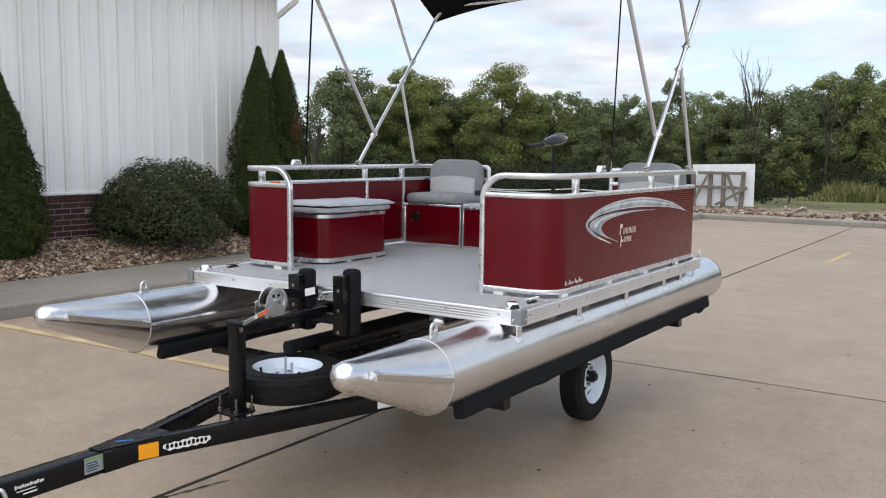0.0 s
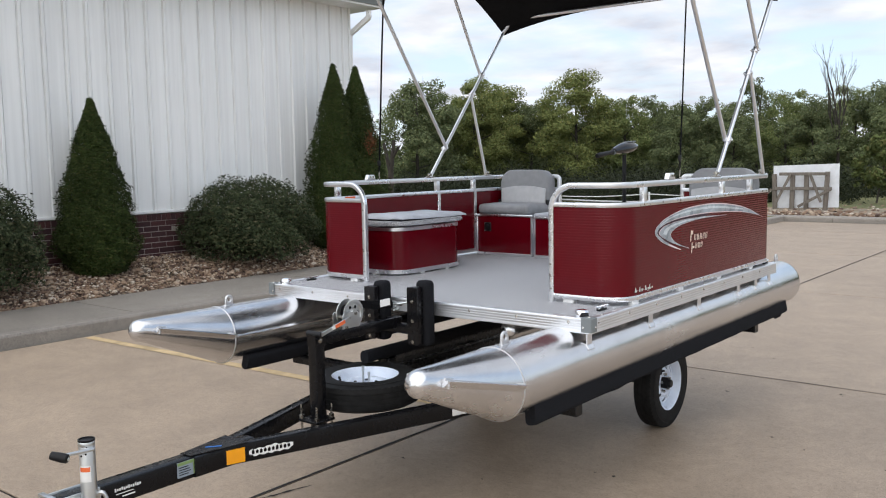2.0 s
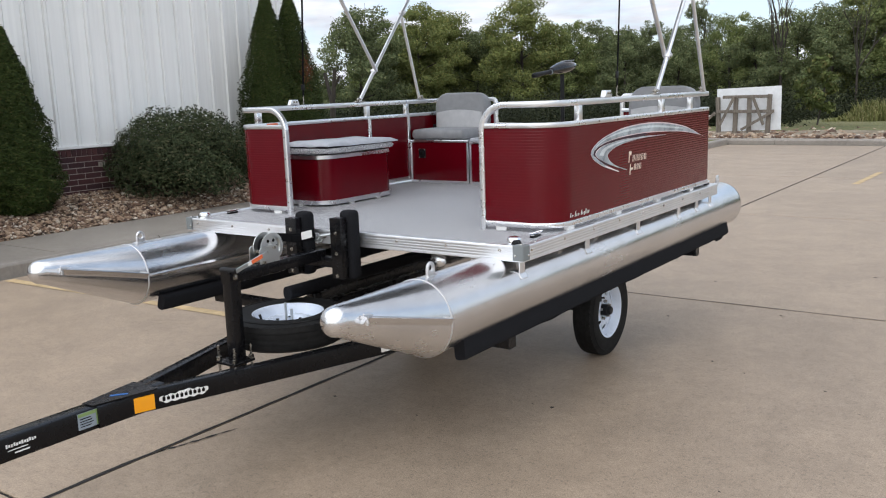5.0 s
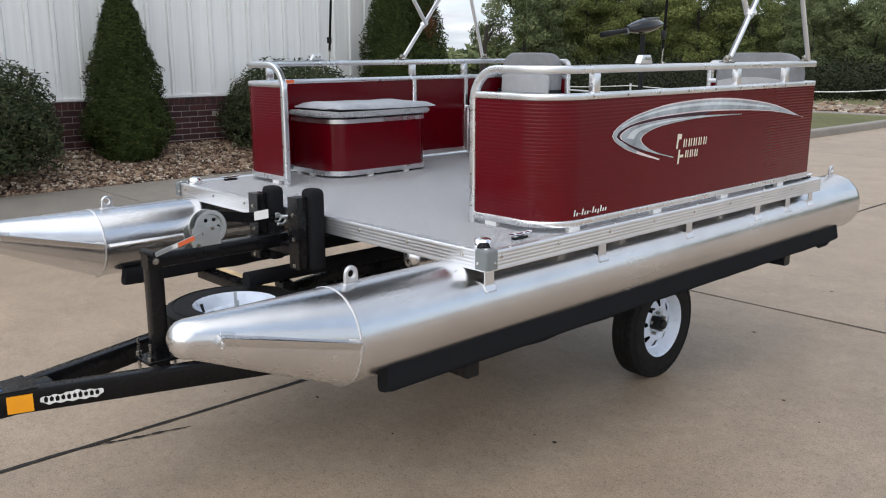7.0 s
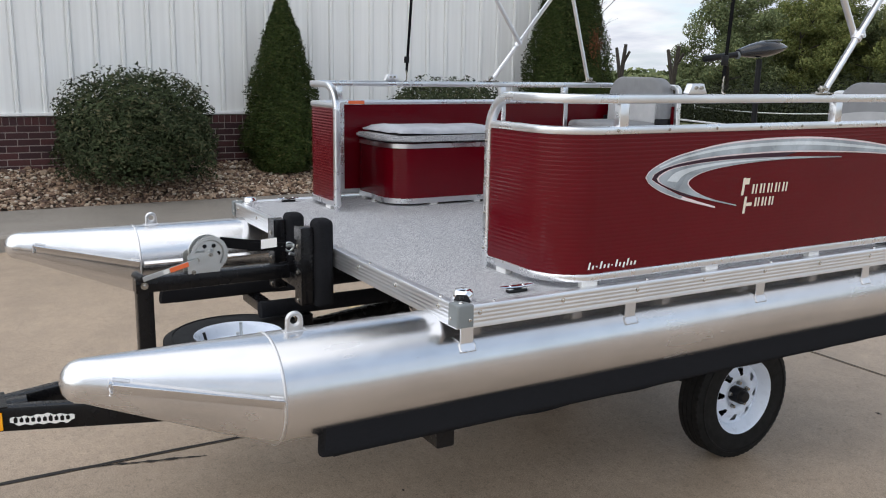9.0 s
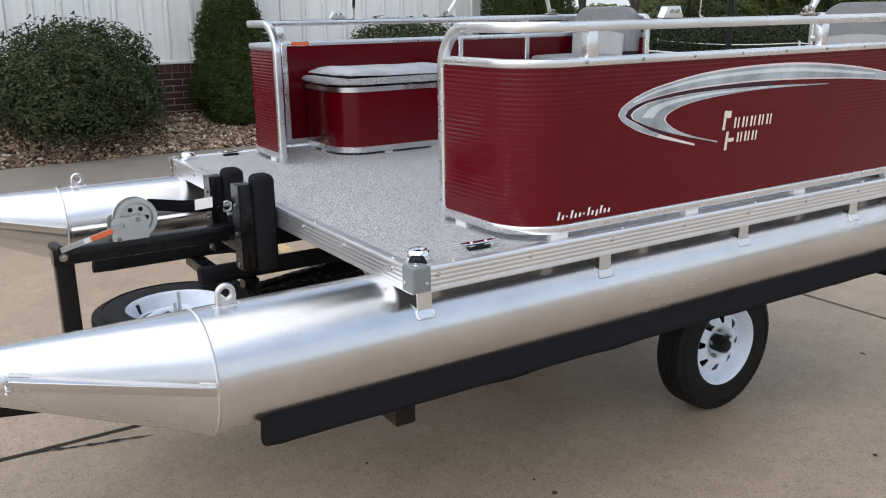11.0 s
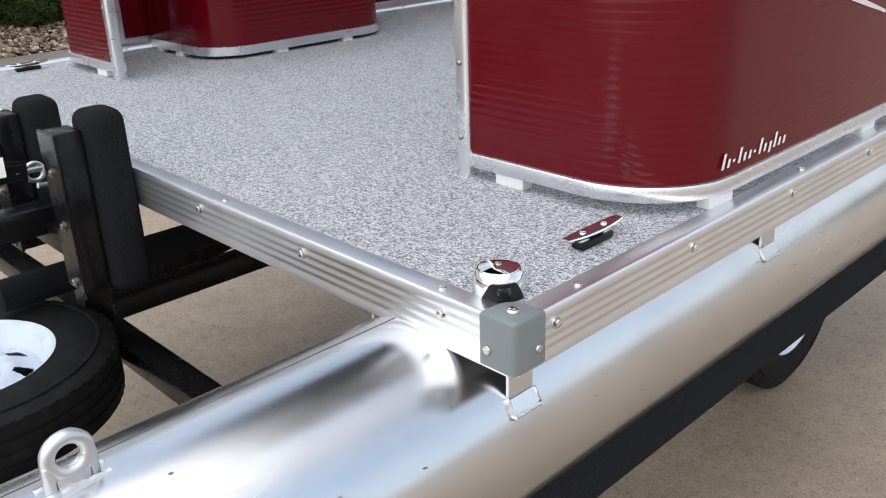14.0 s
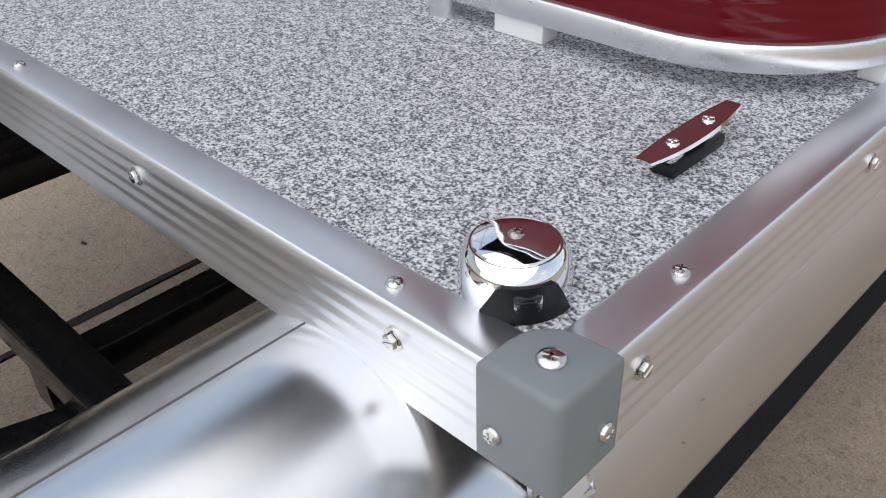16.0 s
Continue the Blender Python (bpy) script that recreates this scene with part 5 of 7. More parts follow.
def build_bench():
    bench = thing("storage_bench", (-3.73, 4.32, DZ), "red ribbed storage bench with a padded grey lid against the fence", "bench")
    plan = rounded_block(-3.935, -3.540, 4.005, 4.70, 0, 0, 0.13, (0, 1, 1, 0))
    z0, z1 = DZ + 0.022, 1.335
    own = bmesh.new()
    rings = []
    n = 18
    for k in range(n):
        p = (z1 - z0) / n
        z = z0 + p * k
        for f, o in ((0, 0), (0.66, 0), (0.76, -0.00015), (0.90, -0.00015)):
            rings.append([own.verts.new((q.x, q.y, z + f * p)) for q in grow(plan, o)])
    rings.append([own.verts.new((q.x, q.y, z1)) for q in plan])
    m = len(plan)
    for a, b in zip(rings, rings[1:]):
        for i in range(m):
            own.faces.new((a[i], a[(i + 1) % m], b[(i + 1) % m], b[i]))
    own.faces.new(rings[-1])
    part("bench_body", own, RED, bench, "red ribbed aluminium side", 25)
    for nm, z, h in (("foot_channel", DZ + 0.024, 0.013), ("top_channel", 1.341, 0.011)):
        own = bmesh.new()
        o, i_ = grow(plan, 0.007), grow(plan, -0.012)
        r = [[own.verts.new((q.x, q.y, zz)) for q in pl] for pl, zz in ((i_, z - h), (o, z - h), (o, z + h), (i_, z + h))]
        for a, b in zip(r, r[1:] + r[:1]):
            for i in range(m):
                own.faces.new((a[i], a[(i + 1) % m], b[(i + 1) % m], b[i]))
        part(nm, own, ALU_TRIM, bench, "polished aluminium channel")
    for x, y in ((-3.75, 4.012), (-3.552, 4.24), (-3.552, 4.50), (-3.88, 4.015)):
        part("spacer_block", box(x - 0.014, x + 0.014, y - 0.02, y + 0.02, DZ, DZ + 0.012), WHITE_PLASTIC, bench, "white plastic spacer block", 0)
    lid_plan = grow(rounded_block(-3.935, -3.520, 3.985, 4.735, 0, 0, 0.13, (0, 1, 1, 0)), 0.0)
    own = prism(lid_plan, 1.364, 1.392)
    bmesh.ops.bevel(own, geom=[e for e in own.edges if abs(e.verts[0].co.z - e.verts[1].co.z) < 1e-6], offset=0.007, segments=2, affect="EDGES")
    part("lid", own, DECK, bench, "speckled carpeted lid edge")
    # soft pad, slightly skewed and rumpled
    own = bmesh.new()
    nx, ny = 14, 18
    grid = {}
    for i in range(nx + 1):
        for j in range(ny + 1):
            u, v = i / nx, j / ny
            x, y = -3.92 + 0.380 * u, 4.03 + 0.68 * v + 0.03 * (u - 0.5)
            edge = min(u, 1 - u, v * 1.3, (1 - v) * 1.3)
            z = 1.404 + 0.012 * max(0, 0.5 - v) + 0.026 * min(1, edge * 9) ** 0.5 + 0.006 * noise.noise((u * 4, v * 5, 2))
            grid[i, j] = own.verts.new((x, y, z))
    for i in range(nx):
        for j in range(ny):
            own.faces.new((grid[i, j], grid[i + 1, j], grid[i + 1, j + 1], grid[i, j + 1]))
    thicken(own, (0, 0, -0.006))
    part("lid_pad", own, CUSHION, bench, "pale blue-grey vinyl pad", 60)
    # black strip between lid and pad paints the shade of their gap
    part("pad_board", box(-3.91, -3.556, 4.045, 4.69, 1.3925, 1.404, 0.003, 1), BLACK_PLASTIC, bench, "black strip for the shaded gap under the pad")


build_bench()


def build_seat_bases():
    spans = ((-3.950, -3.425, 5.392, "red ribbed seat base with black latch in the stern corner"), (-3.415, -2.46, 5.392, "low red ribbed base between the two seats"), (-2.45, -1.850, 5.392, "red ribbed seat base in the stern corner"))
    made = []
    for k, (x0, x1, y0, label) in enumerate(spans):
        base = thing("seat_base", ((x0 + x1) / 2, 5.55, DZ), label, "seat base", "seat bases")
        y1, z0, z1 = 5.765, DZ + 0.006, 1.345 - 0.01 * (k == 1)
        part("base_body", box(x0 + 0.012, x1 - 0.012, y0 + 0.006, y1, z0, z1, 0.002, 1), RED, base, "red enamelled sheet", 0)
        # pressed lines on the front
        for q in range(11):
            z = z0 + 0.03 + 0.0235 * q
            part("pressed_line", box(x0 + 0.016, x1 - 0.016, y0 + 0.0045, y0 + 0.0075, z, z + 0.0035), RED, base, "", 0)
        part("top_edge", box(x0, x1, y0 - 0.004, y1, z1 - 0.005, z1 + 0.013, 0.004, 2), ALU_TRIM, base, "aluminium top edge")
        part("foot_edge", box(x0, x1, y0 - 0.003, y0 + 0.012, DZ, DZ + 0.018, 0.002, 1), ALU_TRIM, base, "aluminium foot edge")
        for x in (x0 + 0.007, x1 - 0.007):
            part("corner_strip", box(x - 0.008, x + 0.008, y0 - 0.003, y0 + 0.014, DZ + 0.018, z1 - 0.006, 0.002, 1), ALU_TRIM, base, "aluminium corner strip")
        if k == 0:
            bm = bmesh.new()
            box(-3.872, -3.808, y0 - 0.003, y0 + 0.005, 1.222, 1.292, 0.003, 1, bm)
            box(-3.855, -3.825, y0 - 0.008, y0 - 0.002, 1.240, 1.274, 0.004, 2, bm)
            latch = part("latch", bm, BLACK_PLASTIC, base, "square black latch plate")
            for sx in (-0.025, 0.025):
                for sz in (-0.028, 0.028):
                    part("pan_screw", screw((-3.840 + sx, y0 - 0.003, 1.257 + sz), (0, -1, 0), 0.005), STEEL, latch)
        if k == 1:
            part("base_cushion", box(x0 + 0.01, x1 - 0.01, y0 - 0.01, y1 - 0.02, z1 + 0.0135, z1 + 0.038, 0.01, 3), CUSHION, base, "thin grey pad")
        made.append(base)


build_seat_bases()


def build_seat(cx, label):
    seat = thing("boat_chair", (cx, 5.590, 1.360), label, "chair", "boat chairs")
    # cushion with a soft front roll
    bm = box(cx - 0.235, cx + 0.235, 5.372, 5.745, 1.360, 1.435, 0.030, 4)
    bmesh.ops.subdivide_edges(bm, edges=[e for e in bm.edges if e.calc_length() > 0.2], cuts=5, use_grid_fill=True)
    for v in bm.verts:
        if v.co.z > 1.410:
            u, w = (v.co.x - cx) / 0.235, (v.co.y - 5.560) / 0.187
            v.co.z += 0.010 * (1 - u * u) * (1 - w * w)
    part("seat_cushion", bm, VINYL, seat, "grey vinyl seat cushion", 60)
    # back: rounded upper corners, leaning aft, a pale lower panel
    t = about((cx, 5.735, 1.420), -4, 0, 0) @ Matrix.Translation((0, 0.098, 0.018))
    outline = rounded([(cx - 0.225, 0, 1.405), (cx - 0.235, 0, 1.675), (cx + 0.235, 0, 1.675), (cx + 0.225, 0, 1.405)], [0, 0.11, 0.11, 0], 9)
    own = bmesh.new()
    c = Vector((cx, 0, 1.520))
    layers = []
    for y, k in ((5.590, 0.90), (5.578, 0.95), (5.590, 1.0), (5.665, 1.0), (5.680, 0.96)):
        layers.append([own.verts.new((c.x + (p.x - c.x) * k, y if k >= 0.95 else 5.576, c.z + (p.z - c.z) * k)) for p in outline])
    n = len(outline)
    for a, b in zip(layers, layers[1:]):
        for i in range(n):
            own.faces.new((a[i], a[(i + 1) % n], b[(i + 1) % n], b[i]))
    own.faces.new(layers[0])
    own.faces.new(layers[-1])
    bmesh.ops.transform(own, matrix=t, verts=own.verts)
    back = part("seat_back", own, VINYL, seat, "grey vinyl seat back", 50)
    # pale panel on the lower half of the back, with a bowed upper edge
    own = bmesh.new()
    rows = []
    for k in range(13):
        u = -1 + k / 6
        x = cx + u * 0.205
        rows.append((own.verts.new((x, 5.568, 1.410)), own.verts.new((x, 5.564, 1.525 + 0.022 * (1 - u * u)))))
    for a, b in zip(rows, rows[1:]):
        own.faces.new((a[0], b[0], b[1], a[1]))
    thicken(own, (0, 0.012, 0))
    bmesh.ops.transform(own, matrix=t, verts=own.verts)
    part("back_panel", own, VINYL_LIGHT, back, "pale vinyl lower panel", 40)
    for s in (-1, 1):
        part("seat_hinge", box(cx + s * 0.225 - 0.006, cx + s * 0.225 + 0.006, 5.655, 5.772, 1.385, 1.460, 0.004, 2), BLACK_PLASTIC, seat, "black seat hinge")


build_seat(-3.690, "grey vinyl folding boat seat on a red base")
build_seat(-2.090, "grey vinyl folding boat seat on a red base")


def build_bimini():
    top = thing("bimini_top", (MID, 5.0, 1.65), "black canvas bimini top on aluminium poles above the rails", "bimini")
    r = 0.0125
    main_top = (5.81, 2.80)
    for side, x, foot, front_top, aft_foot, ys in ((1, FX_R - 0.011, 4.910, (4.22, 3.16), 5.678, 4.386), (-1, FX_L + 0.011, 4.845, (4.10, 3.16), 5.570, 4.298)):
        legs = {"main": ((foot, RAIL_Z + 0.015), main_top)}
        def on_main(f):
            a, b = Vector(legs["main"][0]), Vector(legs["main"][1])
            return a + (b - a) * f
        j, cr, up = on_main(0.190), on_main(0.555), on_main(0.690)
        part("main_pole", sweep([(x, *legs["main"][0]), (x, *main_top)], circle(r, 14)), ALU_SATIN, top, "round aluminium main pole")
        part("front_pole", sweep([(x - side * 0.016, j[0], j[1]), (x - side * 0.016, *front_top)], circle(r, 14)), ALU_SATIN, top, "round aluminium front pole")
        part("brace_pole", sweep([(x + side * 0.014, aft_foot, RAIL_Z + 0.015), (x + side * 0.014, cr[0], cr[1])], circle(0.0115, 12)), ALU_SATIN, top, "aluminium brace pole")
        part("middle_pole", sweep([(x + side * 0.014, up[0], up[1]), (x + side * 0.006, 5.12, 3.11)], circle(0.0115, 12)), ALU_SATIN, top, "aluminium pole to the middle bow")
        for nm, y, z in (("pole_clamp", j[0], j[1]), ("pole_clamp", cr[0], cr[1]), ("pole_clamp", up[0], up[1])):
            d = Vector((0, main_top[0] - foot, main_top[1] - RAIL_Z)).normalized()
            p = Vector((x, y, z))
            bm = rod(p - d * 0.022, p + d * 0.022, 0.0185, 14, bevel=0.002)
            rod(p + Vector((-side * 0.026, 0, 0)), p + Vector((side * 0.026, 0, 0)), 0.010, 10, bm)
            rod(p + Vector((-side * 0.03, 0, 0)), p + Vector((side * 0.03, 0, 0)), 0.005, 8, bm)
            part(nm, bm, ALU_SATIN, top, "aluminium jaw slide")
        for y in (foot, aft_foot):
            bm = box(x - 0.018, x + 0.018, y - 0.045, y + 0.045, RAIL_Z + 0.0152, RAIL_Z + 0.021, 0.002, 1)
            box(x - 0.008, x + 0.008, y - 0.014, y + 0.020, RAIL_Z + 0.02, RAIL_Z + 0.046, 0.004, 2, bm)
            rod((x - 0.018, y, RAIL_Z + 0.034), (x + 0.018, y, RAIL_Z + 0.034), 0.006, 10, bm)
            for s in (-0.034, 0.034):
                screw((x, y + s, RAIL_Z + 0.021), (0, 0, 1), 0.005, False, bm)
            part("deck_hinge", bm, STEEL, top, "stainless rail hinge")
        # hold-down strap with its hook
        part("strap", sweep([(x, ys, RAIL_Z + 0.065), (x, ys + 0.058, 2.57), (x, ys + 0.10, 3.08)], [(-0.0075, -0.0012), (0.0075, -0.0012), (0.0075, 0.0012), (-0.0075, 0.0012)], None, (1, 0, 0)), STRAP, top, "black webbing strap")
        bm = box(x - 0.004, x + 0.004, ys - 0.015, ys + 0.015, RAIL_Z + 0.110, RAIL_Z + 0.145, 0.003, 2)
        part("strap_buckle", bm, BLACK_PLASTIC, top, "black strap buckle")
        part("strap_hook", sweep(rounded([(x, ys, RAIL_Z + 0.075), (x, ys, RAIL_Z + 0.020), (x + side * 0.012, ys, RAIL_Z + 0.016)], 0.005, 4), circle(0.004, 8)), STEEL, top, "steel snap hook")
    # bows across
    for nm, (y, z), crown in (("rear_bow", main_top, 0.10), ("front_bow", (4.16, 3.16), 0.13), ("middle_bow", (5.1, 3.10), 0.13)):
        xa, xb = FX_L + 0.011, FX_R - 0.011
        pts = rounded([(xa, y, z), (xa + 0.10, y, z + crown), (xb - 0.10, y, z + crown), (xb, y, z)], 0.12, 10)
        part(nm, sweep(pts, circle(r, 12), None, (0, 1, 0)), ALU_SATIN, top, "bent aluminium bow")
    # cloth: a taut sheet over the bows with turned-down edges
    own = bmesh.new()
    nu, nv = 30, 26
    g = {}
    for i in range(nu + 1):
        u = -1 + 2 * i / nu
        for jv in range(nv + 1):
            v = jv / nv
            y = 4.06 + (5.855 - 4.06) * v
            zc = 3.16 + (0.10 * math.sin(math.pi * v)) - 0.355 * max(0, (v - 0.30) / 0.70) ** 1.7
            if v < 0.3:
                zc = 3.16 + 0.10 * math.sin(math.pi * v)
            arch = 0.115 * (1 - abs(u) ** 2.2)
            z = zc + arch - 0.015
            x = MID + u * (FX_R - FX_L + 0.03) / 2
            g[i, jv] = own.verts.new((x, y, z + 0.012))
    for i in range(nu):
        for jv in range(nv):
            own.faces.new((g[i, jv], g[i + 1, jv], g[i + 1, jv + 1], g[i, jv + 1]))
    thicken(own, (0, 0, -0.004))
    canopy = part("canopy", own, BLACK_CLOTH, top, "black canvas canopy", 60)
    # hem along the stern edge
    pts = []
    for i in range(nu + 1):
        u = -1 + 2 * i / nu
        zc = 3.16 - 0.355
        pts.append((MID + u * (FX_R - FX_L + 0.03) / 2, 5.855, zc + 0.115 * (1 - abs(u) ** 2.2) - 0.008))
    part("hem", sweep(pts, circle(0.009, 8), None, (0, 1, 0)), BLACK_CLOTH, canopy, "stitched canvas hem")


build_bimini()


def build_motor():
    x, y = -2.860, 5.775
    m = thing("trolling_motor", (x, y, DZ), "black electric trolling motor clamped at the stern", "motor")
    part("shaft", rod((x, y, 0.55), (x, y, 1.80), 0.0145, 16), BLACK_PLASTIC, m, "black round shaft")
    # head: a long teardrop that runs fore and aft, blunt at the stern
    bm = bmesh.new()
    rings = []
    for k in range(19):
        f = k / 18
        s = -0.150 + 0.330 * f
        w = 0.058 * math.sin(math.pi * (0.10 + 0.86 * f ** 1.25)) ** 0.75
        h = 0.050 * math.sin(math.pi * (0.12 + 0.84 * f ** 1.20)) ** 0.80
        rings.append([bm.verts.new((s, w * math.cos(a), 0.016 * f + h * math.sin(a) * (0.95 if math.sin(a) > 0 else 0.70))) for a in np.linspace(0, 2 * math.pi, 21)[:-1]])
    for p, q in zip(rings, rings[1:]):
        for i in range(20):
            bm.faces.new((p[i], p[(i + 1) % 20], q[(i + 1) % 20], q[i]))
    bm.faces.new(rings[0]), bm.faces.new(rings[-1])
    t = Matrix.Translation((x, y, 1.835)) @ pose(0, 0, 0, 0, -4, 86)
    bmesh.ops.transform(bm, matrix=t, verts=bm.verts)
    head = part("motor_head", bm, GLOSS_BLACK, m, "black teardrop motor head", 50)
    grip = lathe([(0.0005, 0.0), (0.013, 0.001), (0.0165, 0.012), (0.0170, 0.07), (0.0150, 0.13), (0.0135, 0.20), (0.0160, 0.235), (0.0005, 0.240)], (0, 0, 0), "X", 20)
    part("tiller", transformed(grip, t @ pose(-0.375, 0, -0.016, 0, -3, 0)), BLACK_PLASTIC, m, "black twist-grip tiller")
    part("tiller_collar", transformed(lathe([(0.0165, 0.0), (0.0195, 0.004), (0.0195, 0.014), (0.0165, 0.018)], (0, 0, 0), "X", 20), t @ pose(-0.162, 0, -0.008)), GREY_PLASTIC, m, "grey collar of the tiller")
    part("head_band", box(0.02, 0.13, -0.026, 0.026, 0.050, 0.0580, 0.003, 1, None, t), GREY_PLASTIC, head, "grey top badge")
    bm = box(x - 0.05, x + 0.05, y - 0.03, y + 0.035, 0.98, 1.12, 0.008, 2)
    rod((x + 0.03, y - 0.03, 1.03), (x + 0.03, y - 0.10, 1.03), 0.01, 10, bm)
    part("clamp", bm, BLACK_PLASTIC, m, "black transom clamp")
    bm = lathe([(0.001, -0.17), (0.025, -0.15), (0.042, -0.09), (0.045, 0.05), (0.036, 0.12), (0.02, 0.15), (0.001, 0.155)], (x, y + 0.05, 0.53), "Y", 20)
    part("lower_unit", bm, BLACK_PLASTIC, m, "black motor pod")


build_motor()


def build_stern_rope():
    pts = [(-3.42, 5.790, 1.46), (-3.1, 5.790, 1.452), (-2.8, 5.790, 1.450), (-2.42, 5.790, 1.46)]
    tagged(part("stern_rope", sweep([Vector(p) for p in pts], circle(0.005, 8)), WHITE_PLASTIC), "thin white rope across the stern opening", "rope")


build_stern_rope()

# ---- the trailer ----
trailer = thing("boat_trailer", (MID, 4.2, 0), "black steel boat trailer with a winch post and carpeted bunks", "trailer")


def beam(name, a, b, w, h, material=BLACK, parent=None, label="", r=0.006):
    return part(name, sweep([Vector(a), Vector(b)], roundrect(w, h, r, 2)), material, parent or trailer, label)


def tyre_profile(R, w):
    return [(0.165, -0.36 * w), (0.172, -0.46 * w), (R * 0.80, -0.50 * w), (R * 0.93, -0.46 * w), (R * 0.985, -0.40 * w), (R, -0.30 * w),
            (R, -0.205 * w), (R - 0.003, -0.20 * w), (R - 0.003, -0.17 * w), (R, -0.165 * w), (R, -0.035 * w), (R - 0.003, -0.03 * w), (R - 0.003, 0.03 * w), (R, 0.035 * w),
            (R, 0.165 * w), (R - 0.003, 0.17 * w), (R - 0.003, 0.20 * w), (R, 0.205 * w), (R, 0.30 * w), (R * 0.985, 0.40 * w), (R * 0.93, 0.46 * w), (R * 0.80, 0.50 * w), (0.172, 0.46 * w), (0.165, 0.36 * w)]


def build_wheel(parent_thing, at, turn, hub=True):
    """A wheel about local z, its outer face to +z."""
    m = Matrix.Translation(at) @ turn
    w, R = 0.138, 0.284
    bm = lathe(tyre_profile(R, w), (0, 0, 0), "Z", 64)
    # tread blocks and raised sidewall rings
    for z in (0.485, -0.485):
        lathe([(R * 0.90, z * w - 0.0), (R * 0.895, (z + math.copysign(0.018, z)) * w), (R * 0.875, (z + math.copysign(0.018, z)) * w), (R * 0.87, z * w)], (0, 0, 0), "Z", 64, bm)
    for k in range(60):
        a = 360 * k / 60
        for s in (-1, 1):
            box(R - 0.006, R - 0.0012, -0.009, 0.005, s * 0.31 * w - 0.008, s * 0.31 * w + 0.012, 0, 1, bm, pose(0, 0, 0, 0, 0, a + 3 * s))
    bmesh.ops.transform(bm, matrix=m, verts=bm.verts)
    tyre = part("tyre", bm, RUBBER, parent_thing, "black ribbed trailer tyre")
    # rim: lip, barrel and a dished disc with eight triangular holes
    bm = lathe([(0.172, 0.058), (0.174, 0.052), (0.168, 0.047), (0.158, 0.046), (0.150, 0.036), (0.146, -0.045), (0.160, -0.055), (0.168, -0.058)], (0, 0, 0), "Z", 64)
    lathe([(0.176, 0.056), (0.177, 0.060), (0.173, 0.063), (0.166, 0.060), (0.160, 0.050), (0.152, 0.040), (0.145, 0.026), (0.138, 0.014)], (0, 0, 0), "Z", 64, bm)
    # disc, drawn as wedges with openings between
    nh = 8
    zf = lambda r: 0.014 + 0.018 * math.exp(-((r - 0.085) / 0.03) ** 2) - 0.012 * (r < 0.06)
    rr = [0.034, 0.045, 0.056, 0.066, 0.078, 0.090] + [0.093 + 0.003 * q for q in range(11)] + [0.130, 0.139]
    cols = nh * 28
    verts = {}
    for ir, r in enumerate(rr):
        for ic in range(cols):
            a = 2 * math.pi * ic / cols
            verts[ir, ic] = bm.verts.new((r * math.cos(a), r * math.sin(a), zf(r)))
    for ir in range(len(rr) - 1):
        rm = (rr[ir] + rr[ir + 1]) / 2
        for ic in range(cols):
            u = ((ic + 0.5) % 28) / 28 - 0.5
            hole = 0.090 < rm < 0.123 and abs(u) * rm * 0.785 < 0.0075 + (rm - 0.090) * 0.34 - (0.0025 if rm > 0.120 else 0)
            if hole:
                continue
            j = (ic + 1) % cols
            bm.faces.new((verts[ir, ic], verts[ir, j], verts[ir + 1, j], verts[ir + 1, ic]))
    lathe([(0.034, 0.0), (0.030, 0.004), (0.034, -0.012)], (0, 0, 0), "Z", 32, bm)
    bmesh.ops.transform(bm, matrix=m, verts=bm.verts)
    part("rim", bm, WHITE_WHEEL, parent_thing, "white enamelled spoked rim")
    # added black disc behind the rim, so that its holes look shaded
    part("brake_back", transformed(lathe([(0.0005 if hub else 0.045, -0.03), (0.14, -0.03)], (0, 0, 0), "Z", 32), m), BLACK, parent_thing, "black disc that gives the rim holes their shade")
    for k in range(5):
        a = 2 * math.pi * (k + 0.3) / 5
        p = Vector((0.057 * math.cos(a), 0.057 * math.sin(a), 0.022))
        if hub:
            bm = rod(m @ p, m @ (p + Vector((0, 0, 0.018))), 0.0105, 6, None, 0.008)
            part("lug_nut", bm, STEEL, parent_thing)
        else:
            # a black disc on the rim paints the dark of the lug hole
            bm = rod(m @ (p + Vector((0, 0, -0.002))), m @ (p + Vector((0, 0, 0.0012))), 0.0085, 14)
            part("lug_hole", bm, BLACK, parent_thing, "black disc for the shade in an empty lug hole", 0)
    # valve
    a = radians(205)
    p = Vector((0.128 * math.cos(a), 0.128 * math.sin(a), 0.030))
    part("valve_stem", rod(m @ p, m @ (p + Vector((-0.008, -0.004, 0.034))), 0.005, 10, None, 0.0065), BLACK_PLASTIC, parent_thing, "black valve stem")
    if hub:
        bm = rod(m @ Vector((0, 0, -0.02)), m @ Vector((0, 0, 0.054)), 0.036, 24, bevel=0.003)
        rod(m @ Vector((0, 0, 0.054)), m @ Vector((0, 0, 0.072)), 0.030, 20, bm, 0.024, True, 0.003)
        part("hub", bm, BLACK_PLASTIC, parent_thing, "black grease hub")
    return tyre


WHEEL_Y, WHEEL_Z = 5.050, 0.3240
for side in (1, -1):
    x = -2.222 if side > 0 else 2 * MID + 2.222
    w = thing("trailer_wheel", (x, WHEEL_Y, 0), "black trailer tyre on a white spoked rim", "wheel", "trailer wheels")
    build_wheel(w, (x, WHEEL_Y, WHEEL_Z), pose(0, 0, 0, 0, 90 * side, 0) @ pose(0, 0, 0, 0, 0, 17))


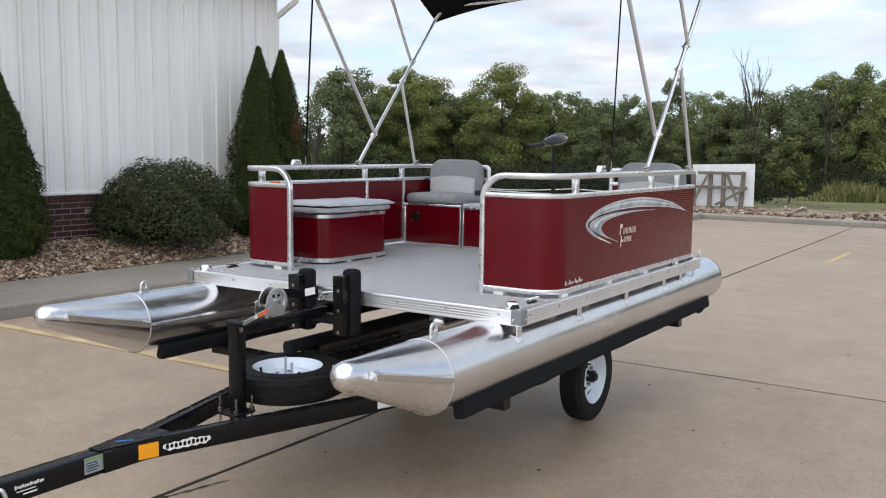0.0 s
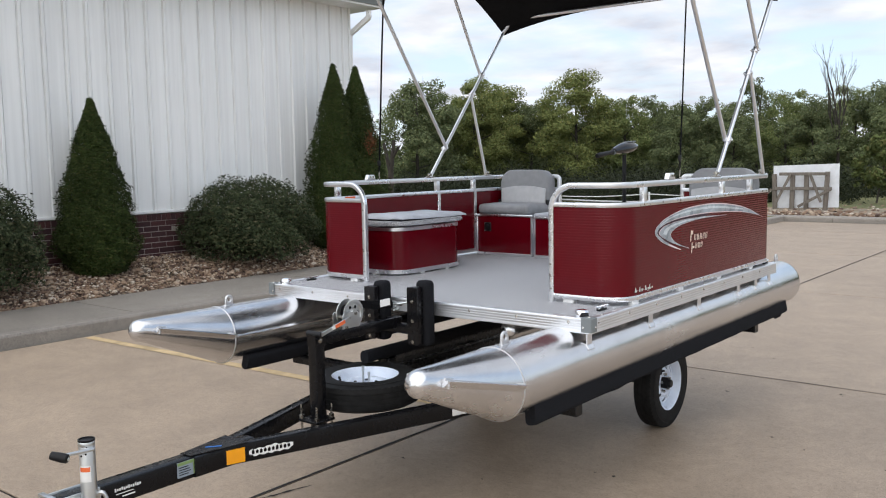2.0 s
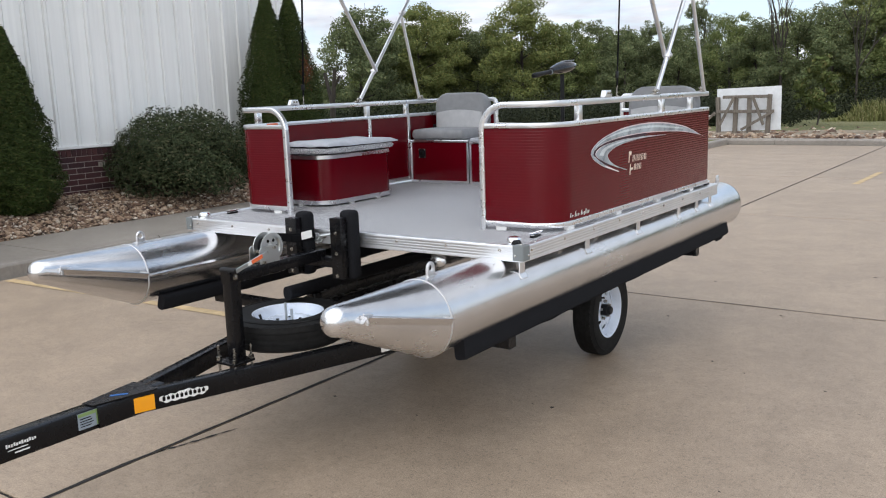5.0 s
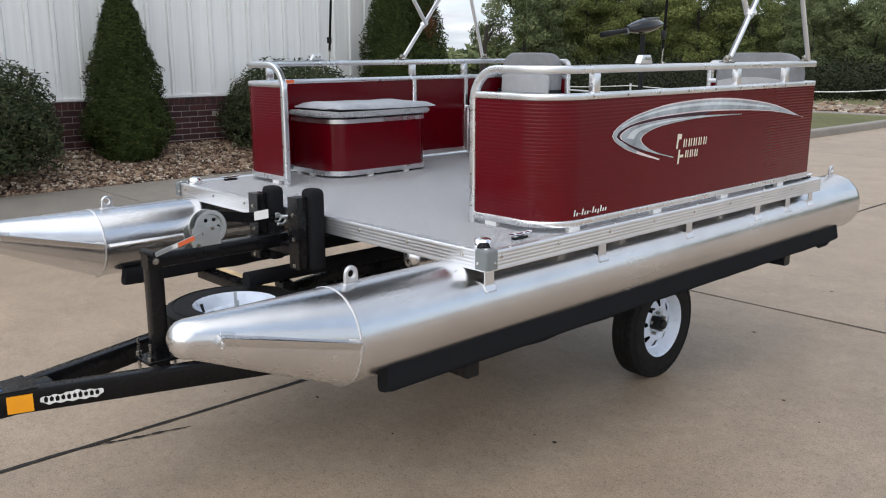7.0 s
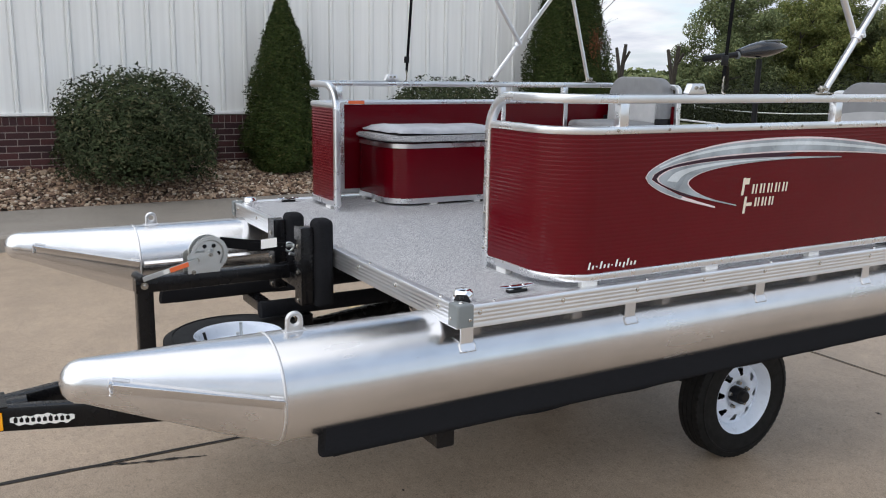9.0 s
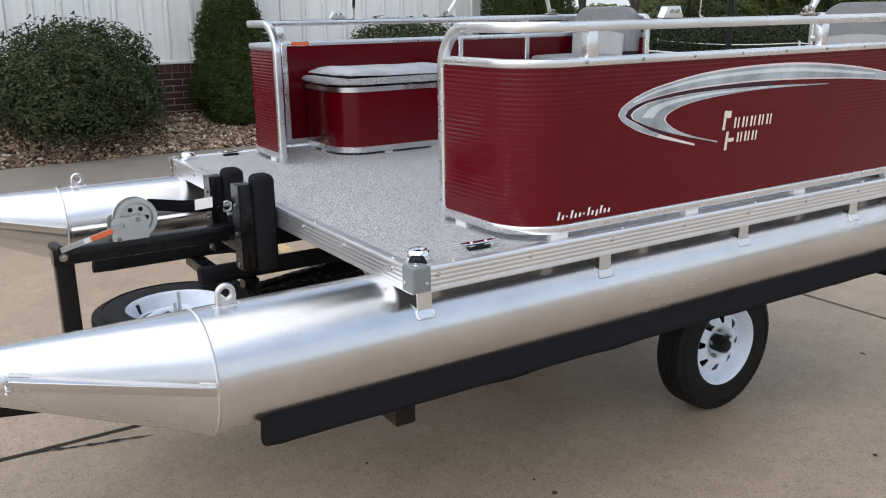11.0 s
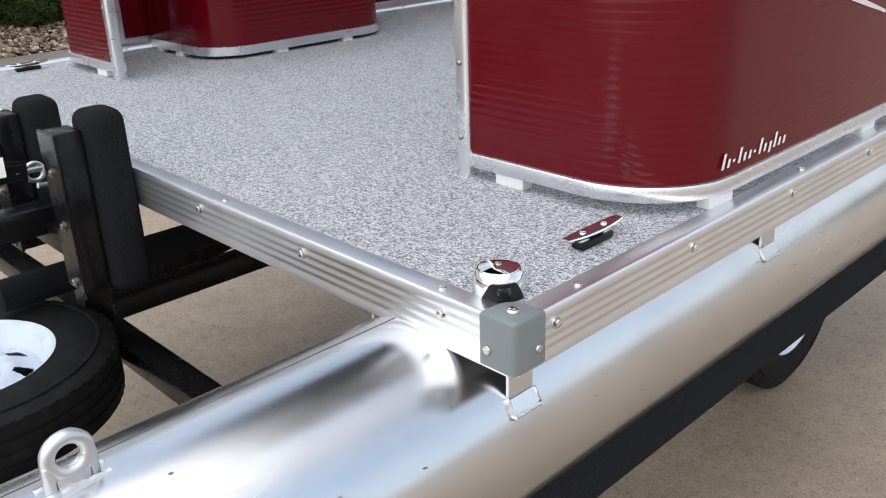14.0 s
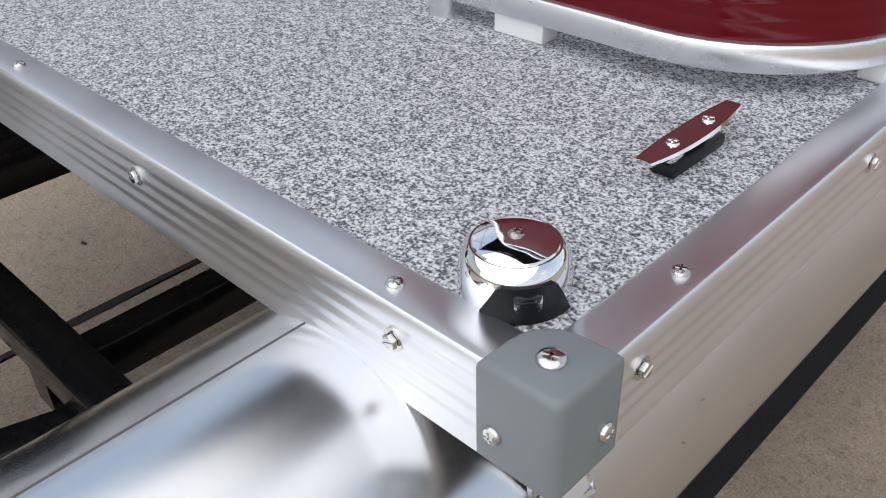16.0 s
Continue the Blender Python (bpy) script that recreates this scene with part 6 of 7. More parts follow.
def build_frame():
    zc = 0.532
    # tongue
    beam("tongue", (MID, 0.87, zc - 0.004), (MID, 2.25, zc), 0.078, 0.088, label="black square tongue tube")
    # arms of the A-frame, then the long rails
    for s in (1, -1):
        part("frame_arm", sweep([Vector((MID + s * 0.026, 1.935, zc)), Vector((MID + s * 0.030, 2.135, zc)), Vector((MID + s * 0.60, 3.92, zc - 0.005)), Vector((MID + s * 0.615, 4.2, zc - 0.005))], roundrect(0.055, 0.086, 0.006, 2)), BLACK, trailer, "black steel A-frame arm")
        beam("side_rail", (MID + s * 0.615, 4.1, zc - 0.005), (MID + s * 0.615, 6.05, zc - 0.005), 0.05, 0.078, label="black steel side rail")
    # gusset plate where the arms meet the tongue
    bm = bmesh.new()
    bm.faces.new([bm.verts.new((MID + a, b, zc + 0.0445)) for a, b in ((-0.030, 1.925), (0.030, 1.925), (0.050, 2.025), (0.080, 2.185), (-0.080, 2.185), (-0.050, 2.025))])
    thicken(bm, (0, 0, 0.004))
    part("gusset", bm, BLACK, trailer, "black gusset plate", 0)
    part("blue_tape", box(-0.034, 0.034, -0.007, 0.007, zc + 0.0490, zc + 0.0502, 0, 1, None, pose(MID + 0.012, 2.055, 0, 0, 0, 52)), BLUE_TAPE, trailer, "strip of blue tape", 0)
    # bunk bearers
    for y in (3.330, 5.715):
        beam("bunk_bearer", (-3.78, y, 0.610), (-1.84, y, 0.610), 0.062, 0.052, label="black steel bunk bearer")
        for s in (1, -1):
            ex = MID + 1.01 if s > 0 else -3.755
            part("bearer_end", box(ex - 0.03, ex + 0.03, y - 0.030, y + 0.030, 0.597, 0.655, 0.003, 1), BLACK, trailer)
    beam("axle", (-3.45, WHEEL_Y, WHEEL_Z), (-2.32, WHEEL_Y, WHEEL_Z), 0.05, 0.05, label="black square axle")
    for s in (1, -1):
        # leaf spring
        pts = [(MID + s * 0.56, WHEEL_Y - 0.33 + 0.66 * k / 10, 0.44 - 0.10 * math.sin(math.pi * k / 10)) for k in range(11)]
        part("leaf_spring", sweep(pts, [(-0.022, -0.009), (0.022, -0.009), (0.022, 0.009), (-0.022, 0.009)]), BLACK, trailer, "black leaf spring")
        for k in (0, 10):
            part("spring_hanger", box(pts[k][0] - 0.02, pts[k][0] + 0.02, pts[k][1] - 0.02, pts[k][1] + 0.02, 0.43, 0.50, 0.004, 1), BLACK, trailer)
    # carpeted centre guide and the long inner rails under the deck
    x = -3.03
    part("guide_bunk", sweep([(x, 3.14, 0.745), (x, 3.155, 0.745), (x, 5.9, 0.745)], roundrect(0.058, 0.066, 0.024, 4)), BUNK, trailer, "black carpeted guide bunk")
    part("guide_bracket", box(x - 0.03, x + 0.03, 3.30, 3.36, 0.585, 0.71, 0.004, 1), BLACK, trailer, "black bunk bracket")
    for x in (-3.19, -2.58):
        beam("inner_rail", (x, 3.30, 0.565), (x, 6.0, 0.565), 0.05, 0.065, label="black steel inner rail")
    # carpeted main bunks leaning against the tubes
    for s in (1, -1):
        # the +x bunk backs the tube's outer side, the other one its inner side
        x = MID + 1.043 if s > 0 else -3.716
        y_end, drop = (2.930, 0.015) if s > 0 else (2.892, 0.047)
        ang = radians(9) * s
        prof = [(a * math.cos(ang) - b * math.sin(ang), a * math.sin(ang) + b * math.cos(ang)) for a, b in roundrect(0.052, 0.132 if s > 0 else 0.078, 0.018, 4)]
        b = part("bunk", sweep([(x, y_end, 0.722 - drop), (x, y_end + 0.015, 0.720 - drop), (x, 6.26, 0.720 - drop), (x, 6.28, 0.722 - drop)], prof), BUNK, trailer, "charcoal carpeted bunk board")
        # frayed lower lip of the carpet
        bm = bmesh.new()
        rng = random.Random(5)
        lo = min(prof, key=lambda p: p[1])
        prev = None
        for k in range(90):
            y = 2.96 + 3.28 * k / 89
            d = 0.004 + 0.010 * max(0, noise.noise((y * 5, s, 0))) + (0.016 if noise.noise((y * 1.7, 3 + s, 1)) > 0.45 else 0)
            cur = (bm.verts.new((x + lo[0] - 0.004, y, 0.720 - drop + lo[1] + 0.006)), bm.verts.new((x + lo[0] + 0.004 * s, y, 0.720 - drop + lo[1] - d)))
            if prev:
                bm.faces.new((prev[0], prev[1], cur[1], cur[0]))
            prev = cur
        thicken(bm, (0.004 * s, 0, 0))
        part("carpet_fray", bm, BUNK, b, "frayed carpet edge", 0)
    # side reflector, labels and lettering bars on the arm
    d = Vector((0.570, 1.785, 0)).normalized()
    nrm = Vector((d.y, -d.x, 0))
    start = Vector((MID + 0.030, 2.135, zc)) + nrm * 0.0285

    def plate(s0, s1, z0, z1, mat, name, label, lift=0.0, base=start, dd=d, nn=nrm):
        bm = bmesh.new()
        a, b = base + dd * s0 + nn * lift, base + dd * s1 + nn * lift
        vs = [bm.verts.new(v + Vector((0, 0, z))) for v, z in ((a, z0), (b, z0), (b, z1), (a, z1))]
        bm.faces.new(vs)
        thicken(bm, nn * (0.006 if name == "side_reflector" else 0.0012))
        return part(name, bm, mat, trailer, label, 0)
    plate(-0.049, 0.049, -0.031, 0.031, ORANGE, "side_reflector", "amber side reflector", 0.0, Vector((-2.832, 2.121, zc - 0.002)))
    def ribbon(s0, s1, low, high, scallop, mat, name, label, lift):
        """A flat badge with wavy edges on the arm's outer face."""
        bm = bmesh.new()
        prev, n = None, 40
        for k in range(n + 1):
            f = k / n
            wave = scallop * math.sin(f * 34)
            taper = 0.45 + 0.55 * min(1.0, 9 * f, 9 * (1 - f))
            q = start + d * (s0 + (s1 - s0) * f) + nrm * lift
            cur = (bm.verts.new(q + Vector((0, 0, low * taper + wave))), bm.verts.new(q + Vector((0, 0, high * taper + wave + 0.006 * math.exp(-((f - 0.55) / 0.12) ** 2)))))
            if prev:
                bm.faces.new((prev[0], prev[1], cur[1], cur[0]))
            prev = cur
        thicken(bm, nrm * 0.0008)
        return part(name, bm, mat, trailer, label, 0)
    ribbon(0.066, 0.272, -0.020, 0.011, 0.0022, WHITE_PAPER, "badge", "white script-shaped badge", 0.002)
    for k in range(10):
        s0 = 0.078 + 0.0185 * k
        ribbon(s0, s0 + 0.0125, -0.012 + 0.002 * (k % 2), 0.004 + 0.003 * (k in (0, 6)), 0.0, BLACK, "badge_bar", "black bars of the badge", 0.0032)
    plate(1.13, 1.30, -0.030, 0.006, WHITE_PAPER, "spec_label", "white specification label", 0.002)
    # labels on the tongue's side
    tb, td, tn = Vector((MID + 0.039, 0, zc + 0.004)), Vector((0, 1, 0)), Vector((1, 0, 0))
    label = plate(1.854, 1.952, -0.030, 0.034, FOIL_INK, "tongue_label", "grey foil label with a green edge", 0.002, tb, td, tn)
    plate(1.856, 1.950, 0.020, 0.033, GREEN_INK, "label_band", "green band of the label", 0.0035, tb, td, tn)
    plate(1.930, 1.950, -0.028, 0.019, GREEN_INK, "label_band", "green band of the label", 0.0035, tb, td, tn)
    for k in range(4):
        plate(1.862, 1.907 + 0.005 * (k % 3), 0.010 - 0.010 * k, 0.013 - 0.010 * k, BLACK, "lettering_bar", "fine dark lettering bars", 0.0035, tb, td, tn)
    for k in range(12):
        plate(1.578 + 0.0095 * k, 1.5845 + 0.0095 * k, 0.000 + 0.002 * (k % 2), 0.011 + 0.003 * (k % 3 == 0), WHITE_PAPER, "lettering_bar", "white lettering bars", 0.002, tb, td, tn)
    plate(1.583, 1.6580, -0.012, -0.009, WHITE_PAPER, "lettering_bar", "white underline", 0.002, tb, td, tn)
    plate(1.608, 1.6630, -0.026, -0.021, WHITE_PAPER, "lettering_bar", "white lettering bars", 0.002, tb, td, tn)


build_frame()


def build_jack():
    x, y = MID + 0.094, 1.449
    jack = part("jack_tube", rod((x, y, 0.14), (x, y, 0.787), 0.0285, 28, bevel=0.003), ZINC, trailer, "zinc-plated swivel jack tube")
    # open tube top: a black inset carries the shade of the hollow
    part("jack_cap", lathe([(0.0290, 0.784), (0.0302, 0.786), (0.0302, 0.792), (0.0272, 0.792), (0.0264, 0.7875), (0.0005, 0.7875)], (x, y, 0), "Z", 32), BLACK_PLASTIC, jack, "black inset with the shade of the open jack top")
    part("jack_collar", lathe([(0.0286, 0.768), (0.0300, 0.770), (0.0300, 0.783), (0.0286, 0.785)], (x, y, 0), "Z", 32), ZINC, jack, "zinc collar")
    # holes as black discs on the tube, their shade in the colour
    for da, z in ((-38, 0.742), (-72, 0.735), (-30, 0.770)):
        d = Vector((math.cos(radians(da)), math.sin(radians(da)), 0))
        part("jack_hole", rod(Vector((x, y, z)) + d * 0.0282, Vector((x, y, z)) + d * 0.0292, 0.0036, 12), BLACK, jack, "small black disc for the shade in a hole", 0)
    part("jack_leg", rod((x, y, 0.08), (x, y, 0.16), 0.022, 20), ZINC, jack)
    bm = lathe([(0.001, 0), (0.075, 0), (0.08, 0.004), (0.075, 0.010), (0.03, 0.02), (0.024, 0.05), (0.001, 0.05)], (x, y, G), "Z", 28)
    part("jack_foot", bm, ZINC, jack, "round jack foot plate")
    part("jack_crank", sweep(rounded([(x + 0.02, y + 0.01, 0.758), (x + 0.036, y + 0.01, 0.758), (x + 0.040, y - 0.112, 0.767)], 0.01, 4), circle(0.0065, 10)), ZINC, jack, "steel crank arm")
    bm = lathe([(0.0001, -0.002), (0.014, 0.0), (0.0185, 0.006), (0.0200, 0.040), (0.0185, 0.075), (0.0165, 0.100), (0.0001, 0.103)], (0, 0, 0), "Z", 24)
    m = Matrix.Translation((x + 0.060, y - 0.103, 0.757)) @ Vector((-0.80, -0.55, 0.20)).to_track_quat("Z", "Y").to_matrix().to_4x4() @ Matrix.Diagonal((0.88, 0.88, 0.62, 1.0))
    grip = part("crank_grip", transformed(bm, m), BLACK_PLASTIC, jack, "black crank grip")
    part("grip_pin", rod(m @ Vector((0, 0, -0.006)), m @ Vector((0, 0, 0.002)), 0.0065, 14, None, None, True, 0.001), ZINC, grip, "bright end of the grip pin")
    part("jack_label", lathe([(0.0292, 0.638), (0.0292, 0.698)], (x, y, 0), "Z", 12, None, None, (radians(-95), radians(-10))), WHITE_PAPER, jack, "white jack label", 0)
    part("jack_label", lathe([(0.0295, 0.676), (0.0295, 0.693)], (x, y, 0), "Z", 12, None, None, (radians(-88), radians(-14))), ORANGE_TAPE, jack, "red warning band", 0)
    # mount plates clamped round the tongue
    bm = box(MID + 0.0395, MID + 0.047, y - 0.120, y + 0.07, 0.405, 0.580, 0.004, 2)
    box(MID + 0.0395, MID + 0.072, y - 0.120, y - 0.112, 0.405, 0.580, 0.003, 2, bm)
    box(MID + 0.047, MID + 0.062, y - 0.035, y + 0.055, 0.435, 0.555, 0.004, 2, bm)
    mount = part("jack_mount", bm, ZINC, trailer, "zinc-plated jack mount")
    # pressed rim, black discs for the shaded drilled holes, and the mount's top clip
    fx = MID + 0.0475
    rim = rounded([(fx, y - 0.072, 0.560), (fx, y - 0.072, 0.440), (fx, y + 0.062, 0.440), (fx, y + 0.062, 0.560), (fx, y - 0.072, 0.560)], [0, 0.022, 0.022, 0.022, 0], 5)
    part("pressed_rim", sweep(rim, roundrect(0.012, 0.012, 0.004, 2)), ZINC, mount, "pressed rim of the plate")
    for yy, z, r in ((y - 0.096, 0.500, 0.0065), (y - 0.050, 0.545, 0.006), (y - 0.046, 0.470, 0.005)):
        xx = fx - 0.0008 if yy < y - 0.09 else MID + 0.0615
        part("mount_hole", rod((xx, yy, z), (xx + 0.0014, yy, z), r, 14), BLACK, mount, "black disc for the shade in a bolt hole", 0)
    part("top_clip", box(MID - 0.047, MID + 0.047, y - 0.122, y - 0.100, 0.5805, 0.592, 0.003, 2), ZINC, mount, "bent zinc clip over the tongue")
    part("mount_plate", box(MID - 0.047, MID - 0.0395, y - 0.120, y + 0.07, 0.405, 0.580, 0.004, 2), ZINC, trailer)
    for yy in (y - 0.090, y + 0.058):
        for z in (0.435, 0.555):
            part("mount_bolt", rod((MID - 0.06, yy, z), (MID + 0.058, yy, z), 0.006, 10), ZINC, mount)
            part("mount_nut", rod((MID + 0.047, yy, z), (MID + 0.056, yy, z), 0.011, 6), ZINC, mount)
    part("pull_pin", sweep(rounded([(x + 0.010, y + 0.020, 0.560), (x + 0.030, y + 0.026, 0.622), (x + 0.044, y + 0.050, 0.540)], 0.014, 5), circle(0.0075, 10)), ZINC, mount, "bent pull pin")
    # coupler and safety chains ahead of it
    part("coupler", box(MID - 0.045, MID + 0.045, 0.68, 0.95, 0.45, 0.56, 0.02, 3), BLACK, trailer, "black ball coupler")
    rng = random.Random(6)
    for s in (1, -1):
        for k in range(34):
            f = k / 21
            if k >= 22:
                p = Vector((MID + s * rng.uniform(0.0, 0.062), 1.180 + rng.uniform(-0.05, 0.05), 0.566 + rng.uniform(-0.004, 0.018)))
            elif k < 12:
                a = f * 21 / 11 * math.pi
                p = Vector((MID + s * (0.050 + 0.006 * math.sin(k)), 1.200 - 0.05 * math.sin(a), 0.535 - 0.09 * f * 1.9 + 0.010 * math.cos(k * 2.1)))
            else:
                p = Vector((MID + s * 0.055, 1.160 + 0.012 * math.sin(k), 0.47 - 0.022 * (k - 12)))
            own = sweep(rounded([(-0.011, -0.017, 0), (0.011, -0.017, 0), (0.011, 0.017, 0), (-0.011, 0.017, 0), (-0.011, -0.0165, 0)], [0, 0.009, 0.009, 0.009, 0], 3), circle(0.0048, 6))
            part("chain_link", transformed(own, Matrix.Translation(p) @ pose(0, 0, 0, 90 * (k % 2) + 20, 65 + rng.uniform(-30, 30), rng.uniform(-50, 50))), BLACK, trailer, "black safety chain link")


build_jack()


def build_winch_post():
    px, py = MID + 0.015, 2.648
    beam("winch_post", (px, py + 0.012, 0.50), (px, py + 0.012, 0.965), 0.058, 0.058, label="black square winch post")
    beam("winch_arm", (px, py - 0.020, 0.9400), (px, 3.245, 0.9400), 0.0585, 0.055, label="black square winch arm")
    part("arm_end", screw((px + 0.0295, py + 0.01, 0.9400), (1, 0, 0), 0.010, True), STEEL, trailer)
    # U-bolts
    for dx in (-0.052, 0.052):
        for dy in (-0.048, 0.048):
            part("u_bolt", rod((px + dx, py + dy, 0.44), (px + dx, py + dy, 0.632), 0.0058, 10), STEEL, trailer, "threaded steel U-bolt")
            part("nut", rod((px + dx, py + dy, 0.565), (px + dx, py + dy, 0.580), 0.0125, 6), STEEL, trailer)
    part("base_plate", box(px - 0.062, px + 0.062, py - 0.062, py + 0.062, 0.550, 0.562, 0.002, 1), BLACK, trailer, "black post base plate")
    # winch
    wx, wy, wz = px - 0.012, 2.855, 1.003
    bm = bmesh.new()
    for s in (1, -1):
        x = wx + s * 0.034
        own = bmesh.new()
        vs = [own.verts.new((x, wy + a, 0.9580 + b)) for a, b in ((-0.040, 0), (0.078, 0), (0.080, 0.045), (0.074, 0.078), (0.060, 0.086), (-0.028, 0.086), (-0.040, 0.074))]
        own.faces.new(vs)
        thicken(own, (0.004, 0, 0))
        join(bm, own)
    box(wx - 0.034, wx + 0.034, wy - 0.040, wy + 0.078, 0.9580, 0.9620, 0, 1, bm)
    winch = part("winch_frame", bm, ZINC, trailer, "zinc-plated winch frame")
    # gear and drum flanges
    own = bmesh.new()
    teeth = 48
    ring_o, ring_i, pts = [], [], []
    for k in range(teeth * 2):
        r = 0.0700 if k % 2 else 0.0655
        a = 2 * math.pi * k / (teeth * 2)
        pts.append((r * math.cos(a), r * math.sin(a)))
    for x in (0.024, 0.030):
        ring_o.append([own.verts.new((x, c, s)) for c, s in pts])
        ring_i.append([own.verts.new((x, c * 0.8, s * 0.8)) for c, s in pts])
    n = len(pts)
    for i in range(n):
        j = (i + 1) % n
        own.faces.new((ring_o[0][i], ring_o[0][j], ring_o[1][j], ring_o[1][i]))
        own.faces.new((ring_o[1][i], ring_o[1][j], ring_i[1][j], ring_i[1][i]))
        own.faces.new((ring_o[0][j], ring_o[0][i], ring_i[0][i], ring_i[0][j]))
    lathe([(0.056, 0.026), (0.050, 0.020), (0.020, 0.020), (0.014, 0.032), (0.0005, 0.032)], (0, 0, 0), "X", 40, own)
    for k in range(6):
        a = 2 * math.pi * k / 6
        rod((0.0198, 0.034 * math.cos(a), 0.034 * math.sin(a)), (0.0215, 0.034 * math.cos(a), 0.034 * math.sin(a)), 0.0085, 12, own)
    gear = part("winch_gear", transformed(own, Matrix.Translation((wx, wy + 0.045, wz + 0.03))), ZINC, winch, "toothed zinc gear wheel")
    # black discs colour in the shade of the gear's holes
    for k in range(6):
        a = 2 * math.pi * k / 6
        c = Vector((wx + 0.0213, wy + 0.045 + 0.034 * math.cos(a), wz + 0.03 + 0.034 * math.sin(a)))
        part("gear_hole", rod(c, c + Vector((0.0012, 0, 0)), 0.008, 14), BLACK, gear, "", 0)
    part("drum_flange", lathe([(0.0005, -0.030), (0.065, -0.030), (0.067, -0.026), (0.065, -0.024), (0.0005, -0.024)], (wx, wy + 0.045, wz + 0.03), "X", 40), ZINC, winch, "zinc drum flange")
    part("strap_roll", lathe([(0.0005, -0.022), (0.042, -0.022), (0.042, 0.016), (0.0005, 0.016)], (wx, wy + 0.045, wz + 0.03), "X", 36), STRAP, winch, "black strap wound on the drum")
    for y, z in ((wy + 0.045, wz + 0.03), (wy - 0.005, wz + 0.014), (wy - 0.02, wz - 0.030)):
        part("winch_bolt", rod((wx - 0.045, y, z), (wx + 0.047, y, z), 0.0085, 6), STEEL, winch)
    # crank handle, lying forward, with its orange warning tag
    a, b = Vector((wx + 0.048, wy - 0.005, wz + 0.014)), Vector((wx + 0.060, wy - 0.205, wz - 0.034))
    handle = part("winch_handle", sweep([a, b], [(-0.003, -0.0085), (0.003, -0.0085), (0.003, 0.0085), (-0.003, 0.0085)]), ZINC, winch, "flat steel crank arm")
    part("warning_tag", sweep([a + (b - a) * 0.18 + Vector((0.0045, 0, 0)), a + (b - a) * 0.52 + Vector((0.0045, 0, 0))], [(-0.001, -0.0085), (0.001, -0.0085), (0.001, 0.0085), (-0.001, 0.0085)]), ORANGE_TAPE, handle, "orange warning tag")
    part("tag_bar", sweep([a + (b - a) * 0.54 + Vector((0.0045, 0, 0)), a + (b - a) * 0.64 + Vector((0.0045, 0, 0))], [(-0.001, -0.0075), (0.001, -0.0075), (0.001, 0.0075), (-0.001, 0.0075)]), WHITE_PAPER, handle, "white end of the tag")
    part("crank_knob", rod(b, b + Vector((-0.085, -0.01, 0)), 0.013, 16, None, 0.016, True, 0.003), BLACK_PLASTIC, handle, "black crank knob")
    # strap to the bow, hook and paper tag
    s0, s1 = Vector((wx, wy + 0.09, wz + 0.067)), Vector((px, 3.200, 1.035))
    part("winch_strap", sweep([s0, s0.lerp(s1, 0.45) + Vector((0, 0, -0.004)), s1], [(-0.0015, -0.020), (0.0015, -0.020), (0.0015, 0.020), (-0.0015, 0.020)]), STRAP, winch, "black winch strap")
    part("strap_fold", sweep([s0 + (s1 - s0) * 0.42 + Vector((0.004, 0, -0.01)), s1 + Vector((0.003, 0, 0))], [(-0.003, -0.017), (0.003, -0.017), (0.004, 0.014), (-0.003, 0.016)]), STRAP, winch, "folded strap end")
    own = bmesh.new()
    g = [own.verts.new(p) for p in ((px + 0.012, 3.098, 1.034), (px + 0.026, 3.156, 1.040), (px + 0.023, 3.158, 1.076), (px + 0.009, 3.100, 1.070))]
    own.faces.new(g)
    thicken(own, (0.001, 0, 0))
    part("paper_tag", own, WHITE_PAPER, winch, "blank white paper tag", 0)
    hook = sweep(rounded([(px, 3.18, 1.035), (px, 3.24, 1.035), (px, 3.262, 1.015), (px, 3.24, 0.998), (px, 3.215, 1.003)], 0.012, 5), circle(0.006, 10))
    part("strap_hook", hook, ZINC, winch, "zinc snap hook")
    ring = lathe([(0.017 + 0.0045 * math.cos(q), 0.0045 * math.sin(q)) for q in np.linspace(0, 2 * math.pi, 11)], (px + 0.0, 3.214, 1.030), "X", 24)
    rod((px + 0.0, 3.232, 1.030), (px + 0.085, 3.262, 1.046), 0.0065, 10, ring)
    part("strap_ring", ring, ZINC, winch, "zinc ring and eye bolt")
    # bow stops: two carpeted pads on upright channels
    for dx, up in ((0.156, 0.010), (-0.146, -0.012)):
        x = MID + dx
        part("stop_channel", box(x - 0.030, x + 0.028, 3.205, 3.252, 0.835, 1.125 + up * 0.75, 0.004, 2), BLACK, trailer, "black steel stop channel")
        part("stop_flange", box(x - 0.036, x + 0.034, 3.198, 3.2045, 0.835, 1.125 + up * 0.75, 0.001, 1), BLACK, trailer)
        part("bow_stop_pad", box(x - 0.030, x + 0.052, 3.2525, 3.328, 0.818, 1.152 + up, 0.024, 4), BUNK, trailer, "black carpeted bow stop pad")
        for z in (0.85, 0.96, 1.06):
            part("stop_bolt", screw((x, 3.198, z), (0, -1, 0), 0.007, True), STEEL, trailer)
    part("stop_crossbar", box(MID - 0.176, MID + 0.156, 3.2053, 3.25, 0.885, 0.935, 0.004, 2), BLACK, trailer, "black crossbar of the bow stops")
    part("eye_bolt", sweep(rounded([(MID + 0.02, 3.262, 1.02), (MID + 0.02, 3.295, 1.035), (MID + 0.02, 3.325, 1.02)], 0.012, 4), circle(0.006, 8)), STEEL, trailer, "steel bow eye")


build_winch_post()


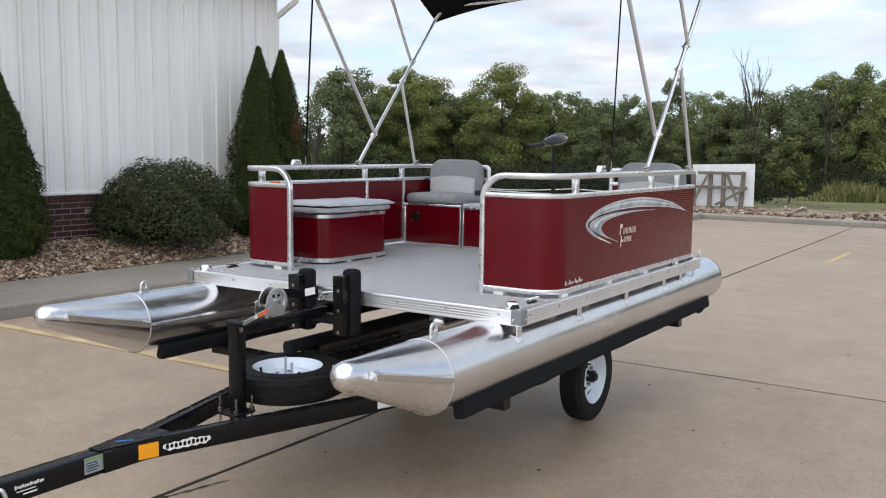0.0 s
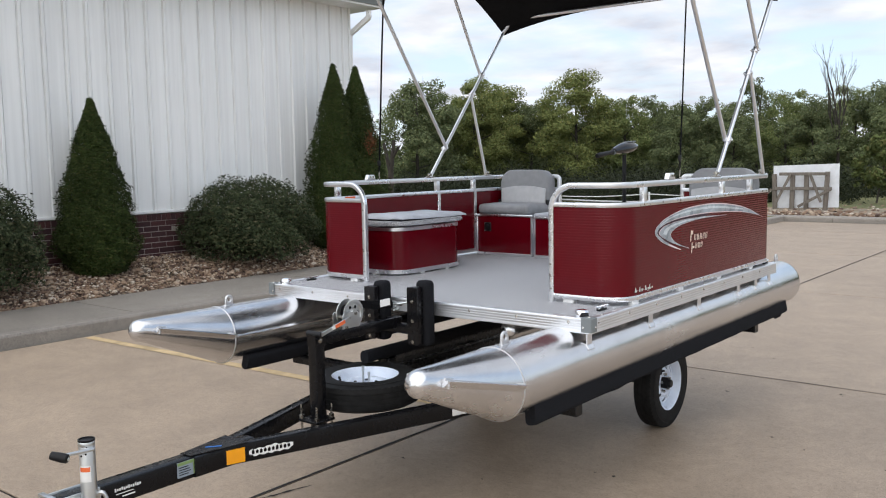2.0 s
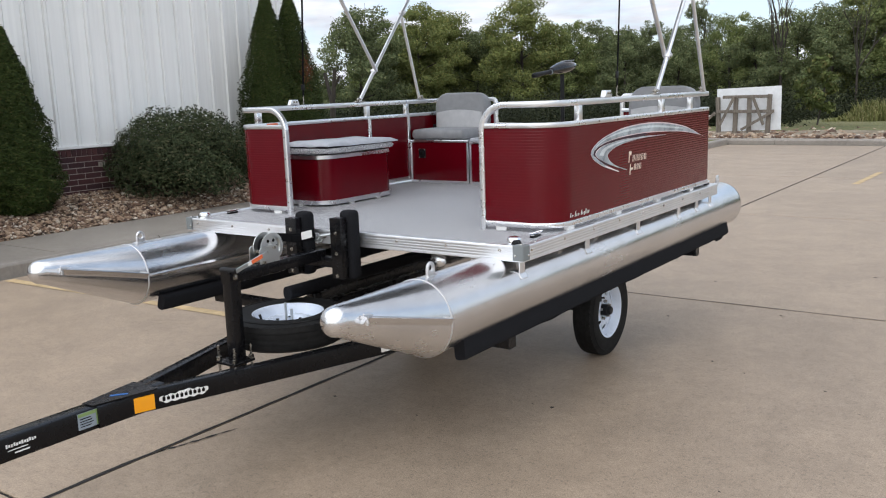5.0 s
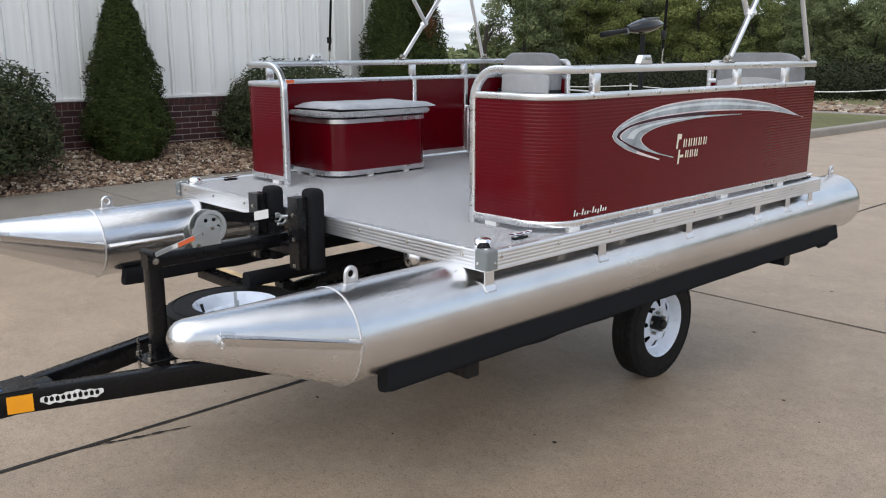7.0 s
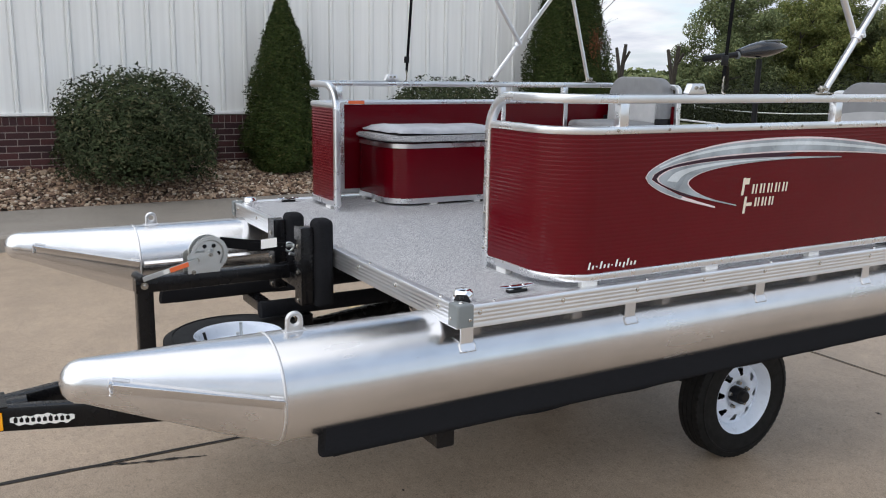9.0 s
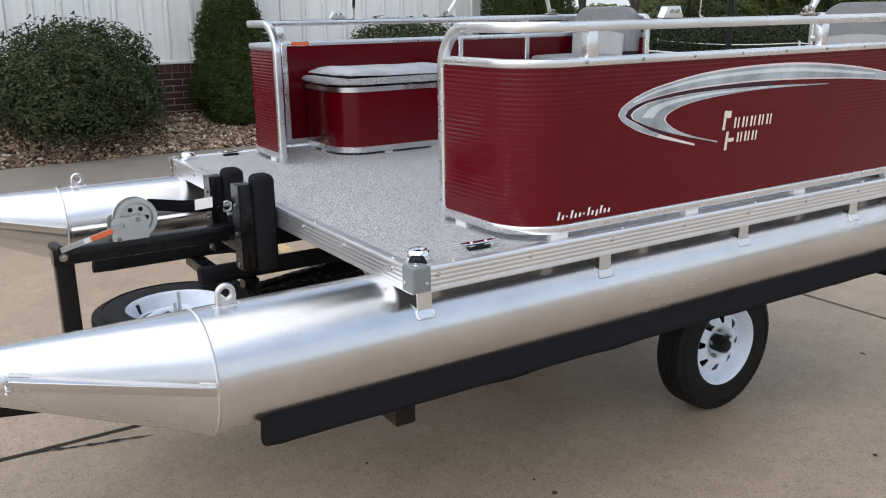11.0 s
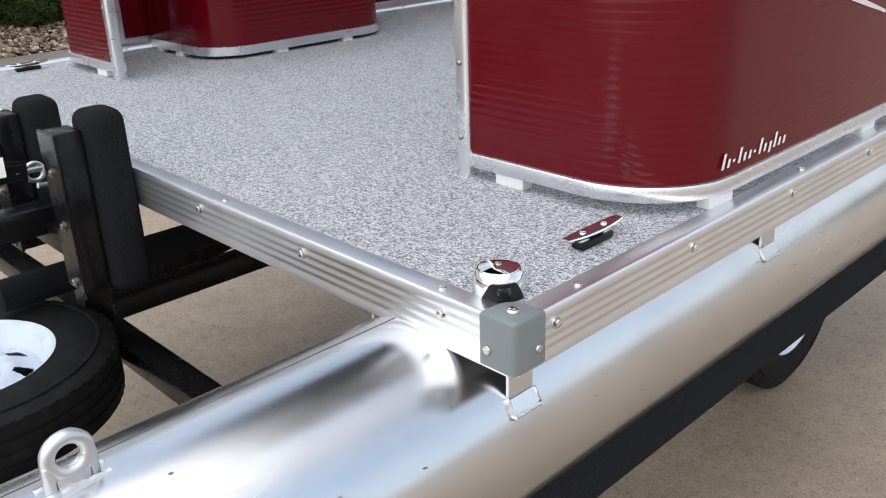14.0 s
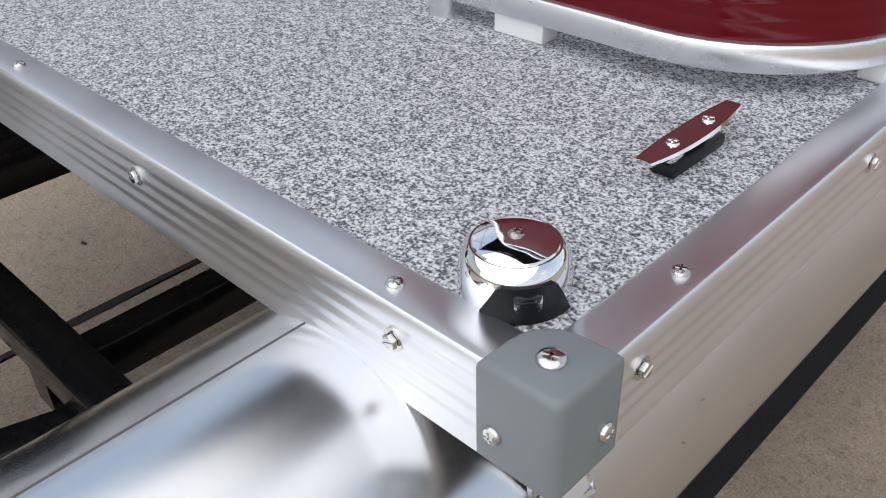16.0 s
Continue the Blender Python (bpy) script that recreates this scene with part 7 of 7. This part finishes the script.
def build_spare():
    sp = thing("spare_wheel", (-2.912, 3.005, 0.58), "spare trailer tyre on a white rim lying on the trailer tongue", "wheel", "trailer wheels")
    build_wheel(sp, (-2.902, 3.012, 0.635), pose(0, 0, 0, 0, 0, 35), False)
    for dx, dy, h in ((-0.035, 0.02, 0.09), (0.04, -0.015, 0.075)):
        part("carrier_bolt", rod((-2.902 + dx, 3.012 + dy, 0.55), (-2.902 + dx, 3.012 + dy, 0.642 + h), 0.0065, 10), ZINC, sp, "threaded carrier bolt")
    part("carrier_plate", box(-3.03, -2.79, 2.90, 3.11, 0.566, 0.586), BLACK, trailer, "black spare carrier plate", 0)


build_spare()


def build_fuel_pod():
    # aluminium third-log pod under the deck's middle
    bm = lathe([(0.0005, 0.0), (0.025, 0.003), (0.045, 0.015), (0.055, 0.035), (0.058, 0.06), (0.058, 1.9), (0.045, 1.94), (0.0005, 1.96)], (-2.345, 3.47, 0.905), "Y", 32)
    part("float_pod", bm, ALU, boat, "short aluminium pod under the deck")


build_fuel_pod()

# ---- plants ----


def leaf_cloud(centres, normals, size, rng, spread=0.5, aspect=0.55, droop=0.0):
    """One small folded leaf of two triangles at each centre."""
    n = len(centres)
    nrm = normals + rng.normal(0, spread, (n, 3))
    nrm /= np.linalg.norm(nrm, axis=1, keepdims=True) + 1e-9
    ref = rng.normal(0, 1, (n, 3))
    ref[:, 2] += droop
    a = np.cross(nrm, ref)
    a /= np.linalg.norm(a, axis=1, keepdims=True) + 1e-9
    b = np.cross(nrm, a)
    s = size * rng.uniform(0.6, 1.35, (n, 1))
    p0, p1 = centres - a * s, centres + a * s
    w = b * s * aspect
    fold = nrm * s * 0.25
    V = np.stack([p0, centres + w - fold, p1, centres - w - fold], 1).reshape(-1, 3)
    F = np.arange(4 * n).reshape(-1, 4)
    return V, F


def build_arborvitae(at, height, width, seed, label, twin=0.0):
    rng = np.random.default_rng(seed)
    ob = thing("arborvitae", at, label, "conifer", "arborvitae by the building")
    part("trunk", rod(Vector(at) + Vector((0, 0, -0.05)), Vector(at) + Vector((0, 0, height * 0.8)), 0.05, 10, None, 0.012), BARK, ob, "thin brown trunk")
    n = 42000
    f = 0.001 + 0.998 * rng.uniform(0, 1, n) ** 1.25
    th = rng.uniform(0, 2 * math.pi, n)
    # fans of foliage stand out in lobes
    lobe = 1 + 0.13 * np.sin(th * 5 + f * 9 + seed) * np.sin(f * 29 + th * 3) + 0.08 * np.sin(th * 11 + f * 43) * np.sin(th * 4 - f * 57)
    prof = np.sin((1 - f) * 1.72) * np.minimum(1, 0.66 + 0.34 * (f / 0.14))
    prof = np.maximum(prof, 0.0) * lobe
    depth = 1 - 0.30 * rng.uniform(0, 1, n) ** 2
    r = width / 2 * prof * depth + 0.01
    z = 0.02 + f * (height - 0.02)
    C = np.stack([at[0] + r * np.cos(th), at[1] + r * np.sin(th), at[2] + z + 0.03], 1)
    Nn = np.stack([np.cos(th), np.sin(th), np.full(n, 0.25)], 1)
    C += rng.normal(0, 0.012, C.shape)
    v, fc = leaf_cloud(C, Nn, 0.0195, rng, 0.55, 0.42, 2.5)
    raw("crown", v.tolist(), fc.tolist(), LEAF_ARB, ob, "dense green scale foliage")
    # dark inner mass
    bm = lathe([(0.001, 0.03)] + [(width / 2 * 0.74 * math.sin((1 - q) * 1.7) * (0.7 if q < 0.05 else 1), 0.03 + q * height * 0.93) for q in (0, 0.08, 0.2, 0.35, 0.5, 0.65, 0.8, 0.9, 0.985)], at, "Z", 20)
    part("inner_growth", bm, LEAF_ARB, ob, "dark inner foliage", 60)
    return ob


def build_shrub(at, height, width, seed, label):
    rng = np.random.default_rng(seed)
    ob = thing("shrub", at, label, "shrub", "shrubs by the building")
    n = 25000
    d = rng.normal(0, 1, (n, 3))
    d[:, 2] = np.abs(d[:, 2]) * 1.0 - 0.45
    d /= np.linalg.norm(d, axis=1, keepdims=True)
    th = np.arctan2(d[:, 1], d[:, 0])
    lump = 1 + 0.07 * np.sin(th * 4 + seed + d[:, 2] * 5) + 0.06 * np.sin(th * 9 + d[:, 2] * 11 + seed * 2) + 0.05 * np.sin(d[:, 0] * 17 + seed) * np.sin(d[:, 1] * 15)
    shell = 1 - 0.42 * rng.uniform(0, 1, n) ** 1.8 + np.where(rng.uniform(0, 1, n) > 0.975, rng.uniform(0, 0.06, n), 0)
    sup = (np.abs(d[:, 0]) ** 2.6 + np.abs(d[:, 1]) ** 2.6 + np.abs(d[:, 2]) ** 2.6) ** (-1 / 2.6)
    R = lump * shell * sup
    C = np.stack([at[0] + d[:, 0] * R * width / 2, at[1] + d[:, 1] * R * width / 2, at[2] + height * 0.40 + d[:, 2] * R * height * 0.60], 1)
    C[:, 2] = np.maximum(C[:, 2], at[2] + 0.04 + rng.uniform(0, 0.1, n))
    v, f = leaf_cloud(C, d + np.array([0, 0, 0.35]), 0.028, rng, 0.7, 0.40, 1.2)
    raw("crown", v.tolist(), f.tolist(), LEAF_SHRUB, ob, "small grey-green leaves")
    # solid core whose dark leaf colour stands for the shade inside the shrub
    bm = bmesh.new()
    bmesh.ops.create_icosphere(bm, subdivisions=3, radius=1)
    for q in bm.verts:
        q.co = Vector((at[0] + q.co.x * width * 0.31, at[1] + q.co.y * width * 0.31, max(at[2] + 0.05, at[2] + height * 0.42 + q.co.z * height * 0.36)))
    part("inner_growth", bm, LEAF_E, ob, "solid core with the inner shade in its dark colour", 60)
    bm = bmesh.new()
    rr = random.Random(seed)
    for k in range(9):
        a = rr.uniform(0, 6.3)
        rod(Vector(at) + Vector((0.06 * math.cos(a), 0.06 * math.sin(a), -0.05)), Vector(at) + Vector((0.45 * width * 0.6 * math.cos(a), 0.45 * width * 0.6 * math.sin(a), height * 0.5)), 0.012, 6, bm, 0.004)
    part("stems", bm, BARK, ob, "brown stems")


BED = G + bed_rise(-10.5)
build_arborvitae((-10.74, 6.02, BED), 2.30, 1.02, 1, "pointed green arborvitae in the rock bed")
build_arborvitae((-10.50, 10.25, BED), 3.05, 1.14, 2, "tall dark arborvitae beside its twin")
twin = build_arborvitae((-10.45, 10.72, BED), 3.04, 1.14, 3, "tall dark arborvitae with a brown patch")
dead = np.random.default_rng(8)
spots = np.array([-10.02, 10.62, 2.10]) + dead.normal(0, 1, (260, 3)) * np.array([0.03, 0.06, 0.11])
v, f = leaf_cloud(spots, np.tile([1.0, -0.4, 0.2], (260, 1)), 0.018, dead, 0.5, 0.45)
raw("dead_foliage", v.tolist(), f.tolist(), LEAF_RUST, twin, "rust-brown dead patch")
build_shrub((-10.45, 8.36, BED), 1.22, 1.82, 4, "rounded grey-green shrub in the rock bed")
build_shrub((-10.45, 4.10, BED), 1.28, 1.70, 5, "rounded grey-green shrub in the rock bed")


def tree_mesh(seed, height, crown_r, leaf, n, trunk_r, bare=0.25, lobes=11):
    """Leaves gathered in clumps on limbs: (leaf verts, leaf faces, wood bmesh) about the foot."""
    rng = np.random.default_rng(seed)
    wood = bmesh.new()
    top = Vector((rng.normal(0, 0.3), rng.normal(0, 0.3), height * 0.82))
    rod((0, 0, -0.3), top, trunk_r, 10, wood, trunk_r * 0.25)
    C, N = [], []
    per = n // lobes
    for k in range(lobes):
        f = bare + (1 - bare) * (k + 0.5) / lobes
        a = k * 2.4 + rng.uniform(-0.4, 0.4)
        reach = crown_r * (0.95 * math.sin(math.pi * min(1, 0.18 + 0.80 * (f - bare) / (1 - bare))) ** 0.8) * rng.uniform(0.55, 0.9)
        c = np.array([reach * math.cos(a), reach * math.sin(a), height * (f * 0.90)])
        base = Vector((0, 0, 0)).lerp(top, min(0.95, f * 0.85))
        rod(base, Vector(c), trunk_r * 0.30, 7, wood, trunk_r * 0.06)
        for q in range(4):
            e = Vector(c) + Vector(np.clip(rng.normal(0, crown_r * 0.30, 3), -crown_r * 0.38, crown_r * 0.38))
            rod(Vector(c) * 0.75 + base * 0.25, e, trunk_r * 0.10, 5, wood, trunk_r * 0.03)
        lr = crown_r * rng.uniform(0.34, 0.52)
        subs = 14
        sc = rng.normal(0, 1, (subs, 3))
        sc /= np.linalg.norm(sc, axis=1, keepdims=True)
        sc = c + sc * lr * rng.uniform(0.45, 1.0, (subs, 1)) * np.array([1, 1, 0.85])
        m = per // subs
        for s in sc:
            d = rng.normal(0, 1, (m, 3))
            d /= np.linalg.norm(d, axis=1, keepdims=True)
            rad = lr * 0.44 * rng.uniform(0.35, 1.0, (m, 1)) ** 0.6
            C.append(s + d * rad * np.array([1.1, 1.1, 0.8]))
            N.append(d + np.array([0, 0, 0.4]))
    C, N = np.concatenate(C), np.concatenate(N)
    v, f = leaf_cloud(C, N, leaf, rng, 0.6, 0.6)
    return v, f, wood


def tree_kind(seed, height, crown_r, leaf, n, trunk_r, material, bare, lobes, label):
    v, f, wood = tree_mesh(seed, height, crown_r, leaf, n, trunk_r, bare, lobes)
    ob = thing("tree", (0, 0, 0), label, "tree", "trees behind the lot")
    part("trunk", wood, BARK, ob, "brown trunk and limbs")
    raw("crown", v.tolist(), f.tolist(), material, ob, "leafy crown")
    return ob


kinds = [
    tree_kind(11, 8.0, 2.9, 0.073, 31000, 0.16, LEAF_B, 0.10, 13, "broad olive-green tree at the wood's edge"),
    tree_kind(12, 8.6, 2.7, 0.071, 29000, 0.15, LEAF_A, 0.08, 13, "full green tree at the wood's edge"),
    tree_kind(13, 7.0, 2.9, 0.073, 29000, 0.14, LEAF_C, 0.06, 12, "dark green bushy tree at the wood's edge"),
    tree_kind(14, 9.0, 2.3, 0.068, 19000, 0.14, LEAF_C, 0.10, 13, "tall slim tree with thin dark foliage"),
]
# the wood's edge: (bearing west of north, distance, kind, height, turn)
row = [(40.6, 50, 2, 6.9, 10), (39.8, 58, 1, 5.6, 80), (38.9, 54, 2, 5.6, 200), (38.2, 58, 1, 6.4, 20), (36.6, 54, 0, 7.2, 150), (34.9, 57, 0, 6.9, 60),
       (33.4, 56, 2, 5.9, 130), (32.2, 60, 1, 5.9, 250), (30.2, 54, 0, 7.5, 40), (28.4, 58, 2, 6.0, 300), (27.0, 55, 1, 5.7, 95), (25.4, 57, 3, 6.0, 12),
       (23.8, 54, 2, 5.4, 170), (22.3, 58, 3, 5.9, 220), (20.8, 55, 2, 5.3, 33), (19.2, 60, 3, 7.1, 77), (17.4, 55, 1, 5.7, 140), (15.6, 54, 2, 5.5, 210),
       (13.8, 57, 1, 6.0, 290), (12.0, 54, 2, 6.2, 15), (10.4, 56, 0, 6.9, 120), (8.6, 54, 1, 7.0, 45), (6.8, 56, 2, 6.8, 260), (4.6, 55, 1, 7.0, 10),
       (2, 58, 0, 7.0, 50), (-1.5, 56, 2, 6.6, 150), (-5, 58, 1, 7.2, 90)]
first = [True] * 4
for b, d, k, h, a in row:
    s = h / (8.1, 8.5, 7.3, 8.8)[k]
    m = pose(0.25 - d * math.sin(radians(b)), d * math.cos(radians(b)), -0.15, 0, 0, a)
    if first[k]:
        kinds[k].matrix_basis = m
        kinds[k].scale = (s, s, s)
        first[k] = False
    else:
        c = copy_thing(kinds[k], m)
        c.scale = (s, s, s)


def build_far_wood():
    """A ragged belt of foliage behind the single trees."""
    rng = np.random.default_rng(21)
    C, N = [], []
    for k in range(170):
        b = -25 + 80 * rng.uniform()
        d = 68 + rng.normal(0, 2.5)
        x, y = -d * math.sin(radians(b)), d * math.cos(radians(b))
        h = (4.6 if b < 40 else 1.5) + 0.5 * math.sin(b * 0.6) + rng.normal(0, 0.4)
        m = 230
        d3 = rng.normal(0, 1, (m, 3))
        d3 /= np.linalg.norm(d3, axis=1, keepdims=True)
        C.append(np.array([x, y, h * 0.50]) + d3 * np.array([2.6, 2.0, h * 0.52]) * rng.uniform(0.6, 1.0, (m, 1)))
        N.append(d3 + np.array([0, 0, 0.5]))
    v, f = leaf_cloud(np.concatenate(C), np.concatenate(N), 0.30, rng, 0.6, 0.6)
    tagged(raw("far_woods", v.tolist(), f.tolist(), LEAF_C), "dark green belt of woods behind the trees", "woods", kind="stuff")


build_far_wood()


def build_undergrowth():
    rng = np.random.default_rng(31)
    C, N = [], []
    for k in range(420):
        b = -12 + 64 * rng.uniform()
        d = rng.uniform(38, 51)
        x, y = -d * math.sin(radians(b)), d * math.cos(radians(b))
        h = rng.uniform(0.6, 2.2) * (0.55 + 0.6 * (d - 38) / 13) * (0.45 if b > 40.5 else 1.0)
        m = 230
        d3 = rng.normal(0, 1, (m, 3))
        d3 /= np.linalg.norm(d3, axis=1, keepdims=True)
        C.append(np.array([x, y, h * 0.42 - 0.1]) + d3 * np.array([1.3, 1.2, h * 0.6]) * rng.uniform(0.4, 1.0, (m, 1)))
        N.append(d3 + np.array([0, 0, 0.6]))
    v, f = leaf_cloud(np.concatenate(C), np.concatenate(N), 0.075, rng, 0.6, 0.45)
    # the dark leaf colour holds the shade down in this brush
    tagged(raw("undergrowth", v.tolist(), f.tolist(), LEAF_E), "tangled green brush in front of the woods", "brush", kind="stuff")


build_undergrowth()


def build_hedge():
    """Low brush between the rope and the woods, its shade put into the leaf colour."""
    rng = np.random.default_rng(33)
    C, N = [], []
    for k in range(330):
        b = 14 + 34 * rng.uniform()
        d = rng.uniform(30, 38)
        x, y = -d * math.sin(radians(b)), d * math.cos(radians(b))
        h = rng.uniform(0.9, 1.7) * (0.7 if b > 42.5 else 1.0)
        m = 260
        d3 = rng.normal(0, 1, (m, 3))
        d3 /= np.linalg.norm(d3, axis=1, keepdims=True)
        C.append(np.array([x, y, h * 0.45 - 0.1]) + d3 * np.array([1.0, 1.0, h * 0.55]) * rng.uniform(0.4, 1.0, (m, 1)))
        N.append(d3 + np.array([0, 0, 0.6]))
    v, f = leaf_cloud(np.concatenate(C), np.concatenate(N), 0.055, rng, 0.6, 0.45)
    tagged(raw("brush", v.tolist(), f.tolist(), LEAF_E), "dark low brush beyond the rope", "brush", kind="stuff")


build_hedge()


def build_bare_tree(at, height, seed, label, spread=0.7):
    ob = thing("bare_tree", at, label, "tree")
    rng = random.Random(seed)
    bm = bmesh.new()

    def limb(p, d, length, r, depth):
        q = p + d * length
        rod(p, q, r, 6 if depth < 2 else 4, bm, r * 0.6)
        if depth >= 4:
            return
        for _ in range(3 if depth else 5):
            nd = (d + Vector((rng.uniform(-spread, spread), rng.uniform(-spread, spread), rng.uniform(-0.1, 0.5)))).normalized()
            limb(p + d * length * rng.uniform(0.55, 1.0), nd, length * rng.uniform(0.5, 0.72), r * 0.5, depth + 1)
    limb(Vector(at), Vector((0, 0, 1)), height * 0.45, height * 0.012, 0)
    part("trunk", bm, BARK, ob, "grey leafless trunk and twigs", 0)


build_bare_tree((-13.0, 51, -0.15), 8.6, 3, "tall grey leafless tree before the woods", 0.36)
build_bare_tree((-8.2, 46, -0.15), 6.0, 9, "small grey leafless tree before the woods")
build_bare_tree((-31.5, 28, -0.15), 6.5, 5, "thin leafless tree by the lawn")
young = tree_kind(17, 2.35, 0.66, 0.07, 3000, 0.035, LEAF_D, 0.26, 9, "young bright-green tree past the kerb")
young.matrix_basis = pose(-6.57, 30.5, 0.18)


def build_stump_post(at, h, seed, label):
    """A pollarded trunk with two stubby arms."""
    ob = thing("pollard", at, label, "tree stump", "cut-back trunks")
    bm = bmesh.new()
    a = Vector(at)
    rod(a, a + Vector((0.05, 0, h * 0.62)), 0.11, 10, bm, 0.09)
    rod(a + Vector((0.05, 0, h * 0.58)), a + Vector((-0.28, 0.05, h)), 0.075, 8, bm, 0.05)
    rod(a + Vector((0.05, 0, h * 0.60)), a + Vector((0.22, 0, h * 1.04)), 0.08, 8, bm, 0.055)
    rod(a + Vector((0.12, 0, h * 0.80)), a + Vector((0.42, 0, h * 0.95)), 0.05, 8, bm, 0.04)
    part("trunk", bm, BARK, ob, "dark cut-back trunk")


build_stump_post((-19.4, 21.4, -0.1), 2.5, 1, "dark pollarded trunk with stubby arms")
build_stump_post((-22.2, 21.8, -0.1), 2.6, 2, "dark pollarded trunk with stubby arms")


def build_board():
    """The back of a white board leaning on a rough timber frame."""
    ob = thing("sign_board", (-7.7, 26, 0), "white board propped on a grey timber frame past the kerb", "board")
    x0, x1, z0, z1, y = -8.34, -6.52, 0.24, 1.48, 26.0
    lean = Matrix.Translation((x0, y, z0)) @ pose(0, 0, 0, -4, -1.6, 0) @ Matrix.Translation((-x0, -y, -z0))
    part("board_panel", box(x0, x1, y + 0.03, y + 0.05, z0, z1, 0, 1, None, lean), WHITE_PAINT, ob, "white painted panel", 0)
    part("board_edge", box(x0, x0 + 0.07, y + 0.008, y + 0.028, z0, z1, 0, 1, None, lean), WHITE_PAINT, ob, "white edge", 0)
    for dx, tilt, top in ((0.08, -2, 1.24), (0.55, 1, 1.28), (0.95, 0, 1.27), (1.47, 2.5, 1.30)):
        foot = about((x0 + dx, y - 0.05, 0.1), 0, tilt, 0)
        part("timber_post", box(x0 + dx - 0.06, x0 + dx + 0.06, y - 0.10, y - 0.01, -0.05, top, 0.008, 1, None, foot), WOOD, ob, "grey timber post", 0)
    for z, a, b in ((0.82, 0.03, 1.66), (1.24, 0.20, 1.52)):
        part("timber_rail", box(x0 + a, x0 + b, y - 0.135, y - 0.102, z - 0.045, z + 0.045, 0.006, 1), WOOD, ob, "grey timber rail", 0)
    for a, b in (((0.55, 1.26), (0.16, 0.44)), ((1.08, 1.22), (1.40, 0.44)), ((1.66, 0.82), (0.77, 0.30)), ((0.0, 0.80), (-0.56, 0.26))):
        part("timber_brace", sweep([(x0 + a[0], y - 0.16, a[1]), (x0 + b[0], y - 0.22, b[1])], roundrect(0.04, 0.075, 0.004, 1)), WOOD, ob, "grey timber brace", 0)


build_board()


def build_rope_fence():
    ob = thing("rope_fence", (-12, 25, 0), "white rope slung between low posts past the kerb", "rope")
    ends = [(-8.4, 26.0, 0.72), (-12.0, 25.4, 0.64), (-16.0, 24.6, 0.64), (-20.5, 23.6, 0.66)]
    for a, b in zip(ends, ends[1:]):
        pts = [Vector(a).lerp(Vector(b), k / 8) - Vector((0, 0, 0.09 * math.sin(math.pi * k / 8))) for k in range(9)]
        part("rope", sweep(pts, circle(0.016, 6)), WHITE_PLASTIC, ob, "white rope")
    for x, y, z in ends[1:]:
        part("rope_post", rod((x, y, 0.0), (x, y, z + 0.06), 0.03, 8), WHITE_PAINT, ob, "white post")


build_rope_fence()


def build_tall_grass():
    """Uncut yellowish grass at the end of the lawn."""
    rng = np.random.default_rng(57)
    n = 5200
    x = rng.uniform(-7.4, 0.5, n)
    y = rng.uniform(34.2, 38.0, n)
    h = rng.uniform(0.35, 0.85, n) * (0.75 + 0.35 * np.sin(x * 1.7 + y)) * np.minimum(1, (x + 7.6) * 0.8)
    a = rng.uniform(0, 6.28, n)
    bend = rng.uniform(0.05, 0.35, n)
    verts, faces = [], []
    for i in range(n):
        c, q = math.cos(a[i]), math.sin(a[i])
        w = 0.022
        k = len(verts)
        base = 0.05
        verts += [(x[i] - w * q, y[i] + w * c, base), (x[i] + w * q, y[i] - w * c, base),
                  (x[i] + bend[i] * 0.3 * c + w * q * 0.7, y[i] + bend[i] * 0.3 * q - w * c * 0.7, base + h[i] * 0.6),
                  (x[i] + bend[i] * 0.3 * c - w * q * 0.7, y[i] + bend[i] * 0.3 * q + w * c * 0.7, base + h[i] * 0.6),
                  (x[i] + bend[i] * c, y[i] + bend[i] * q, base + h[i])]
        faces += [(k, k + 1, k + 2, k + 3), (k + 3, k + 2, k + 4)]
    tagged(raw("tall_grass", verts, faces, TALL_GRASS), "uncut yellow-green grass at the end of the lawn", "grass", kind="stuff")


build_tall_grass()
